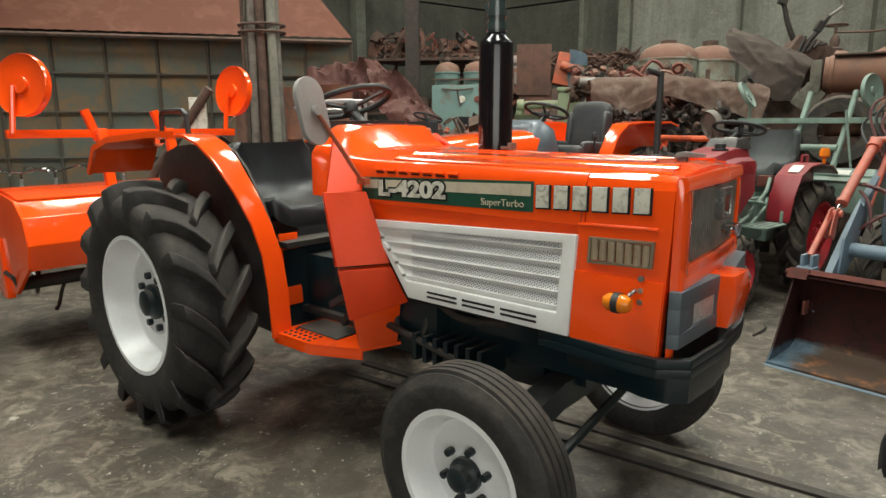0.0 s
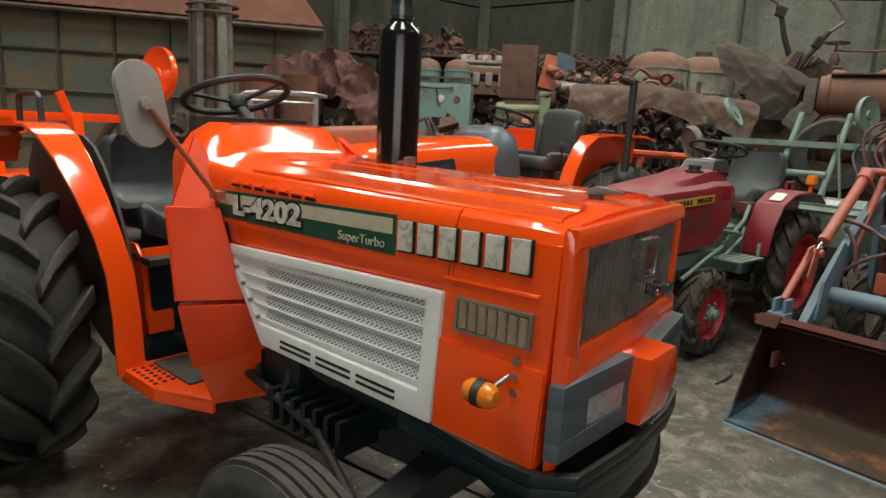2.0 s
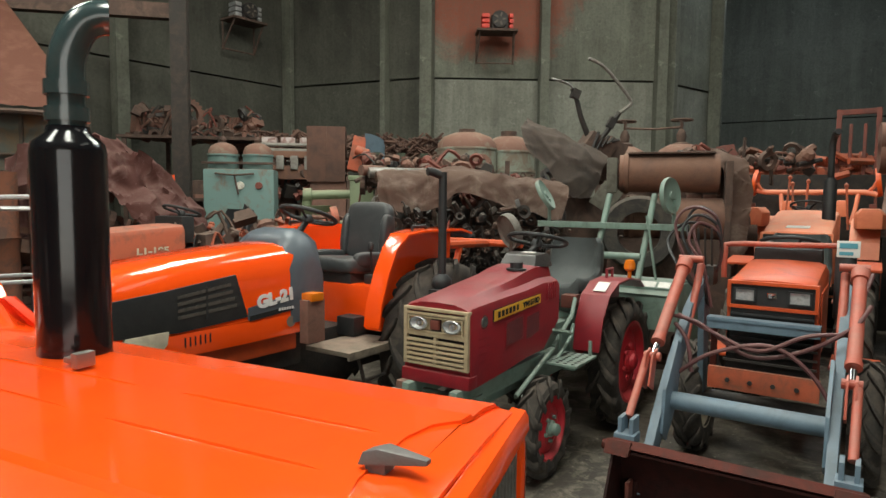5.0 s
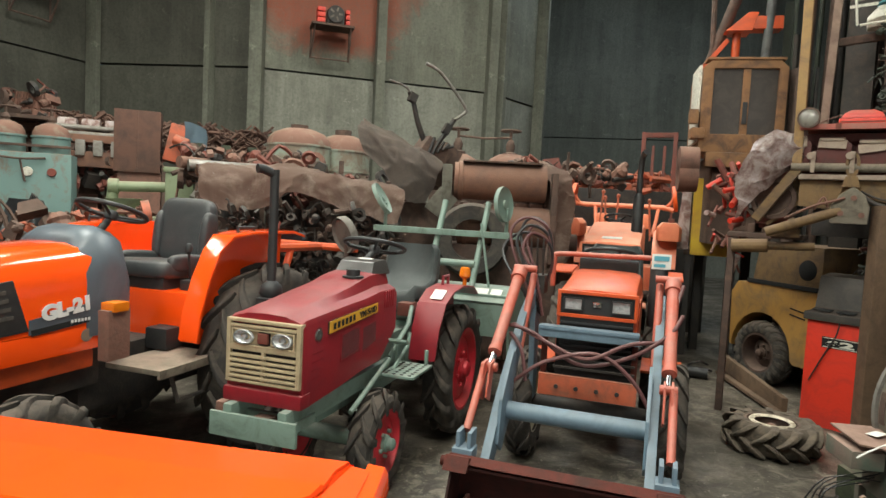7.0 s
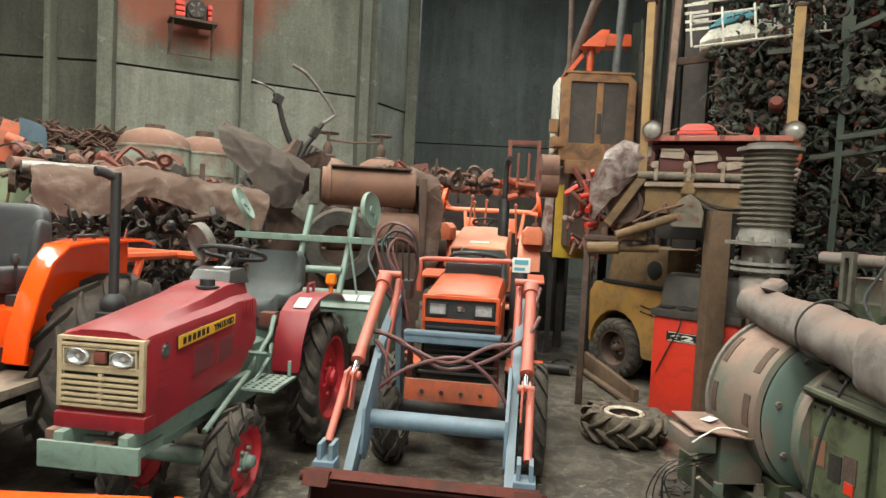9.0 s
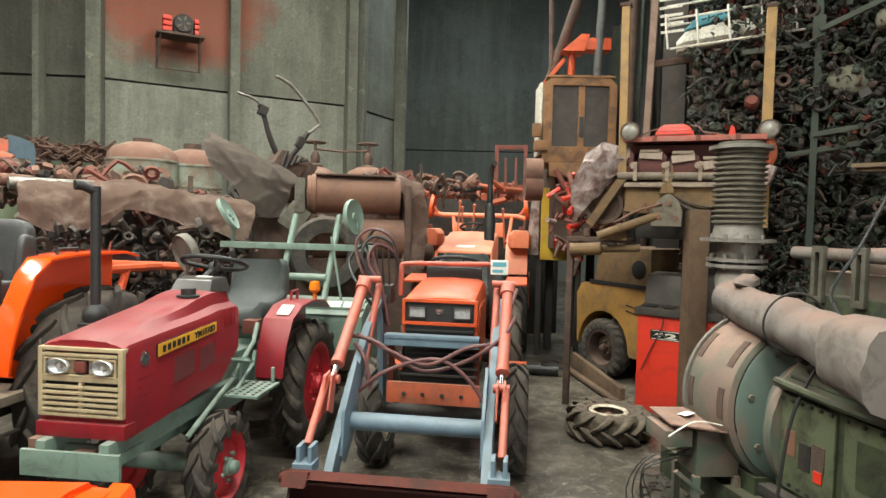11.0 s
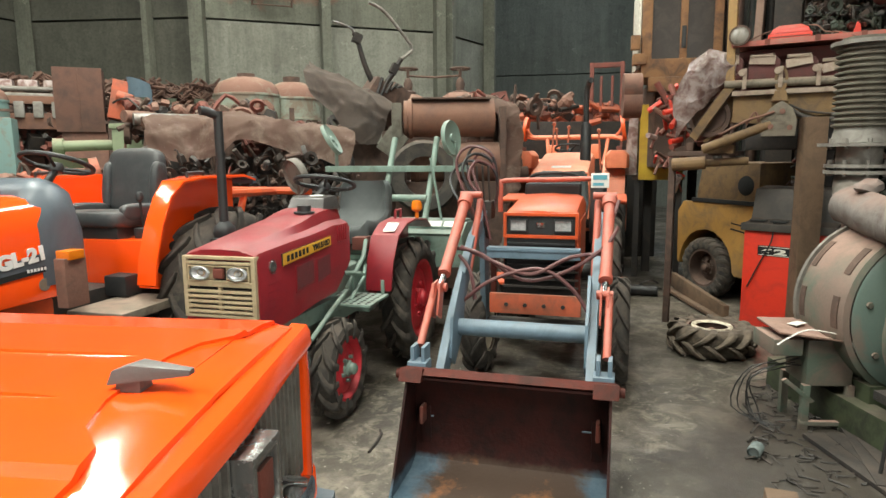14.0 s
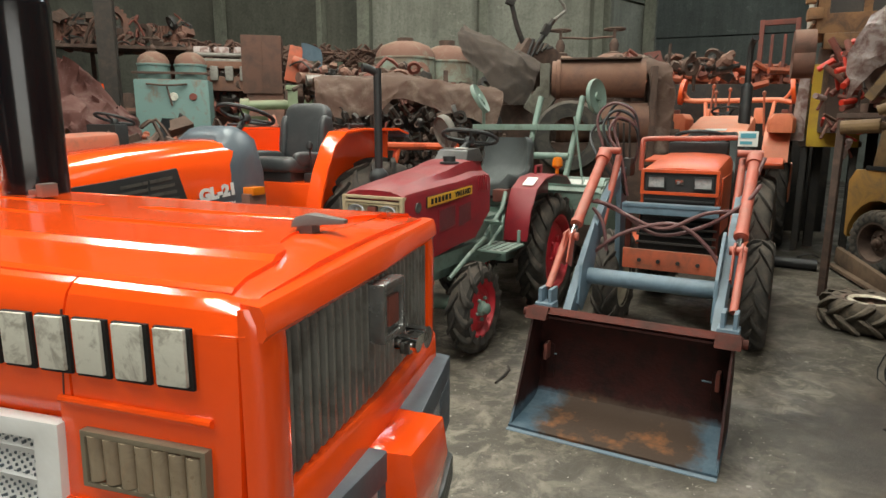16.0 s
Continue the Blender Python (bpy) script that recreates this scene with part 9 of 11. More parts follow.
# ---- the left side: the lean-to with its rusty roof, and the bundled post ----
def lean_to():
    T = thing("lean_to", pose(0, 0, 0), "sheet-metal lean-to with a rusty corrugated roof", "shed")
    # roof slope from its ridge down to the eaves
    e0, e1 = Vector((-6.4, 8.35, 2.62)), Vector((-1.42, 9.75, 2.60))
    r0, r1 = Vector((-6.9, 10.4, 4.3)), Vector((-3.0, 11.6, 4.3))
    bm = B()
    n = 60
    rows = []
    for i in range(n + 1):
        k = i / n
        a, b = e0.lerp(e1, k), r0.lerp(r1, k)
        w = Vector((0, 0, 0.006 * (1 if i % 2 else -1)))
        rows.append([bm.verts.new(a + w), bm.verts.new(a.lerp(b, 0.5) + w), bm.verts.new(b + w)])
    for a, b in zip(rows, rows[1:]):
        ring_faces(bm, a, b, False)
    bmesh.ops.solidify(bm, geom=bm.faces[:], thickness=0.01)
    part("roof", bm, "roof_rust", T, "rusty corrugated roof", angle=20)
    bm = B()
    d = (e1 - e0)
    u = Vector((-d.y, d.x, 0)).normalized()
    for k in range(9):
        a = e0.lerp(e1, k / 8) + u * 0.25
        add_box(bm, (a.x, a.y, 1.3), (0.035, 0.04, 2.6))
    for z in (0.25, 1.0, 1.6, 2.1, 2.58):
        add_cyl(bm, (e0.x + u.x * 0.25, e0.y + u.y * 0.25, z), (e1.x + u.x * 0.25, e1.y + u.y * 0.25, z), 0.022, n=6)
    part("wall_frame", bm, "shed_frame", T)
    for k in range(8):
        a, b = e0.lerp(e1, k / 8) + u * 0.29, e0.lerp(e1, (k + 1) / 8) + u * 0.29
        for z0, z1 in ((0.02, 1.0), (1.0, 1.6), (1.6, 2.58)):
            bm = B()
            add_loft(bm, [[(p.x, p.y, z0), (p.x + u.x * 0.01, p.y + u.y * 0.01, z0), (p.x + u.x * 0.01, p.y + u.y * 0.01, z1), (p.x, p.y, z1)] for p in (a.lerp(b, 0.01), a.lerp(b, 0.99))])
            part("wall_panel", bm, "shed_sheet", T)
    bm = B()
    add_cyl(bm, e0 + Vector((0, -0.02, -0.06)), e1 + Vector((0, -0.02, -0.06)), 0.03, n=6)
    part("eaves_beam", bm, "rust_dark", T)


M["shed_sheet"] = surface("stained_sheet_metal", (0.098, 0.106, 0.088), (0.20, 0.115, 0.05), 0.7, scale=2.4, lo=0.44, hi=0.64, bump=0.25, grain=14)
lean_to()


def bundled_post():
    T = thing("timber_post", pose(-1.86, 7.35, 0), "tall post of grey poles strapped together", "post")
    r = random.Random(8)
    for i in range(9):
        bm = B()
        a = 2 * math.pi * i / 9
        q = r.uniform(0.13, 0.19)
        x, y, w = q * math.cos(a), q * 0.75 * math.sin(a), r.uniform(0.032, 0.055)
        lean = r.uniform(-0.05, 0.05)
        add_tube(bm, [(x * 1.35 + lean, y * 1.3, 0), (x + 0.4 * lean, y, 2.4), (x * 0.95, y, 4.8), (x * 0.9, y, r.uniform(6.6, 7.2))], w, 10, 3)
        part("pole", bm, ("wood_grey", "rust_dark", "wall_low")[i % 3], T)
    bm = B()
    for z in (2.35, 2.42):
        add_tube(bm, [(0.235 * math.cos(t), 0.19 * math.sin(t), z) for t in [2 * math.pi * i / 14 for i in range(14)]], 0.014, 6, close=True)
    part("strap", bm, "rust_dark", T)
    bm = B()
    add_cyl(bm, (-0.18, -0.12, 0), (-0.12, -0.10, 7.0), 0.02, n=6)
    part("conduit", bm, "rust_dark", T)


bundled_post()


# white tube trolley beside the large tractor
def tube_frame():
    T = thing("tube_trolley", pose(-1.05, 6.95, 0, 0, 0, 18), "dusty white tube trolley frame", "trolley")
    bm = B()
    add_tube(bm, [(-0.36, -0.20, 1.58), (-0.30, -0.23, 1.63), (0.0, -0.24, 1.65), (0.24, -0.22, 1.65), (0.35, -0.12, 1.64), (0.37, 0.0, 1.64), (0.35, 0.12, 1.64), (0.24, 0.22, 1.65), (0.0, 0.24, 1.65), (-0.30, 0.23, 1.63), (-0.36, 0.20, 1.58)], 0.017, 8, 4)
    add_tube(bm, [(-0.28, -0.22, 1.57), (0.18, -0.22, 1.57), (0.28, -0.14, 1.57), (0.28, 0.14, 1.57), (0.18, 0.22, 1.57), (-0.28, 0.22, 1.57)], 0.013, 8, 3)
    part("top_hoop", bm, "silver", T)
    for x, y in ((-0.28, -0.22), (0.28, -0.22), (0.28, 0.22), (-0.28, 0.22)):
        bm = B()
        add_cyl(bm, (x, y, 0.02), (x, y, 1.62), 0.016, n=8)
        part("upright", bm, "silver", T)
    bm = B()
    for z in (0.35, 1.08):
        add_tube(bm, [(-0.28, -0.22, z), (0.28, -0.22, z), (0.28, 0.22, z), (-0.28, 0.22, z)], 0.014, 8, close=True)
    part("rail", bm, "silver", T)


tube_frame()
# white post and slanting pipe behind the tiller
bm = B()
add_box(bm, (0, 0, 0.85), (0.16, 0.14, 1.70))
solo("white_post", bm, "letter", pose(-2.45, 7.05, 0, 0, 0, 20), "short grimy white post", "post", bevel=0.01)
bm = B()
add_cyl(bm, (-3.15, 6.9, 0.6), (-2.28, 6.95, 1.78), 0.045, n=10)
solo("slanting_pipe", bm, "rust_dark", Matrix(), "dark pipe leaning against the white post", "pipe")


# bicycles at the left, jammed together
def bicycle(m, seed, mat="silver", label="dusty old bicycle parked in a row", saddle="vinyl"):
    T = thing("bicycle", m, label, "bicycle", "parked bicycles")
    for x in (-0.52, 0.52):
        bm = B()
        R = 0.33
        add_tube(bm, [(x + R * math.cos(t), 0, R + R * math.sin(t) - 0.0) for t in [2 * math.pi * i / 32 for i in range(32)]], 0.016, 7, close=True)
        w = part("wheel", bm, "rubber_old", T)
        bm = B()
        add_tube(bm, [(x + 0.31 * math.cos(t), 0, R + 0.31 * math.sin(t)) for t in [2 * math.pi * i / 28 for i in range(28)]], 0.008, 5, close=True)
        for i in range(14):
            t = 2 * math.pi * i / 14
            add_cyl(bm, (x, 0, R), (x + 0.31 * math.cos(t), 0, R + 0.31 * math.sin(t)), 0.002, n=3)
        part("rim", bm, "silver", w)
        bm = B()
        add_tube(bm, [(x + 0.37 * math.cos(t), 0, R + 0.37 * math.sin(t)) for t in [math.pi * (0.1 + 0.8 * i / 12) for i in range(13)]], 0.022, 6)
        part("mudguard", bm, "silver", T)
    bm = B()
    for a, b in (((-0.52, 0, 0.33), (-0.10, 0, 0.29)), ((-0.10, 0, 0.29), (-0.22, 0, 0.80)), ((-0.52, 0, 0.33), (-0.20, 0, 0.72)), ((-0.10, 0, 0.29), (0.36, 0, 0.78)), ((-0.2, 0, 0.70), (0.35, 0, 0.84)), ((0.34, 0, 0.92), (0.52, 0, 0.33))):
        add_cyl(bm, a, b, 0.015, n=7)
    part("frame", bm, mat, T)
    bm = B()
    add_tube(bm, [(0.22, -0.28, 1.0), (0.36, -0.24, 1.03), (0.36, 0, 0.98), (0.36, 0.24, 1.03), (0.22, 0.28, 1.0)], 0.012, 7, 4)
    add_cyl(bm, (0.345, 0, 0.9), (0.355, 0, 0.99), 0.013, n=7)
    part("handlebar", bm, "chrome", T)
    bm = B()
    secs = []
    for x, w, z in ((-0.38, 0.02, 0.855), (-0.36, 0.085, 0.86), (-0.28, 0.10, 0.865), (-0.18, 0.06, 0.862), (-0.10, 0.03, 0.865), (-0.07, 0.012, 0.86)):
        secs.append([(x, -w, z - 0.035), (x, -w * 0.9, z - 0.005), (x, 0, z + 0.01), (x, w * 0.9, z - 0.005), (x, w, z - 0.035), (x, 0, z - 0.05)])
    add_loft(bm, secs)
    add_cyl(bm, (-0.235, 0, 0.76), (-0.24, 0, 0.83), 0.014, n=7)
    part("saddle", bm, saddle, T, angle=60)
    bm = B()
    add_frame(bm, [(-0.82, -0.08), (-0.42, -0.08), (-0.42, 0.08), (-0.82, 0.08)], [(-0.80, -0.06), (-0.44, -0.06), (-0.44, 0.06), (-0.80, 0.06)], 0.72, 0.735, "z")
    add_cyl(bm, (-0.75, 0, 0.72), (-0.54, 0, 0.35), 0.008, n=5)
    part("carrier", bm, "silver", T)
    return T


for i in range(7):
    bicycle(pose(-4.15 + 0.30 * i, 5.95 + 0.30 * i + 0.05 * (i % 2), 0, 4 - 2 * (i % 3), 0, 118 + 6 * ((i * 7) % 5)), i)


def saddle_stool():
    T = thing("saddle_stool", pose(1.52, 2.10, -0.03, 0, 0, 172), "black bicycle saddle on a dark steel post", "stool")
    bm = B()
    secs = []
    for x, w, z in ((-0.15, 0.05, 0.745), (-0.13, 0.10, 0.765), (-0.05, 0.115, 0.778), (0.05, 0.085, 0.775), (0.12, 0.06, 0.770), (0.16, 0.045, 0.758), (0.175, 0.02, 0.745)):
        secs.append([(x, -w * 0.8, z - 0.085), (x, -w, z - 0.05), (x, -w * 0.9, z - 0.015), (x, -w * 0.5, z), (x, 0, z + 0.003), (x, w * 0.5, z), (x, w * 0.9, z - 0.015), (x, w, z - 0.05), (x, w * 0.8, z - 0.085), (x, 0, z - 0.07)])
    add_loft(bm, secs)
    part("saddle", bm, "vinyl", T, angle=60)
    bm = B()
    add_cyl(bm, (0, 0, 0), (0, 0, 0.73), 0.018, n=10)
    part("post", bm, "grease", T)
    bm = B()
    add_lathe(bm, [(0, 0), (0.13, 0), (0.13, 0.02), (0.03, 0.04), (0, 0.04)], None, 20)
    part("foot", bm, "grease", T)


saddle_stool()


# ---- the right side ----
def generator_set():
    T = thing("generator_set", pose(4.938, 3.546, -0.06, 0, 0, 243), "old green diesel generator set coated in dust", "generator")
    m = pose(0, 0, 0.75, 0, 90, 0) @ Matrix.Diagonal((1.11, 1.11, 1, 1))
    bm = B()
    add_lathe(bm, [(0, -0.60), (0.30, -0.60), (0.36, -0.56), (0.40, -0.52), (0.42, -0.50), (0.42, -0.09), (0.426, -0.088), (0.426, -0.075), (0.40, -0.06)], m, 48)
    sh = part("alternator_shell", bm, "green_gen", T, "dust-pink and green alternator drum")
    bm = B()
    add_lathe(bm, [(0.42, -0.50), (0.438, -0.50), (0.438, -0.475), (0.42, -0.475)], m, 48, close=True)
    part("shell_band", bm, "alu", sh)
    for i, a in enumerate((-100, -62, -24, 14, 52)):
        for x0, x1 in ((-0.46, -0.42), (-0.18, -0.13)):
            bm = B()
            secs = []
            for k in range(7):
                t = radians(a + 22 * k / 6)
                secs.append([(x, 0.471 * math.sin(t), 0.75 + 0.471 * math.cos(t)) for x in (x0, x1)] + [(x, 0.456 * math.sin(t), 0.75 + 0.456 * math.cos(t)) for x in (x1, x0)])
            add_loft(bm, secs)
            part("air_slot", bm, "rust_dark", sh)
    bm = B()
    add_lathe(bm, [(0.40, -0.05), (0.385, -0.04), (0.25, -0.02), (0.25, 0.03), (0.22, 0.05), (0, 0.05)], m, 40)
    part("end_disc", bm, "green_disc", T, "dull green end disc")
    for k in range(8):
        bm = B()
        t = 2 * math.pi * k / 8 + 0.2
        add_cyl(bm, (-0.045, 0.37 * math.sin(t), 0.75 + 0.37 * math.cos(t)), (-0.02, 0.37 * math.sin(t), 0.75 + 0.37 * math.cos(t)), 0.018, n=6)
        part("bolt", bm, "green_gen", sh)
    bm = B()
    secs = []
    for x, r_ in ((0.02, 0.27), (0.06, 0.30), (0.12, 0.40), (0.20, 0.42)):
        secs.append([(x, r_ * math.sin(t), 0.70 + r_ * math.cos(t)) for t in [2 * math.pi * i / 28 for i in range(28)]])
    add_loft(bm, secs)
    part("flywheel_housing", bm, "green_gen", T)
    # engine: block, covers with their plates, the dark trough above them, injectors on the slope
    bm = B()
    add_prism(bm, [(-0.345, 0.22), (0.34, 0.22), (0.34, 1.02), (0.10, 1.16), (-0.12, 1.16), (-0.345, 0.96)], 0.16, 2.1, "x")
    part("engine_block", bm, "green_dark", T, bevel=0.015)
    for x0, x1, first in ((0.20, 0.55, True), (0.60, 1.10, False), (1.15, 1.65, False)):
        bm = B()
        add_prism(bm, [(x0, 0.44), (x1, 0.44), (x1, 0.90), (x0, 0.92)], -0.345, -0.362)
        pn = part("side_cover", bm, "green_cover", T, "pale green inspection cover with small plates" if first else "", bevel=0.008)
        for k in range(12):
            bm = B()
            x, z = (x0 + 0.02 + (x1 - x0 - 0.04) * (k % 6) / 5, 0.895 if k < 6 else 0.465)
            add_cyl(bm, (x, -0.36, z), (x, -0.374, z), 0.010, n=6)
            part("cover_bolt", bm, "grease", pn)
        if first:
            for i, (x, z, mt) in enumerate(((0.275, 0.68, "ochre"), (0.375, 0.64, "grease"), (0.46, 0.66, "rust_dark"))):
                boxes("plate", mt, pn, [((x, -0.364, z), (0.075, 0.006, 0.13))], bevel=0)
            boxes("red_plate", "redbox", pn, [((0.465, -0.368, 0.575), (0.05, 0.006, 0.055))], bevel=0)
        else:
            boxes("louvred_plate", "green_dark", pn, [(((x0 + x1) / 2, -0.366, 0.72), (x1 - x0 - 0.16, 0.010, 0.22))], bevel=0.003)
    bm = B()
    add_prism(bm, [(-0.41, 0.955), (-0.35, 0.93), (-0.34, 0.945), (-0.40, 0.97)], 0.18, 2.1, "x")
    part("trough", bm, "grease", T)
    boxes("sill_rail", "grease", T, [((1.1, -0.40, 0.40), (1.9, 0.08, 0.05))], bevel=0.005)
    for k in range(16):
        bm = B()
        x = 0.24 + 0.115 * k
        add_cyl(bm, (x, -0.22, 1.06), (x + 0.01, -0.31, 1.10), 0.018, n=8)
        add_lathe(bm, [(0, 0), (0.026, 0), (0.026, 0.03), (0.012, 0.04), (0, 0.04)], pose(x + 0.05, -0.26, 1.04, 40, 0, 0), 8)
        part("injector", bm, "green_dark" if k % 3 else "grease", T)
    for y, z, r_ in ((-0.30, 1.0, 0.016), (-0.40, 0.98, 0.02), (-0.18, 1.18, 0.02)):
        bm = B()
        add_tube(bm, [(0.2, y, z), (0.8, y - 0.01, z - 0.02), (1.5, y, z), (2.0, y, z - 0.03)], r_, 8, 4)
        part("pipe", bm, "green_dark", T)
    for y in (-0.32, 0.32):
        boxes("bed_frame", "green_dark", T, [((0.6, y, 0.16), (3.0, 0.12, 0.20))], bevel=0.01)
    boxes("alternator_foot", "green_dark", T, [((-0.3, 0, 0.28), (0.5, 0.6, 0.16))], bevel=0.01)


generator_set()


def exhaust_stack():
    """A steel bellows on its flanges, that turns down into a lagged pipe."""
    T = thing("exhaust_stack", pose(5.42, 4.255, 0.03), "grey steel bellows on flanges above a lagged pipe", "pipe")
    prof = [(0.0, 2.25), (0.145, 2.25)]
    n = 14
    for i in range(n):
        z = 2.19 - i * 0.036
        prof += [(0.150, z), (0.172, z - 0.009), (0.172, z - 0.018), (0.150, z - 0.027)]
    prof += [(0.15, 1.68), (0.0, 1.68)]
    bm = B()
    add_lathe(bm, prof, None, 36)
    part("bellows", bm, "bellows", T)
    bm = B()
    add_lathe(bm, [(0.14, 2.20), (0.205, 2.20), (0.205, 2.225), (0.14, 2.225)], None, 32, close=True)
    part("top_flange", bm, "alu", T)
    for z, r_ in ((1.575, 0.24), (1.40, 0.195), (1.44, 0.195)):
        bm = B()
        add_lathe(bm, [(0, z), (r_, z), (r_, z + 0.022), (0, z + 0.022)], None, 32)
        f = part("flange", bm, "alu", T)
        if r_ < 0.2 or z > 1.5:
            for k in range(8):
                t = 2 * math.pi * k / 8
                bm = B()
                rb = 0.165
                add_cyl(bm, (rb * math.cos(t), rb * math.sin(t), z - 0.015), (rb * math.cos(t), rb * math.sin(t), z + 0.05), 0.014, n=6)
                part("flange_bolt", bm, "alu", f)
    bm = B()
    add_lathe(bm, [(0, 1.60), (0.17, 1.60), (0.16, 1.64), (0.15, 1.69), (0, 1.69)], None, 32)
    add_cyl(bm, (0, 0, 1.44), (0, 0, 1.60), 0.13, n=28)
    part("neck", bm, "alu", T)
    bm = B()
    add_tube(bm, [(0, 0, 1.42), (-0.03, 0.0, 1.32), (-0.12, -0.06, 1.24), (-0.28, -0.16, 1.21)], 0.12, 18, 4)
    part("elbow", bm, "alu", T)
    # lagged pipe down to the engine
    bm = B()
    pts = [(-0.30, -0.12, 1.22), (-0.55, -0.40, 1.19), (-0.85, -0.78, 1.16), (-1.12, -1.12, 1.13), (-1.30, -1.36, 1.10)]
    line = spline(pts, 14)
    secs = []
    d = (Vector(pts[-1]) - Vector(pts[0])).normalized()
    u, v = frame_of(d)
    for i, p in enumerate(line):
        k = i / (len(line) - 1)
        r_ = 0.115 + 0.03 * k + (0.03 if k > 0.72 else 0)
        sec = []
        for j in range(20):
            t = 2 * math.pi * j / 20
            sq = 1.0 if k < 0.72 else 1.0 / max(abs(math.cos(t)), abs(math.sin(t))) ** 0.55
            w = 1 + 0.13 * noise.noise(Vector((p.x * 6, j * 0.4, p.y * 6))) + 0.035 * noise.noise(Vector((p.x * 17, j * 0.8, p.y * 17)))
            sec.append(p + (u * math.cos(t) + v * math.sin(t)) * r_ * sq * w)
        secs.append(sec)
    add_loft(bm, secs)
    part("lagging", bm, "wrap", T, "dusty cloth-lagged exhaust pipe", angle=60)
    for k in (0.50,):
        p = line[int(k * (len(line) - 1))]
        bm = B()
        add_tube(bm, [p + (u * math.cos(t) + v * math.sin(t)) * (0.150 + 0.05 * max(0.0, math.sin(t + 2.2))) for t in [2 * math.pi * i / 40 for i in range(40)]], 0.006, 6, close=True)
        part("binding_wire", bm, "grease", T)
    # its prop down to the floor
    bm = B()
    add_cyl(bm, (0.1, 0.1, 0), (0.06, 0.06, 1.40), 0.04, n=8)
    part("prop", bm, "rust_dark", T)
    return T


exhaust_stack()
bm = B()
add_tube(bm, [(4.62, 3.35, 1.33), (4.55, 3.30, 1.20), (4.40, 3.42, 0.80), (4.32, 3.45, 0.3), (4.28, 3.46, 0.02)], 0.009, 7, 5)
add_tube(bm, [(4.62, 3.35, 1.33), (4.80, 3.42, 1.40), (5.1, 3.40, 1.62), (5.25, 3.3, 1.98)], 0.009, 7, 5)
solo("black_cable", bm, "hose_black", Matrix(), "black cable slung over the lagged pipe", "cable")
bm = B()
add_lathe(bm, [(0, 0), (0.07, 0.01), (0.10, 0.04), (0.08, 0.075), (0.04, 0.09), (0, 0.085)], pose(0, 0, 0, 12, 0, 0) @ Matrix.Diagonal((1.3, 0.7, 0.8, 1)), 14)
for v in bm.verts:
    v.co += noise.noise_vector(v.co * 14) * 0.03
solo("cloth_rag", bm, "wrap", pose(4.98, 3.98, 1.33), "small pale cloth rag bunched on the pipe", "rag")


def valve_bank():
    T = thing("engine_bank", pose(5.55, 3.35, 0, 0, 0, 252), "green engine bank with a pipe rail and pale uprights", "engine")
    boxes("block", "green_dark", T, [((0.35, 0, 0.65), (1.5, 0.5, 1.3))], bevel=0.02)
    boxes("rail_box", "green_gen", T, [((0.35, 0, 1.36), (1.5, 0.24, 0.16))], bevel=0.02)
    bm = B()
    add_cyl(bm, (-0.52, -0.22, 1.55), (1.2, -0.22, 1.55), 0.04, n=12)
    part("pipe_rail", bm, "wrap", T)
    for k in range(5):
        bm = B()
        x = -0.30 + 0.27 * k
        add_frame(bm, [(x - 0.04, 1.25), (x + 0.04, 1.25), (x + 0.04, 1.60), (x - 0.04, 1.60)], [(x - 0.015, 1.29), (x + 0.015, 1.29), (x + 0.015, 1.56), (x - 0.015, 1.56)], -0.29, -0.25)
        part("upright", bm, "bellows", T, bevel=0.005)
    for k in range(3):
        bm = B()
        add_lathe(bm, [(0, 0), (0.12, 0), (0.13, 0.04), (0.12, 0.12), (0.09, 0.15), (0, 0.16)], pose(-0.1 + 0.5 * k, 0.02, 1.44) @ Matrix.Diagonal((1.5, 1, 1, 1)), 16)
        part("rocker_cover", bm, "green_gen", T)


valve_bank()


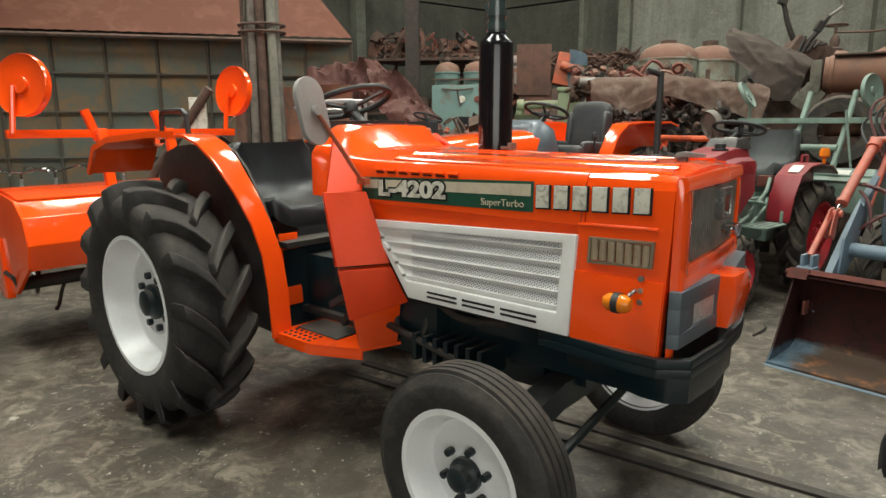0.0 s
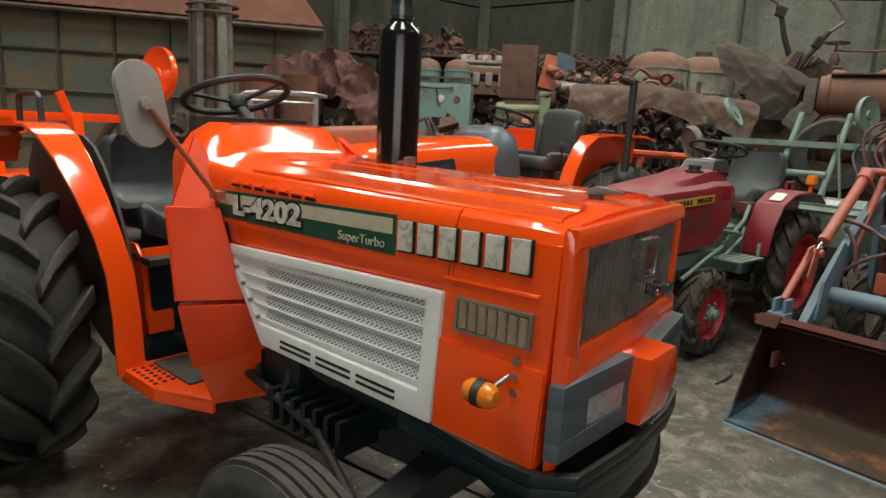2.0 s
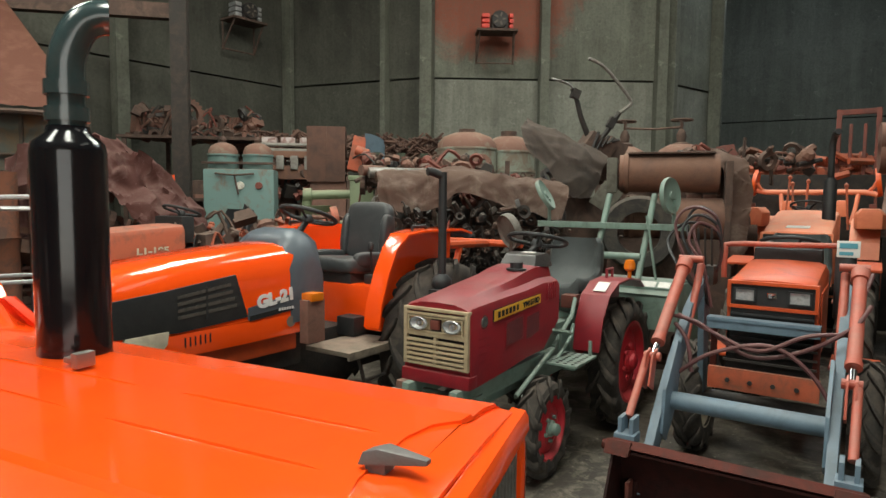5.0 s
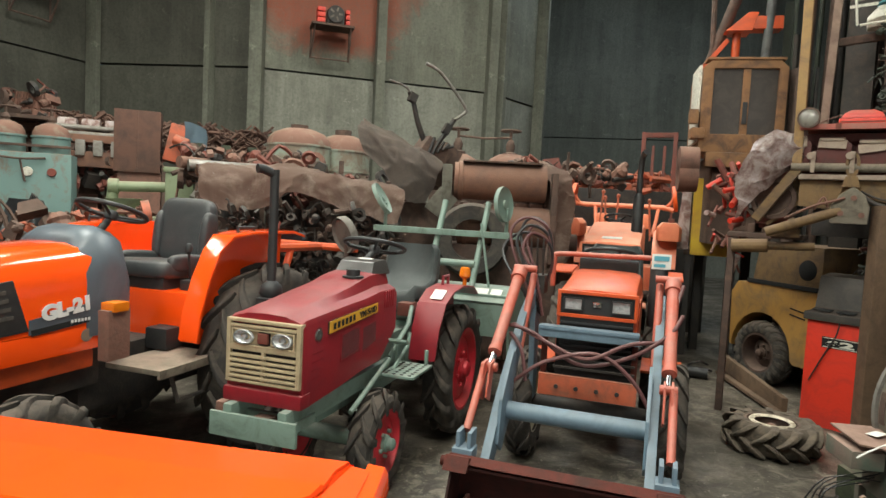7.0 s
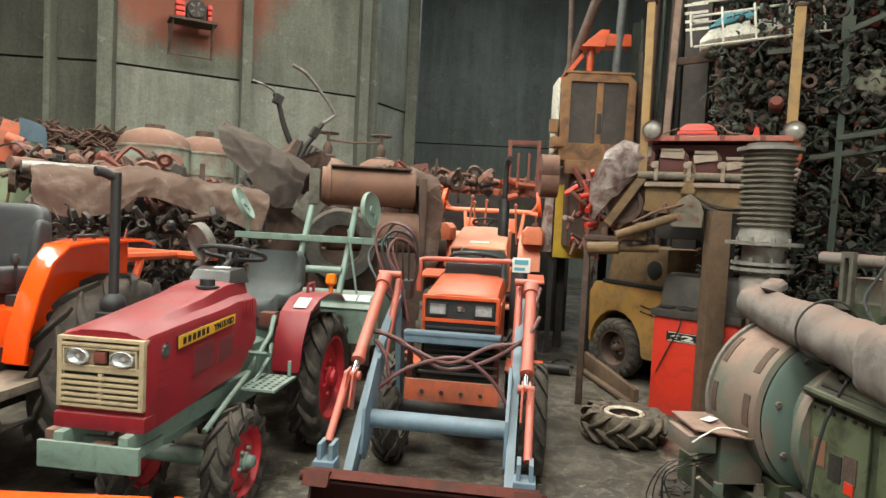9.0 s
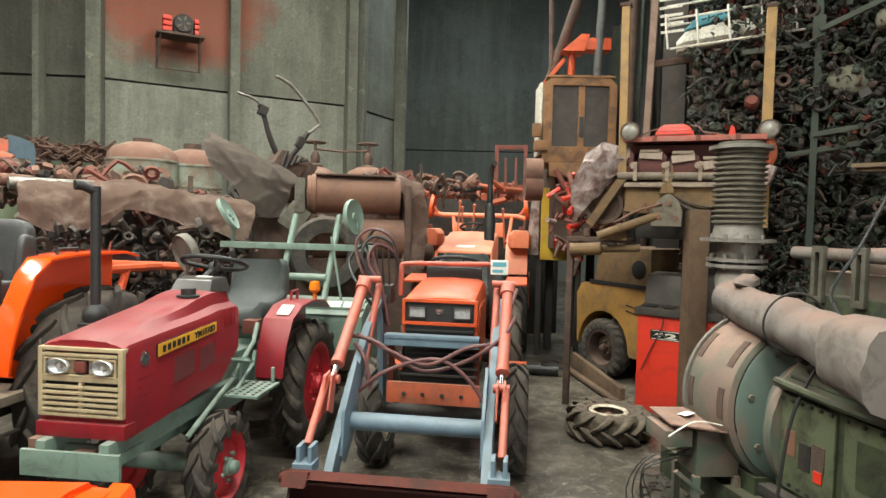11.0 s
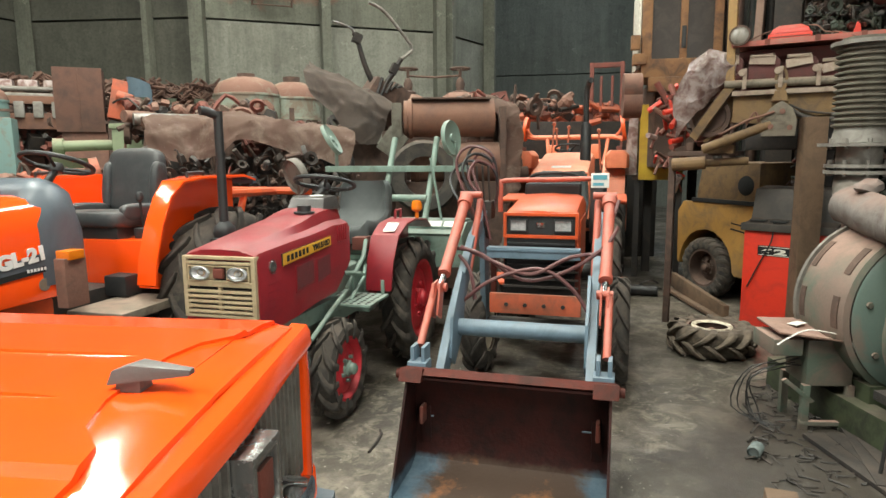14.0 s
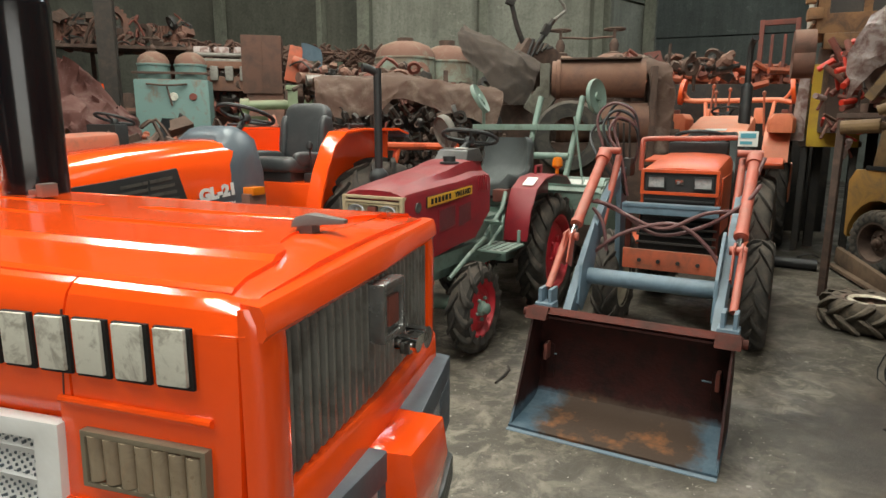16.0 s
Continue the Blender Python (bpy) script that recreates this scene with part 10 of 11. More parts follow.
def switch_box():
    T = thing("switch_box", pose(4.60, 4.09, 0, 0, 0, -34) @ Matrix.Diagonal((1.15, 1.15, 0.78, 1)), "small green-grey switch box on legs under a tilted lid", "switchgear")
    boxes("box", "green_gen", T, [((0.11, 0, 0.50), (0.22, 0.22, 0.34))], bevel=0.006)
    bm = B()
    add_loft(bm, [[(-0.15, y0, 0.74 - d), (0.10, y1, 0.715 - d), (0.37, y2, 0.60 - d), (0.37, y3, 0.61 - d), (0.12, y4, 0.735 - d), (-0.15, y5, 0.75 - d)] for d, y0, y1, y2, y3, y4, y5 in ((0.0, -0.13, -0.20, -0.08, 0.10, 0.17, 0.14), (0.014, -0.13, -0.20, -0.08, 0.10, 0.17, 0.14))])
    part("lid", bm, "lid_dusty", T, "dusty brown tilted lid", bevel=0.003)
    boxes("side_tray", "green_gen", T, [((-0.10, 0.0, 0.62), (0.14, 0.24, 0.12))], bevel=0.004)
    for x, y in ((0.0, -0.11), (0.21, -0.11), (0.21, 0.11), (0.0, 0.11)):
        boxes("leg", "green_gen", T, [((x, y, 0.17), (0.035, 0.035, 0.34))], bevel=0.003)
    boxes("brace", "green_gen", T, [((0.10, -0.115, 0.05), (0.24, 0.03, 0.03))], bevel=0.003)
    boxes("brace", "green_gen", T, [((-0.04, -0.12, 0.30), (0.22, 0.02, 0.025), (0, 50, 0))], bevel=0.003)
    bm = B()
    add_tube(bm, [(-0.17, -0.16, 0.66), (-0.12, -0.17, 0.72), (-0.03, -0.15, 0.765), (0.08, -0.15, 0.745), (0.17, -0.15, 0.71)], 0.005, 6, 4)
    part("cord", bm, "paper", T)
    boxes("paper_slip", "paper", T, [((0.0, 0.02, 0.748), (0.11, 0.05, 0.003), (0, 4, 40))], bevel=0)
    boxes("paper_tag", "paper", T, [((0.19, -0.175, 0.655), (0.045, 0.004, 0.085))], bevel=0)
    r = random.Random(4)
    for k in range(5):
        bm = B()
        a = r.uniform(2.2, 4.4)
        add_tube(bm, [(-0.05 + 0.02 * k, -0.05, 0.45 + 0.03 * (k % 4)), (-0.16 + 0.1 * math.cos(a), -0.12 + 0.12 * math.sin(a), 0.36 + 0.02 * k), (-0.20 - 0.03 * k, -0.10 + 0.10 * math.sin(a), 0.12), (-0.20 + 0.02 * k, -0.12 - 0.02 * (k % 3), 0.02)], 0.004, 5, 4)
        part("cable", bm, "hose_black", T)


switch_box()
# oily boards and rags on the floor by the generator
rr = random.Random(17)
for k in range(7):
    bm = B()
    add_box(bm, (0, 0, 0.014), (rr.uniform(0.5, 1.0), rr.uniform(0.08, 0.14), 0.024))
    solo("floor_board", bm, "grease", pose(4.30 + 0.10 * k, 3.55 + 0.05 * k - 0.05 * (k % 2), 0.003 * k, 0, 0, 232 + rr.uniform(-12, 12)), "oily dark board lying on the floor", "board", "boards by the generator", bevel=0.003)
bm = B()
for k in range(110):
    u, v = rr.random(), 0.04 + 0.45 * rr.random() ** 1.3
    x, y = 3.75 + 1.2 * u + 0.64 * v, 3.72 + 0.95 * u - 0.77 * v
    a = rr.uniform(0, 6.3)
    L = rr.uniform(0.02, 0.09)
    add_tube(bm, [(x, y, 0.006), (x + L * math.cos(a), y + L * math.sin(a), 0.008 + 0.03 * rr.random() ** 3), (x + 1.6 * L * math.cos(a + 0.7), y + 1.6 * L * math.sin(a + 0.7), 0.006)], 0.003 + 0.004 * rr.random(), 4)
solo("floor_litter", bm, "grease", Matrix(), "cable scraps and rags on the floor", "litter", kind="stuff")
bm = B()
add_box(bm, (0, 0, 0.055), (0.27, 0.14, 0.11), None, 0.93)
solo("timber_block", bm, "post_brown", pose(3.50, 3.46, 0, 0, 0, 40), "short grimy timber block on the floor", "timber", bevel=0.01)
bm = B()
add_lathe(bm, [(0.03, 0), (0.036, 0.01), (0.036, 0.08), (0.030, 0.085), (0.030, 0.02), (0, 0.015)], pose(0, 0, 0.036, 0, 90, 0), 16)
solo("glass_jar", bm, "jar_glass", pose(3.945, 3.90, 0, 0, 0, 20), "small clear jar lying on the floor", "jar")
bm = B()
add_tube(bm, [(2.27, 5.00, 0.008), (2.36, 5.09, 0.010), (2.42, 5.16, 0.012), (2.44, 5.22, 0.008)], 0.008, 5)
solo("stick", bm, "grease", Matrix(), "short dark stick on the floor", "stick")


def red_machine():
    T = thing("red_machine_cabinet", pose(6.47, 5.34, 0, 0, 0, 194) @ Matrix.Diagonal((0.9, 1.07, 0.945, 1)), "red machine cabinet with a dark control top", "cabinet")
    bm = B()
    add_box(bm, (0, 0.085, 0.47), (0.52, 0.67, 0.94))
    part("body", bm, "redbox", T, bevel=0.012)
    boxes("side_panel", "red_dusty", T, [((-0.02, -0.253, 0.47), (0.42, 0.008, 0.90))], "dust-pink side panel", bevel=0.002)
    bm = B()
    add_box(bm, (0.0, 0.085, 0.975), (0.58, 0.72, 0.07))
    add_prism(bm, [(0.26, 1.01), (0.10, 1.04), (0.02, 1.32), (-0.26, 1.34), (-0.26, 1.01)], -0.25, 0.42)
    top = part("control_top", bm, "oily_top", T, "dusty dark control top", bevel=0.01)
    for i in range(3):
        boxes("tray_rib", "black_matt", top, [((0.18, -0.16 + 0.16 * i, 1.03), (0.14, 0.12, 0.012))], bevel=0.004)
    boxes("number_plate", "hole", T, [((0.263, 0.02, 0.76), (0.006, 0.31, 0.095))], bevel=0.002)
    mt = Matrix(((0, 0, 1, 0.270), (1, 0, 0, -0.105), (0, 1, 0, 0.733), (0, 0, 0, 1)))
    text_part("number", "62", 0.068, mt, "letter", T, 0.002, 0.003, 0.195)
    boxes("number_edge", "letter", T, [((0.267, 0.02, 0.799), (0.004, 0.29, 0.006)), ((0.267, 0.02, 0.721), (0.004, 0.29, 0.006))], bevel=0)
    bm = B()
    add_tube(bm, [(0.28, -0.02, 1.04), (0.285, -0.03, 0.85), (0.275, -0.12, 0.62), (0.28, -0.20, 0.4)], 0.006, 5, 4)
    part("cord", bm, "hose_black", T)
    boxes("side_bracket", "rust", T, [((0.1, -0.26, 0.62), (0.05, 0.02, 0.34))], bevel=0.004)


red_machine()


def forklift():
    T = thing("forklift", pose(7.35, 6.08, 0, 0, 0, 262), "dusty yellow forklift body with black tyres", "forklift")
    bm = B()
    arch = [(0.03 - 0.38 * (1 - math.cos(t)), 0.33 + 0.42 * math.sin(t)) for t in [math.pi * k / 10 for k in range(11)]]
    add_prism(bm, [(0.30, 0.30), (0.06, 0.30)] + arch + [(-0.76, 0.36), (-0.78, 0.92), (-0.70, 1.04), (-0.30, 1.06), (0.30, 1.06)], -0.50, 0.50)
    part("body", bm, "yellow", T, bevel=0.03)
    bm = B()
    add_prism(bm, [(-0.52, 1.075), (-0.46, 1.42), (-0.40, 1.47), (0.30, 1.47), (0.30, 1.075)], -0.49, 0.49)
    part("engine_cover", bm, "yellow_dusty", T, "dusty yellow engine cover", bevel=0.04)
    boxes("rubber_band", "hole", T, [((-0.14, -0.505, 1.065), (0.84, 0.02, 0.045))], bevel=0.004)
    for k in range(2):
        boxes("side_slot", "hole", T, [((0.08, -0.502, 0.84 - 0.06 * k), (0.18, 0.006, 0.014), (0, 8, 0))], bevel=0)
    bm = B()
    add_lathe(bm, [(0, 0.01), (0.09, 0.01), (0.11, 0), (0.11, -0.02), (0, -0.02)], pose(0.14, -0.485, 1.24, 90, 0, 0), 20)
    part("round_opening", bm, "hole", T)
    for s in (-1, 1):
        wheel(T, "wheel", (-0.35, s * 0.43, 0.33), s, 0.33, 0.20, 0.19, "rust_dark", "rubber_old", lugs=20, lug_h=0.012, hub_mat="rust_dark", dish=0.05)
    for s in (-1, 1):
        wheel(T, "wheel", (0.46, s * 0.40, 0.26), s, 0.26, 0.18, 0.16, "rust_dark", "rubber_old", ribs=3, hub_mat="rust_dark", dish=0.01)
    boxes("chassis", "grease", T, [((0.0, 0, 0.38), (1.1, 0.5, 0.18))], bevel=0.01)


forklift()


def yellow_rig():
    """A yellow frame with masts, lamps and an engine, propped above the forklift."""
    T = thing("mast_rig", pose(6.25, 5.25, 0, 0, 0, 209), "dusty yellow frame with tall masts, lamps and an engine", "machine")
    bm = B()
    add_prism(bm, [(-0.43, 2.045), (-0.43, 1.83), (-0.20, 1.81), (-0.02, 1.84), (0.08, 1.90), (0.20, 1.865), (0.34, 1.87), (0.48, 1.91), (0.62, 1.985), (0.70, 2.045)], -0.04, 0.045, "x")
    part("front_beam", bm, "yellow_dusty", T, bevel=0.008)
    boxes("flange", "dust_plate", T, [((0.03, 0.14, 2.068), (0.13, 1.16, 0.04))], "flange under a coat of pale dust", bevel=0.008)
    bm = B()
    add_box(bm, (-0.35, 0.02, 2.02), (0.10, 1.05, 0.16))
    add_box(bm, (-0.18, -0.45, 2.02), (0.28, 0.08, 0.16))
    add_box(bm, (-0.18, 0.50, 2.02), (0.28, 0.08, 0.16))
    add_box(bm, (-0.18, 0.0, 1.90), (0.26, 0.9, 0.10))
    part("frame", bm, "yellow_dusty", T, bevel=0.008)
    bm = B()
    add_tube(bm, [(0.07, 0.02, 1.92), (0.075, 0.10, 1.865), (0.075, 0.24, 1.835), (0.075, 0.40, 1.85), (0.07, 0.58, 1.93)], 0.018, 7, 5)
    add_tube(bm, [(0.07, 0.0, 1.96), (0.085, 0.14, 1.90), (0.085, 0.36, 1.88), (0.07, 0.60, 1.96)], 0.010, 6, 5)
    part("belly_hose", bm, "grease", T)
    # masts; the near one bends out into a strut at its foot
    bm = B()
    add_box(bm, (0.04, -0.470, 2.89), (0.09, 0.070, 1.56), (0.7, 0, 0))
    m_ = part("mast", bm, "yellow_worn", T, bevel=0.006)
    boxes("mast_cap", "rust_dark", m_, [((0.04, -0.482, 3.68), (0.11, 0.10, 0.03))])
    bm = B()
    add_box(bm, (-0.25, 0.715, 2.67), (0.09, 0.080, 1.92))
    m_ = part("mast", bm, "yellow_worn", T, bevel=0.006)
    boxes("mast_cap", "rust_dark", m_, [((-0.25, 0.715, 3.64), (0.11, 0.10, 0.03))])
    bm = B()
    add_box(bm, (-0.9, -0.345, 2.95), (0.08, 0.068, 2.5), (-1.6, 0, 0))
    part("mast", bm, "post_pink", T, bevel=0.006)
    for x, y0, z0, y1, z1, w in ((0.05, -0.455, 2.13, -0.74, 1.70, 0.075), (-0.10, -0.40, 2.02, -0.72, 1.66, 0.05), (-0.02, -0.33, 1.95, -0.66, 1.66, 0.035)):
        bm = B()
        L = math.hypot(y1 - y0, z1 - z0)
        add_box(bm, (x, (y0 + y1) / 2, (z0 + z1) / 2), (w, w, L), (math.degrees(math.atan2(y1 - y0, z0 - z1)), 0, 0))
        part("strut", bm, "yellow_dusty", T, bevel=0.006)
    for x, y, z in ((0.12, -0.396, 2.535), (-0.12, 0.728, 2.555)):
        bm = B()
        add_lathe(bm, [(0, -0.08), (0.03, -0.078), (0.06, -0.06), (0.080, -0.01), (0.085, 0.012), (0.085, 0.024), (0.072, 0.026)], pose(x, y, z, 0, 84, -8), 24)
        lamp = part("work_lamp", bm, "rust_dark", T)
        bm = B()
        add_lathe(bm, [(0, 0.038), (0.03, 0.036), (0.055, 0.030), (0.073, 0.018), (0.073, 0.014), (0, 0.014)], pose(x, y, z, 0, 84, -8), 24)
        part("lens", bm, "lens_dusty", lamp)
        boxes("stalk", "rust_dark", lamp, [((x - 0.05, y - 0.02, z - 0.085), (0.03, 0.03, 0.09))], bevel=0.004)
    # tilting arm on the near end
    bm = B()
    add_cyl(bm, (0.25, -0.63, 1.60), (0.17, -0.12, 1.80), 0.040, n=14)
    add_cyl(bm, (0.22, -0.46, 1.67), (0.215, -0.42, 1.685), 0.050, n=14)
    part("arm", bm, "yellow_dusty", T)
    bm = B()
    add_tube(bm, [(0.26, -0.50, 1.72), (0.24, -0.30, 1.83), (0.22, -0.18, 1.87), (0.20, -0.10, 1.90)], 0.012, 6, 5)
    add_tube(bm, [(0.22, -0.30, 1.80), (0.22, -0.24, 1.90), (0.2, -0.21, 1.82)], 0.010, 6, 5)
    part("arm_pipe", bm, "rust", T)
    bm = B()
    add_cyl(bm, (0.10, -0.86, 1.47), (0.06, -0.28, 1.50), 0.035, n=12)
    add_cyl(bm, (0.10, -0.90, 1.465), (0.09, -0.62, 1.485), 0.058, n=12)
    add_box(bm, (0.12, -0.50, 1.60), (0.10, 0.22, 0.07))
    part("tilt_cylinder", bm, "yellow_dusty", T, bevel=0.006)
    bm = B()
    add_prism(bm, [(-0.19, 1.70), (0.06, 1.70), (0.07, 1.83), (0.03, 1.93), (-0.05, 1.99), (-0.13, 1.93), (-0.19, 1.84)], 0.12, 0.20, "x")
    pv = part("pivot_block", bm, "grey_dusty", T, bevel=0.015)
    bm = B()
    for y, z in ((-0.12, 1.78), (0.02, 1.77), (-0.04, 1.90)):
        add_cyl(bm, (0.19, y, z), (0.218, y, z), 0.022, n=8)
    part("bolt", bm, "rust", pv)
    # lifting eye: a tall loop on a spread foot
    loop = [(-0.5 * math.pi + 2 * math.pi * k / 20) for k in range(20)]
    bm = B()
    add_frame(bm, [(-0.070 + 0.050 * math.cos(t), 2.165 + 0.105 * math.sin(t)) for t in loop], [(-0.070 + 0.026 * math.cos(t), 2.175 + 0.072 * math.sin(t)) for t in loop], 0.065, 0.105, "x")
    add_prism(bm, [(-0.135, 1.99), (-0.005, 1.99), (-0.030, 2.075), (-0.110, 2.075)], 0.06, 0.11, "x")
    part("lifting_eye", bm, "yellow_dusty", T, bevel=0.008)
    # the engine lying in it
    bm = B()
    add_box(bm, (-0.16, 0.12, 2.478), (0.52, 1.16, 0.022))
    add_box(bm, (0.10, 0.12, 2.468), (0.02, 1.16, 0.045))
    add_box(bm, (-0.42, 0.05, 2.28), (0.04, 1.0, 0.34))
    tray = part("engine_tray", bm, "tray_pink", T, "pink-dusted red tray on top of the engine", bevel=0.006)
    for y in (-0.19, 0.17, 0.48):
        boxes("tray_clip", "rust_red", tray, [((0.112, y, 2.470), (0.012, 0.04, 0.05))], bevel=0.002)
    boxes("crankcase", "oxide_dusty", T, [((-0.24, 0.05, 2.26), (0.26, 1.02, 0.36))], bevel=0.02)
    for y0, y1, zt, tip in ((-0.585, -0.365, 2.385, 6), (-0.330, -0.085, 2.372, -4), (-0.055, 0.185, 2.352, 9), (0.205, 0.40, 2.30, 12), (0.42, 0.62, 2.34, -8)):
        w = y1 - y0
        bm = B()
        add_prism(bm, [(y0 + 0.01, 2.17), (y1 - 0.01, 2.17), (y1, zt - 0.05), (y1 - 0.03, zt - 0.012), (y1 - 0.06, zt), (y0 + 0.06, zt), (y0 + 0.03, zt - 0.012), (y0, zt - 0.05)], -0.12, 0.045, "x")
        hd = part("cylinder_head", bm, "oxide_dusty", T, "dark red cylinder head with a dusty top", bevel=0.012)
        bm = B()
        add_box(bm, (0.00, (y0 + y1) / 2 - 0.02, zt + 0.008), (0.14, w * 0.72, 0.022), (0, 10, 0))
        add_box(bm, (0.055, y0 + w * 0.44, zt - 0.030 - 0.002 * abs(tip)), (0.014, w * 0.80, 0.075), (tip, -14, 0))
        part("dust_cover", bm, "dust_plate", hd, bevel=0.006)
    bm = B()
    add_cyl(bm, (0.075, -0.50, 2.148), (0.075, 0.48, 2.138), 0.034, n=12)
    part("manifold", bm, "grey_dusty", T)
    for y in (-0.345, -0.075, 0.195):
        bm = B()
        add_box(bm, (0.105, y, 2.185), (0.016, 0.032, 0.17))
        add_cyl(bm, (0.10, y - 0.02, 2.235), (0.128, y - 0.02, 2.235), 0.030, n=8)
        part("clamp", bm, "dust_plate", T, bevel=0.004)
    bm = B()
    add_box(bm, (-0.14, -0.035, 2.518), (0.26, 0.325, 0.060))
    add_loft(bm, [[(-0.25, -0.185, 2.552), (-0.25, 0.115, 2.552), (-0.03, 0.115, 2.552), (-0.03, -0.185, 2.552)], [(-0.24, -0.165, 2.590), (-0.24, 0.095, 2.590), (-0.04, 0.095, 2.590), (-0.04, -0.165, 2.590)], [(-0.20, -0.120, 2.622), (-0.20, 0.045, 2.622), (-0.08, 0.045, 2.622), (-0.08, -0.120, 2.622)]])
    cov = part("red_cover", bm, "redbox", T, "dusty red stepped valve cover", bevel=0.012)
    boxes("cover_seam", "rust_dark", cov, [((-0.008, -0.035, 2.518), (0.006, 0.30, 0.008))], bevel=0)
    bm = B()
    add_prism(bm, [(0.40, 2.49), (0.47, 2.49), (0.455, 2.58), (0.43, 2.60)], -0.15, -0.09, "x")
    add_cyl(bm, (-0.1, 0.33, 2.48), (-0.1, 0.33, 2.53), 0.016, n=8)
    part("filler", bm, "redbox", T, bevel=0.006)
    bm = B()
    add_tube(bm, [(-0.05, 0.09, 2.60), (0.02, 0.16, 2.58), (0.06, 0.22, 2.52), (0.09, 0.34, 2.50), (0.12, 0.45, 2.44)], 0.006, 6, 5)
    add_tube(bm, [(-0.05, -0.18, 2.58), (0.02, -0.26, 2.54), (0.06, -0.33, 2.50)], 0.006, 6, 5)
    part("pipe", bm, "rust", T)
    boxes("leg", "post_brown", T, [((0.10, 0.185, 0.925), (0.175, 0.165, 1.85), (0, 0, 22))], "broad brown timber prop", bevel=0.012)
    boxes("leg", "grease", T, [((-0.52, 0.30, 0.93), (0.10, 0.10, 1.86))], bevel=0.006)
    boxes("under_engine", "grease", T, [((-0.25, 0.05, 1.72), (0.45, 0.75, 0.26))], bevel=0.03)
    # spring and hose on the far end
    bm = B()
    add_tube(bm, [(-0.2, 0.66, 2.0), (-0.2, 0.70, 2.2), (-0.15, 0.76, 2.35), (-0.18, 0.72, 2.50)], 0.045, 8, 4)
    part("hose", bm, "orange_worn", T)
    bm = B()
    add_tube(bm, [(-0.05, 0.62, 2.05), (-0.05, 0.70, 2.12), (-0.05, 0.74, 2.24)], 0.06, 8, 4)
    part("hose", bm, "clearwrap", T)


yellow_rig()
# an engine wrapped in dusty plastic beside the rig
drape("plastic_wrap", [[(5.74, 6.01, 1.70), (5.70, 5.97, 2.02), (5.74, 5.91, 2.28), (5.88, 5.91, 2.40), (6.07, 5.97, 2.40)],
                       [(5.84, 5.85, 1.92), (5.78, 5.79, 2.08), (5.80, 5.75, 2.32), (5.94, 5.77, 2.46), (6.14, 5.87, 2.44)],
                       [(6.04, 5.65, 2.16), (5.98, 5.61, 2.22), (6.00, 5.59, 2.32), (6.10, 5.65, 2.41), (6.26, 5.75, 2.39)]], 16, "clearwrap", Matrix(), "dusty torn plastic wrap over an engine", "wrap", 51, 0.055, kx=14)
ES = thing("engine_stand", pose(6.10, 5.87, 0, 0, 0, 209), "thin dark steel post stand under a wrapped engine", "stand")
boxes("top_plate", "rust_dark", ES, [((0, -0.04, 1.565), (0.52, 0.58, 0.04))], bevel=0.006)
boxes("leg", "rust_dark", ES, [((0.235, -0.29, 0.765), (0.06, 0.055, 1.53))], bevel=0.004)
scrap_engine(pose(6.14, 5.90, 1.59, 0, 0, 209), (0.45, 0.42, 0.74), 111, "rust_red", "rust_dark", "rusty engine behind plastic wrap")
# red hydraulic linkage hanging by the wrap
rr = random.Random(23)
def linkage():
    T = thing("hydraulic_linkage", pose(5.92, 6.22, 0), "tangle of red and rusty hydraulic links", "linkage")
    bm = B()
    add_cyl(bm, (0.075, -0.02, 0), (0.075, -0.02, 1.5), 0.022, n=8)
    part("stand", bm, "rust_dark", T)
    for k in range(54):
        bm = B()
        x, y, z = rr.uniform(-0.06, 0.17), rr.uniform(-0.15, 0.16), rr.uniform(1.35, 2.1)
        add_cyl(bm, (x, y, z), (x + rr.uniform(-0.18, 0.18), y + rr.uniform(-0.12, 0.12), z + rr.uniform(-0.2, 0.2)), rr.uniform(0.010, 0.030), n=9)
        part("link", bm, rr.choice(("redbox", "rust_red", "redbox", "clearwrap", "rust_red", "rust")), T)


linkage()

M["cab_glass"] = surface("grimy_cab_glass", (0.035, 0.027, 0.022), (0.055, 0.042, 0.034), 0.35, scale=6)


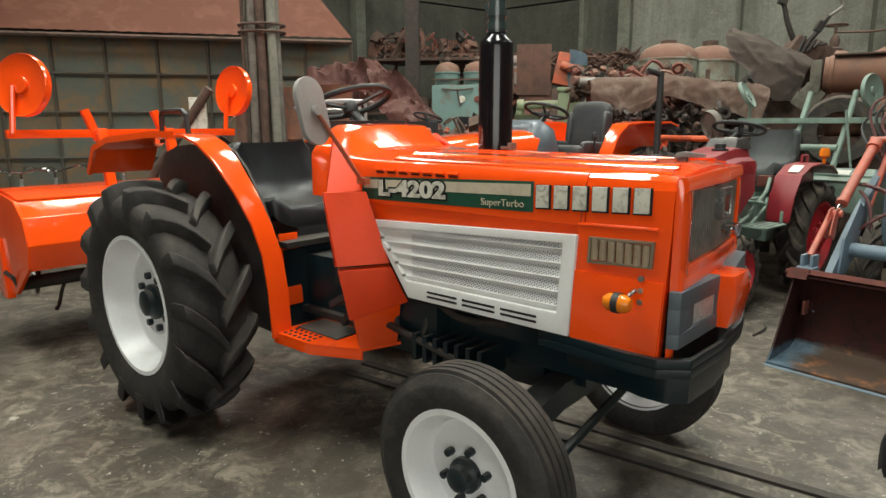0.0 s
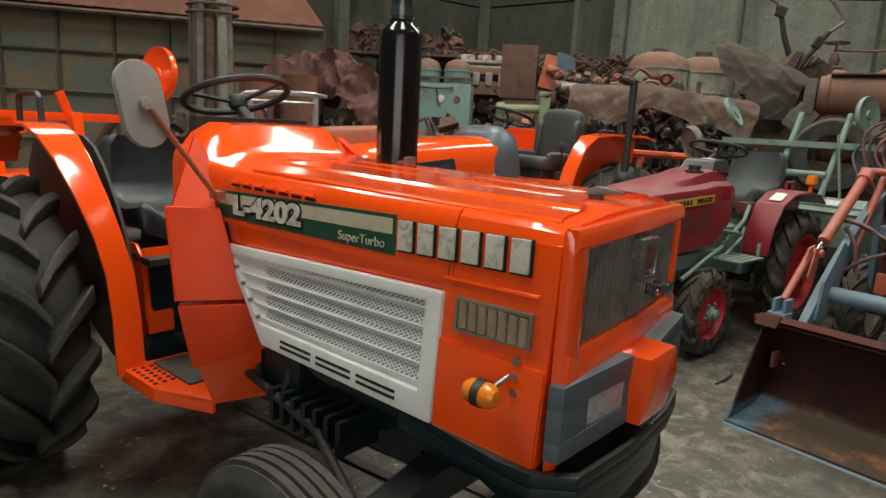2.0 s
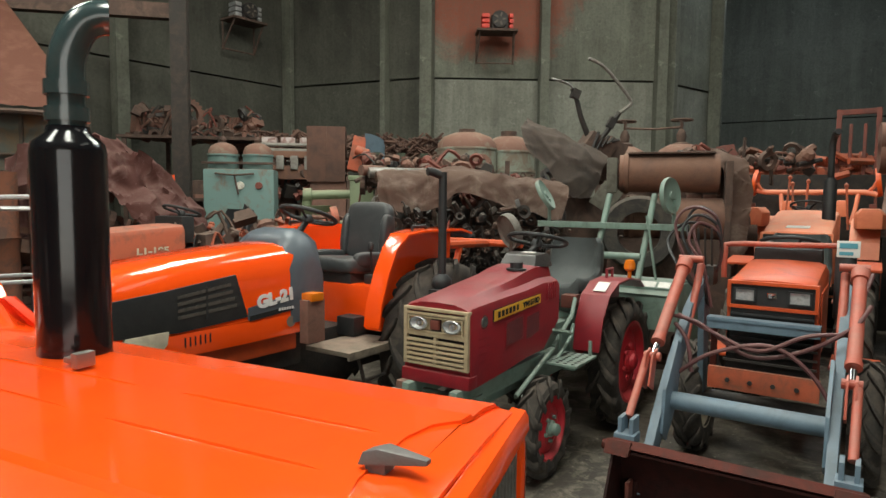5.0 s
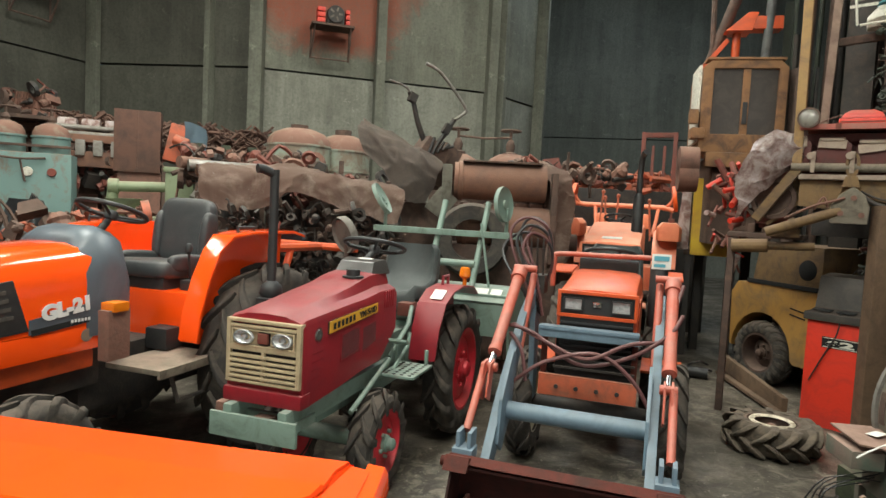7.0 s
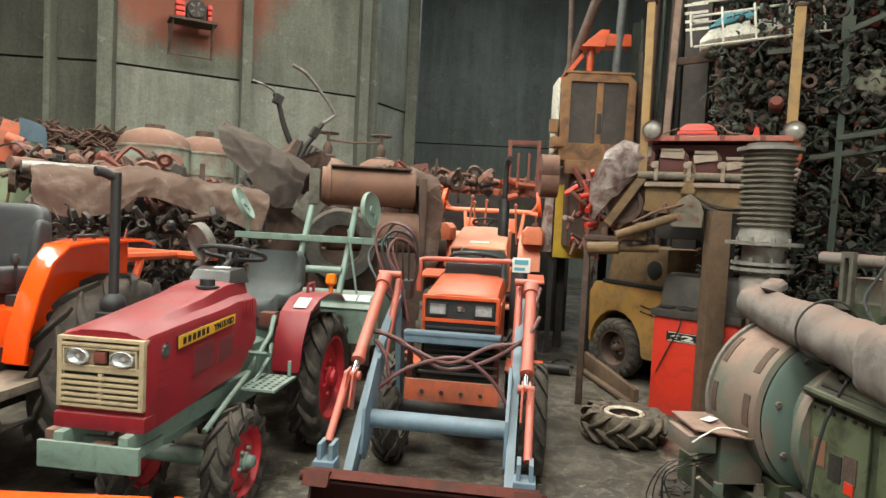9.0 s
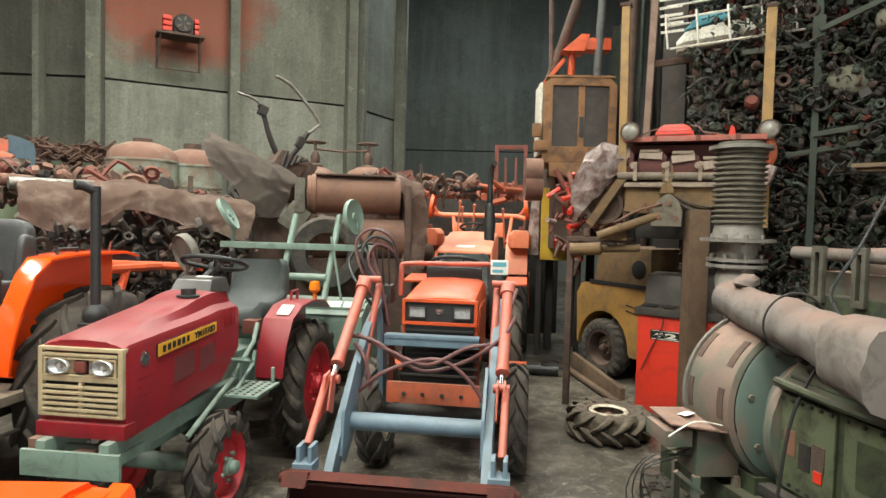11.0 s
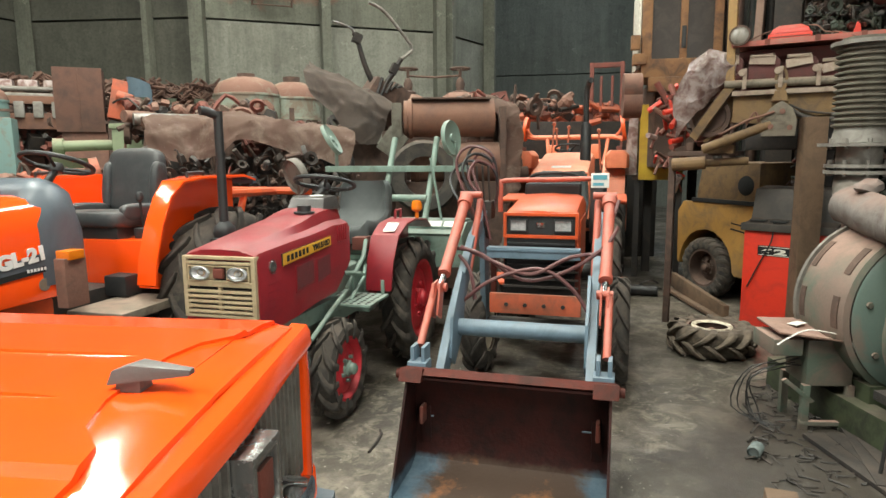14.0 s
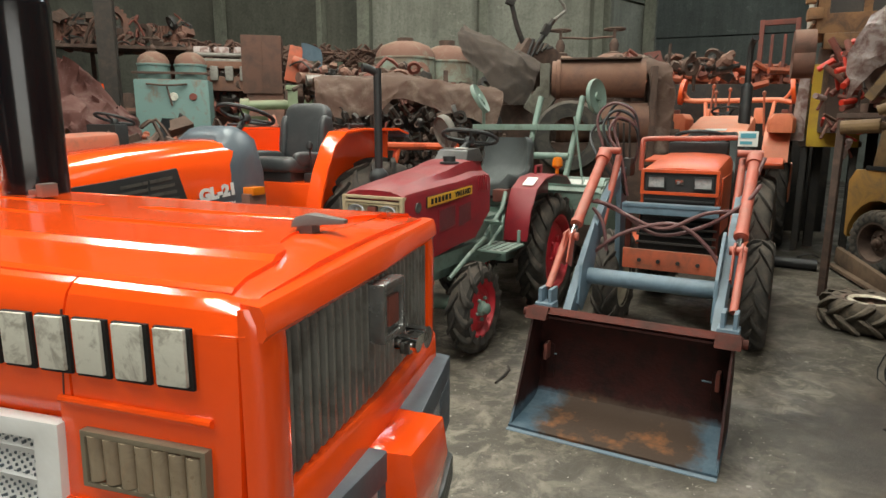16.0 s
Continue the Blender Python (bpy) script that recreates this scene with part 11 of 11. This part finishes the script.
def cab_machine():
    T = thing("cab_machine", pose(7.05, 7.05, 0, 0, 0, 230), "old ochre machine with a square cab and dark windows", "machine")
    boxes("base", "rust_dark", T, [((-0.6, 0.1, 1.90), (1.1, 0.7, 1.0))], bevel=0.03)
    for x, y in ((-0.15, 0.40), (-1.05, 0.40), (-1.05, -0.15)):
        boxes("leg", "grease", T, [((x, y, 0.71), (0.10, 0.10, 1.42))], bevel=0.008)
    W, z0, z1 = 0.43, 2.42, 3.42
    bm = B()
    o = [(-W, z0), (W, z0), (W, z1 - 0.08), (W - 0.08, z1), (-W + 0.08, z1), (-W, z1 - 0.08)]
    i = [(-W + 0.11, z0 + 0.20), (W - 0.09, z0 + 0.20), (W - 0.09, z1 - 0.11), (W - 0.10, z1 - 0.09), (-W + 0.12, z1 - 0.09), (-W + 0.11, z1 - 0.11)]
    add_frame(bm, o, i, -0.02, 0.05, "x")
    part("cab_front", bm, "cab_rust", T, bevel=0.012)
    bm = B()
    add_prism(bm, o, -0.85, -0.03, "x")
    part("cab_body", bm, "cab_rust", T, bevel=0.03)
    boxes("roof_lip", "cab_rust", T, [((-0.40, 0, 3.435), (0.92, 0.80, 0.03))], bevel=0.012)
    boxes("window", "cab_glass", T, [((-0.01, 0.01, 2.97), (0.03, 0.68, 0.76))], "dark dusty window", bevel=0)
    boxes("window_bar", "cab_rust", T, [((0.02, 0.02, 2.97), (0.03, 0.075, 0.76))], bevel=0.004)
    boxes("wiper", "black_matt", T, [((0.04, 0.02, 2.85), (0.02, 0.05, 0.24))], bevel=0.01)
    boxes("side_door", "letter", T, [((-0.25, -W - 0.02, 2.95), (0.5, 0.03, 0.85))], "pale grey side door", bevel=0.01)
    for z in (2.30, 2.14):
        bm = B()
        add_cyl(bm, (0.05, -0.62, z), (0.05, -0.42, z), 0.17, n=20)
        part("drum", bm, "rust", T)
    for it in (((0.0, -0.45, 2.62), (0.2, 0.14, 0.12)), ((0.05, -0.50, 2.80), (0.10, 0.10, 0.16)), ((0.02, 0.1, 2.34), (0.1, 0.9, 0.16))):
        boxes("bracket", "cab_rust", T, [it], bevel=0.02)
    # orange chute on the roof
    bm = B()
    add_cyl(bm, (-0.2, -0.08, 3.42), (-0.2, -0.08, 3.78), 0.045, n=12)
    add_loft(bm, [[(-0.35, -0.22, 3.76), (-0.35, 0.05, 3.76), (-0.05, 0.05, 3.76), (-0.05, -0.22, 3.76)], [(-0.22, 0.02, 3.98), (-0.22, 0.12, 3.98), (-0.12, 0.12, 3.98), (-0.12, 0.02, 3.98)]])
    add_box(bm, (-0.2, 0.22, 3.86), (0.2, 0.30, 0.14))
    add_box(bm, (-0.2, -0.30, 3.52), (0.10, 0.05, 0.42), (-38, 0, 0))
    part("roof_chute", bm, "orange_old", T, "orange chute on the cab roof", bevel=0.008)
    bm = B()
    add_cyl(bm, (-0.15, 0.22, 3.4), (-0.10, 0.26, 4.7), 0.05, n=10)
    part("stack_pipe", bm, "shed_grey", T)
    bm = B()
    add_cyl(bm, (-0.4, -0.40, 3.2), (-0.1, 0.10, 4.8), 0.06, n=10)
    part("lean_beam", bm, "rust_dark", T)
    bm = B()
    add_cyl(bm, (-0.3, -0.30, 3.4), (-0.3, -0.34, 4.9), 0.030, n=8)
    part("stack_pipe", bm, "rust_dark", T)


cab_machine()
PL = thing("machine_stand", pose(7.62, 7.80, 0, 0, 0, 222), "dark oily steel stand on four legs", "stand")
boxes("top_plate", "rust_dark", PL, [((0, 0, 1.27), (0.8, 0.62, 0.06))], bevel=0.01)
for x, y in ((-0.34, -0.25), (0.34, -0.25), (-0.34, 0.25), (0.34, 0.25)):
    boxes("leg", "grease", PL, [((x, y, 0.62), (0.07, 0.07, 1.24))], bevel=0.006)


def yellow_machine():
    T = thing("yellow_engine_case", pose(7.62, 7.80, 0, 0, 0, 222), "yellow engine case with a louvred panel", "machine")
    bm = B()
    add_box(bm, (0, 0.02, 1.70), (0.9, 0.52, 0.92))
    part("case", bm, "yellow_bright", T, bevel=0.02)
    bm = B()
    add_prism(bm, [(-0.42, 1.30), (-0.26, 1.30), (-0.26, 2.16), (-0.36, 2.10)], 0.1, 0.44, "x")
    part("side_curve", bm, "clearwrap", T, bevel=0.02)
    for k in range(7):
        boxes("louvre", "grease", T, [((0.452, 0.10, 1.44 + 0.03 * k), (0.008, 0.26, 0.012))], bevel=0)


yellow_machine()
# a red mast frame far behind
bm = B()
for y in (-0.22, 0.22):
    add_box(bm, (0, y, 1.45), (0.06, 0.06, 2.9))
for z in (2.86, 2.2, 1.0):
    add_box(bm, (0, 0, z), (0.05, 0.5, 0.07))
for y in (-0.08, 0.08):
    add_box(bm, (0.02, y, 1.6), (0.04, 0.04, 2.2))
solo("forklift_mast", bm, "rust_red", pose(8.0, 9.15, 0, 0, 0, 222), "red forklift mast standing far back", "mast", bevel=0.005)
rr = random.Random(3)
bm = B()
for i in range(160):
    k = rr.random()
    x, y = 6.5 + 2.0 * k + rr.uniform(-0.2, 0.2), 10.15 - 1.0 * k + rr.uniform(-0.3, 0.3)
    z = 2.05 + 0.28 * rr.random() ** 2
    a = rr.uniform(0, 3.1)
    L = rr.uniform(0.15, 0.5)
    add_cyl(bm, (x, y, z), (x + L * math.cos(a), y + L * math.sin(a), z + rr.uniform(-0.06, 0.1)), rr.uniform(0.015, 0.06), n=6)
solo("tiller_heap", bm, "orange_worn", Matrix(), "heap of rusty orange implement parts", "scrap", kind="stuff")
bm = B()
add_box(bm, (0, 0, 1.02), (2.9, 0.9, 2.04))
solo("dark_bench", bm, "grease", pose(7.55, 9.75, 0, 0, 0, -26), "long dark bench loaded with implement parts", "bench", bevel=0.02)

# the loose wheel and the bars on the floor
LW = thing("loose_wheel", pose(5.33, 5.20, 0.12, 0, 0, 30), "muddy lugged wheel lying flat on the floor", "wheel")
w_ = wheel(LW, "tyre", (0, 0, 0), 1, 0.34, 0.22, 0.175, "rust_dark", "rubber_mud", lugs=12, lug_h=0.045, hub_mat="rust", dish=0.02)
w_.matrix_basis = Matrix.Rotation(radians(90), 4, "X")
bm = B()
add_lathe(bm, [(0.118, 0.086), (0.128, 0.096), (0.150, 0.099), (0.158, 0.090), (0.150, 0.082), (0.125, 0.080)], None, 36, close=True)
part("rim_ring", bm, "rim_muddy", LW, "scraped cream rim ring")
bm = B()
add_box(bm, (0, 0, 0.11), (1.35, 0.05, 0.16), (0, -3, 0))
add_box(bm, (0, 0.04, 0.03), (1.35, 0.10, 0.03))
solo("steel_channel", bm, "post_brown", pose(6.50, 6.25, 0.01, 0, 0, 60), "yellow-brown steel channel lying on the floor", "beam", bevel=0.004)
bm = B()
add_tube(bm, [(0, 0, 0.1), (-0.10, 0.02, 0.14), (-0.16, 0.10, 0.10), (-0.10, 0.16, 0.04), (0.02, 0.10, 0.03), (0.1, 0.02, 0.02)], 0.012, 6, 5)
solo("rope_end", bm, "grease", pose(6.72, 6.95, 0), "loose dark rope end on the floor", "rope")
bm = B()
add_cyl(bm, (0, -0.28, 0.06), (0, 0.28, 0.06), 0.06, n=14)
solo("black_pipe", bm, "hose_black", pose(6.35, 7.0, 0, 0, 0, 40), "short black pipe on the floor", "pipe")
# two floor rails that run under the large tractor
for k in range(2):
    bm = B()
    add_box(bm, (0, 0, 0.006), (3.4, 0.05, 0.016))
    solo("floor_rail", bm, "grease", pose(1.05 + 0.09 * k, 3.30 + 0.14 * k, 0, 0, 0, -32), "dark steel rail let into the floor", "rail", "rails in the floor")


# pipes and angle irons stood on end between the cab and the rack
rr = random.Random(41)
for k in range(16):
    bm = B()
    h = rr.uniform(3.2, 5.6)
    if k % 3:
        add_cyl(bm, (0, 0, 0), (rr.uniform(-0.12, 0.12), rr.uniform(-0.1, 0.1), h), rr.uniform(0.025, 0.065), n=10)
    else:
        add_box(bm, (0, 0, h / 2), (0.16, 0.03, h))
        add_box(bm, (0.07, 0.05, h / 2), (0.02, 0.10, h))
    solo("stood_pipe", bm, rr.choice(("rack_part", "dim_green", "rack_part", "grease", "rust_dark")), pose(7.45 + 0.035 * k + rr.uniform(-0.1, 0.1), 6.75 - 0.035 * k + rr.uniform(-0.14, 0.14), 0, 0, 0, rr.uniform(20, 70)), "dark rusty pipe stood on end beside the rack", "pipe", "pipes stood beside the rack")


# ---- the loaded rack at the far right ----
def storage_rack():
    T = thing("storage_rack", pose(7.75, 4.35, 0, 0, 0, -70), "tall dark steel storage rack crammed with machine parts", "rack")
    for x, y, w in ((-0.335, -0.50, 0.055), (0.75, -0.50, 0.055), (1.8, -0.50, 0.055), (2.6, -0.50, 0.055), (-1.42, 0.45, 0.06), (-0.70, 0.30, 0.07), (0.4, 0.45, 0.06), (1.5, 0.45, 0.06), (2.6, 0.45, 0.06)):
        bm = B()
        add_box(bm, (x, y, 2.9), (w, 0.05, 5.8))
        part("upright", bm, "rack_green" if y < 0 else "grease", T, bevel=0.004)
    boxes("gusset", "rack_green", T, [((-0.335, -0.53, 3.47), (0.10, 0.012, 0.20))], bevel=0.004)
    for z in (0.7, 1.5, 2.15, 2.75, 3.35, 4.1, 4.9):
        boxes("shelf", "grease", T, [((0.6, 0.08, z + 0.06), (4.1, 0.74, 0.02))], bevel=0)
        # added sheets behind the shelves block light and hide the pale wall beyond
        boxes("light_blocking_sheet", "dim_green", T, [((0.6, 0.49, z + 0.42), (4.1, 0.01, 0.70))], bevel=0)
    # front beams, no two level
    for x0, z0, x1, z1, y in ((-0.35, 2.535, 0.80, 2.70, -0.54), (-0.55, 2.365, 0.80, 2.58, -0.50), (-0.33, 3.44, 0.80, 3.92, -0.54), (-1.35, 3.05, -0.80, 3.0, -0.30), (-0.95, 3.33, -0.33, 3.33, -0.48), (0.7, 1.9, 2.6, 1.94, -0.52), (0.7, 2.9, 2.6, 2.95, -0.52)):
        bm = B()
        a = math.atan2(z1 - z0, x1 - x0)
        add_box(bm, ((x0 + x1) / 2, y, (z0 + z1) / 2), (math.hypot(x1 - x0, z1 - z0), 0.035, 0.045), (0, -math.degrees(a), 0))
        part("front_beam", bm, "rack_beam", T, bevel=0.004)
    for k in range(4):
        bm = B()
        x = -1.4 + 1.05 * k
        add_cyl(bm, (x, 0.46, 0.1), (x + 0.95, 0.46, 5.6), 0.02, n=6)
        part("brace", bm, "grease", T)


storage_rack()
RM = pose(7.75, 4.35, 0, 0, 0, -70)
rr = random.Random(71)
for z in (0.775, 1.575, 2.225, 2.825, 3.425, 4.175):
    x = -1.4
    while x < 2.4:
        s = rr.uniform(0.28, 0.55)
        h = rr.uniform(0.22, 0.5)
        mt = rr.choice(("rack_part", "dim_green", "rack_part", "dim_green", "rust_dark", "rack_green", "dim_green", "grease", "oily_red", "dim_green"))
        kind = rr.random()
        y = rr.uniform(-0.2, 0.1)
        if kind < 0.4:
            scrap_engine(RM @ pose(x + s / 2, y, z, 0, 0, rr.uniform(-25, 25)), (s, 0.4, h), rr.randrange(999), mt, "grease", "small greasy engine unit on the rack", "engine_unit")
        elif kind < 0.65:
            bm = B()
            add_box(bm, (0, 0, h * 0.35), (s * 0.9, 0.4, h * 0.7))
            add_box(bm, (0, -0.02, h * 0.72), (s * 0.95, 0.44, 0.03))
            solo("parts_box", bm, mt, RM @ pose(x + s / 2, y, z, 0, 0, rr.uniform(-15, 15)), "grimy parts box on the rack", "box", "boxes on the rack", bevel=0.01)
        elif kind < 0.85:
            bm = B()
            R = h * 0.42
            add_lathe(bm, [(R * 0.3, -0.04), (R, -0.05), (R, 0.05), (R * 0.3, 0.04)], None, 20, close=True)
            for k in range(5):
                t = 2 * math.pi * k / 5
                add_box(bm, (R * 0.6 * math.cos(t), R * 0.6 * math.sin(t), 0), (R * 0.5, R * 0.12, 0.05), (0, 0, math.degrees(t)))
            solo("spoked_pulley", bm, mt, RM @ pose(x + s / 2, y, z + R, 90, 0, rr.uniform(-40, 40)), "old spoked pulley standing on the rack", "pulley", "pulleys on the rack")
        else:
            bm = B()
            for k in range(4):
                add_tube(bm, [(-s * 0.45, 0.06 * k - 0.1, 0.03), (0, 0.06 * k - 0.1 + rr.uniform(-0.05, 0.05), h * rr.uniform(0.2, 0.8)), (s * 0.45, 0.06 * k - 0.1, 0.03)], 0.018, 6, 4)
            solo("pipe_bundle", bm, mt, RM @ pose(x + s / 2, y, z), "bundle of bent pipes on the rack", "pipes", "pipes on the rack", kind="stuff")
        x += s + rr.uniform(0.0, 0.12)

# small parts that fill the shelves and hang over their edges
for lvl, z in enumerate((0.78, 1.58, 2.23, 2.83, 3.43, 4.18, 4.98)):
    top = (0.80, 0.66, 0.60, 0.60, 0.74, 0.80, 0.6)[lvl]

    def spot(r):
        x = r.uniform(-1.42, 0.95) if r.random() < 0.8 else r.uniform(0.95, 2.5)
        deep = r.random() ** 1.6
        return (x, -0.52 + 0.5 * deep + 0.10 * math.sin(x * 5.3 + lvl * 2.1), z - 0.06 + top * r.random())
    jumble("parts_jumble", "dark jumble of greasy small parts on the rack", RM, 1700, 99 + lvl, ("dim_green", "rack_part", "dim_green", "rack_green", "grease", "dim_green", "rack_part", "rust_dark" if lvl % 2 else "oily_red"), spot, 0.062)


def sack(m, w, d, h, label):
    """A slumped sack: rings that bulge and fold."""
    bm = B()
    rings = []
    for k, (zz, q) in enumerate(((0, 0.75), (0.12, 0.98), (0.4, 1.0), (0.7, 0.86), (0.9, 0.55), (1.0, 0.2))):
        rings.append([(w / 2 * q * math.cos(t) * (1 + 0.06 * math.sin(3 * t + k)), d / 2 * q * math.sin(t) * (1 + 0.08 * math.cos(4 * t + 2 * k)), h * zz + 0.012 * math.sin(2 * t + k)) for t in [2 * math.pi * i / 18 for i in range(18)]])
    add_loft(bm, rings)
    solo("sack", bm, "sack", m, label, "sack", "sacks on the rack", angle=60)


sack(RM @ pose(-0.13, -0.42, 2.90, 0, 12, 0), 0.34, 0.22, 0.24, "slumped pale dusty sack on the rack")
sack(RM @ pose(0.20, -0.42, 3.42, 0, -8, 20), 0.26, 0.2, 0.20, "small grey dusty sack on the rack")
bm = B()
add_lathe(bm, [(0, -0.09), (0.06, -0.09), (0.085, -0.05), (0.085, 0.04), (0.06, 0.08), (0, 0.085)], pose(0, 0, 0.09, 70, 20, 0), 14)
solo("red_pump", bm, "rust_red", RM @ pose(-0.85, -0.46, 2.80) @ Matrix.Diagonal((0.75, 0.75, 0.75, 1)), "small dull red pump among the rack parts", "pump", angle=40)
bm = B()
add_box(bm, (0, 0, 3.6), (0.05, 0.26, 7.2))
add_box(bm, (0.10, 0, 3.6), (0.16, 0.03, 7.2))
tagged(solo("steel_column", bm, "rack_part", RM @ pose(-1.68, 0.15, 0, 0, 0, 80), "dark brown rusty steel column beside the rack", "column", kind="structure"), "")

# the white and blue planter lying high on the rack's end
def planter():
    T = thing("rice_planter", pose(7.13, 5.35, 3.53, 0, -5, -58) @ Matrix.Diagonal((0.86, 0.86, 0.86, 1)), "white and sky-blue rice planter lying across the stack", "planter")
    bm = B()
    secs = []
    for x, w, h in ((-0.5, 0.10, 0.04), (-0.40, 0.20, 0.12), (0.0, 0.24, 0.16), (0.4, 0.24, 0.15), (0.7, 0.18, 0.08)):
        secs.append([(x, -w, 0.0), (x, -w * 0.8, h), (x, w * 0.8, h), (x, w, 0.0), (x, w * 0.6, -0.07), (x, -w * 0.6, -0.07)])
    add_loft(bm, secs)
    part("float", bm, "letter", T, "grimy white moulded float", bevel=0.01)
    bm = B()
    add_prism(bm, [(-0.42, 0.13), (0.05, 0.19), (0.10, 0.30), (-0.25, 0.27)], -0.20, 0.20)
    c = part("cover", bm, "blue_bright", T, bevel=0.02)
    for k in range(4):
        boxes("cover_slot", "hole", c, [((-0.20 + 0.08 * k, -0.205, 0.215 + 0.012 * k), (0.06, 0.006, 0.012), (0, -10, 0))], bevel=0)
    for k in range(5):
        bm = B()
        x = -0.6 + 0.32 * k
        add_tube(bm, [(x, -0.36, -0.10), (x, -0.30, 0.30), (x + 0.05, 0.30, 0.34)], 0.012, 6, 3)
        part("hoop", bm, "letter", T)
    for y, z in ((-0.36, -0.10), (-0.31, 0.24), (0.28, 0.34), (-0.20, 0.42)):
        bm = B()
        add_cyl(bm, (-0.58, y, z), (0.95, y, z), 0.013, n=6)
        part("rail", bm, "letter", T)
    for k in range(6):
        bm = B()
        add_box(bm, (-0.54, -0.32, 0.10 + 0.09 * k), (0.24, 0.012, 0.028), (0, 0, 4))
        part("comb_slat", bm, "letter", T)
    bm = B()
    add_cyl(bm, (0.30, -0.30, 0.25), (0.42, -0.36, -0.30), 0.03, n=8)
    add_cyl(bm, (0.80, 0.1, 0.3), (0.95, 0.0, -0.25), 0.016, n=6)
    part("strut", bm, "wrap", T)
    boxes("cradle", "rust_dark", T, [((0.0, 0.15, -0.12), (1.5, 0.06, 0.08)), ((-0.3, 0.15, -1.9), (0.08, 0.08, 3.5)), ((0.6, 0.15, -1.9), (0.08, 0.08, 3.5))], bevel=0.004)


planter()
# a length of pale channelled timber lying out over the rack's edge
bm = B()
add_box(bm, (0.45, 0, 0.045), (1.3, 0.10, 0.035))
add_box(bm, (0.47, 0.015, 0.012), (1.3, 0.06, 0.032))
solo("timber_length", bm, "wood", RM @ pose(0.10, -0.70, 2.20, 0, 3, -50), "pale dusty timber length laid over the rack front", "timber", bevel=0.005)


M["drum_rust"] = surface("orange_rust_drum", (0.17, 0.060, 0.030), (0.075, 0.040, 0.030), 0.85, scale=4, lo=0.42, hi=0.60, bump=0.4, dust=DUST, dust_amt=0.3)

# a steel column and its beam by the back corner, and rusty tanks beside the lean-to
bm = B()
add_box(bm, (0, 0, 3.6), (0.22, 0.04, 7.2))
add_box(bm, (0, 0.18, 3.6), (0.22, 0.04, 7.2))
add_box(bm, (0, 0.09, 3.6), (0.03, 0.16, 7.2))
tagged(solo("steel_column", bm, "rack_part", pose(-0.79, 11.5, 0), "dark rusty steel column of the hall", "column", kind="structure"), "")
bm = B()
add_box(bm, (-2.3, 0, 4.20), (2.9, 0.16, 0.20))
add_box(bm, (-2.3, 0, 4.62), (2.9, 0.06, 0.06))
tagged(solo("steel_beam", bm, "rust_dark", pose(0, 11.6, 0), "dark rusty steel beam under the roof", "beam", kind="structure"), "")


def upright_tank(x, y, h, r_, mat):
    T = thing("upright_tank", pose(x, y, 0), "rust-orange upright steel tank beside the lean-to", "tank", "tanks beside the lean-to")
    bm = B()
    add_lathe(bm, [(0, 0), (r_, 0), (r_, h * 0.33), (r_ + 0.012, h * 0.34), (r_, h * 0.35), (r_, h * 0.66), (r_ + 0.012, h * 0.67), (r_, h * 0.68), (r_, h), (r_ - 0.02, h), (r_ - 0.02, h - 0.02), (0, h - 0.02)], None, 24)
    part("shell", bm, mat, T)
    bm = B()
    add_cyl(bm, (r_ * 0.5, 0, h - 0.02), (r_ * 0.5, 0, h + 0.015), 0.04, n=10)
    part("bung", bm, "rust_dark", T)


for x, y, h, r_, mt in ((-1.95, 8.75, 1.88, 0.20, "drum_rust"), (-1.50, 8.95, 1.92, 0.22, "drum_rust"), (-2.45, 8.6, 1.75, 0.22, "rust")):
    upright_tank(x, y, h, r_, mt)
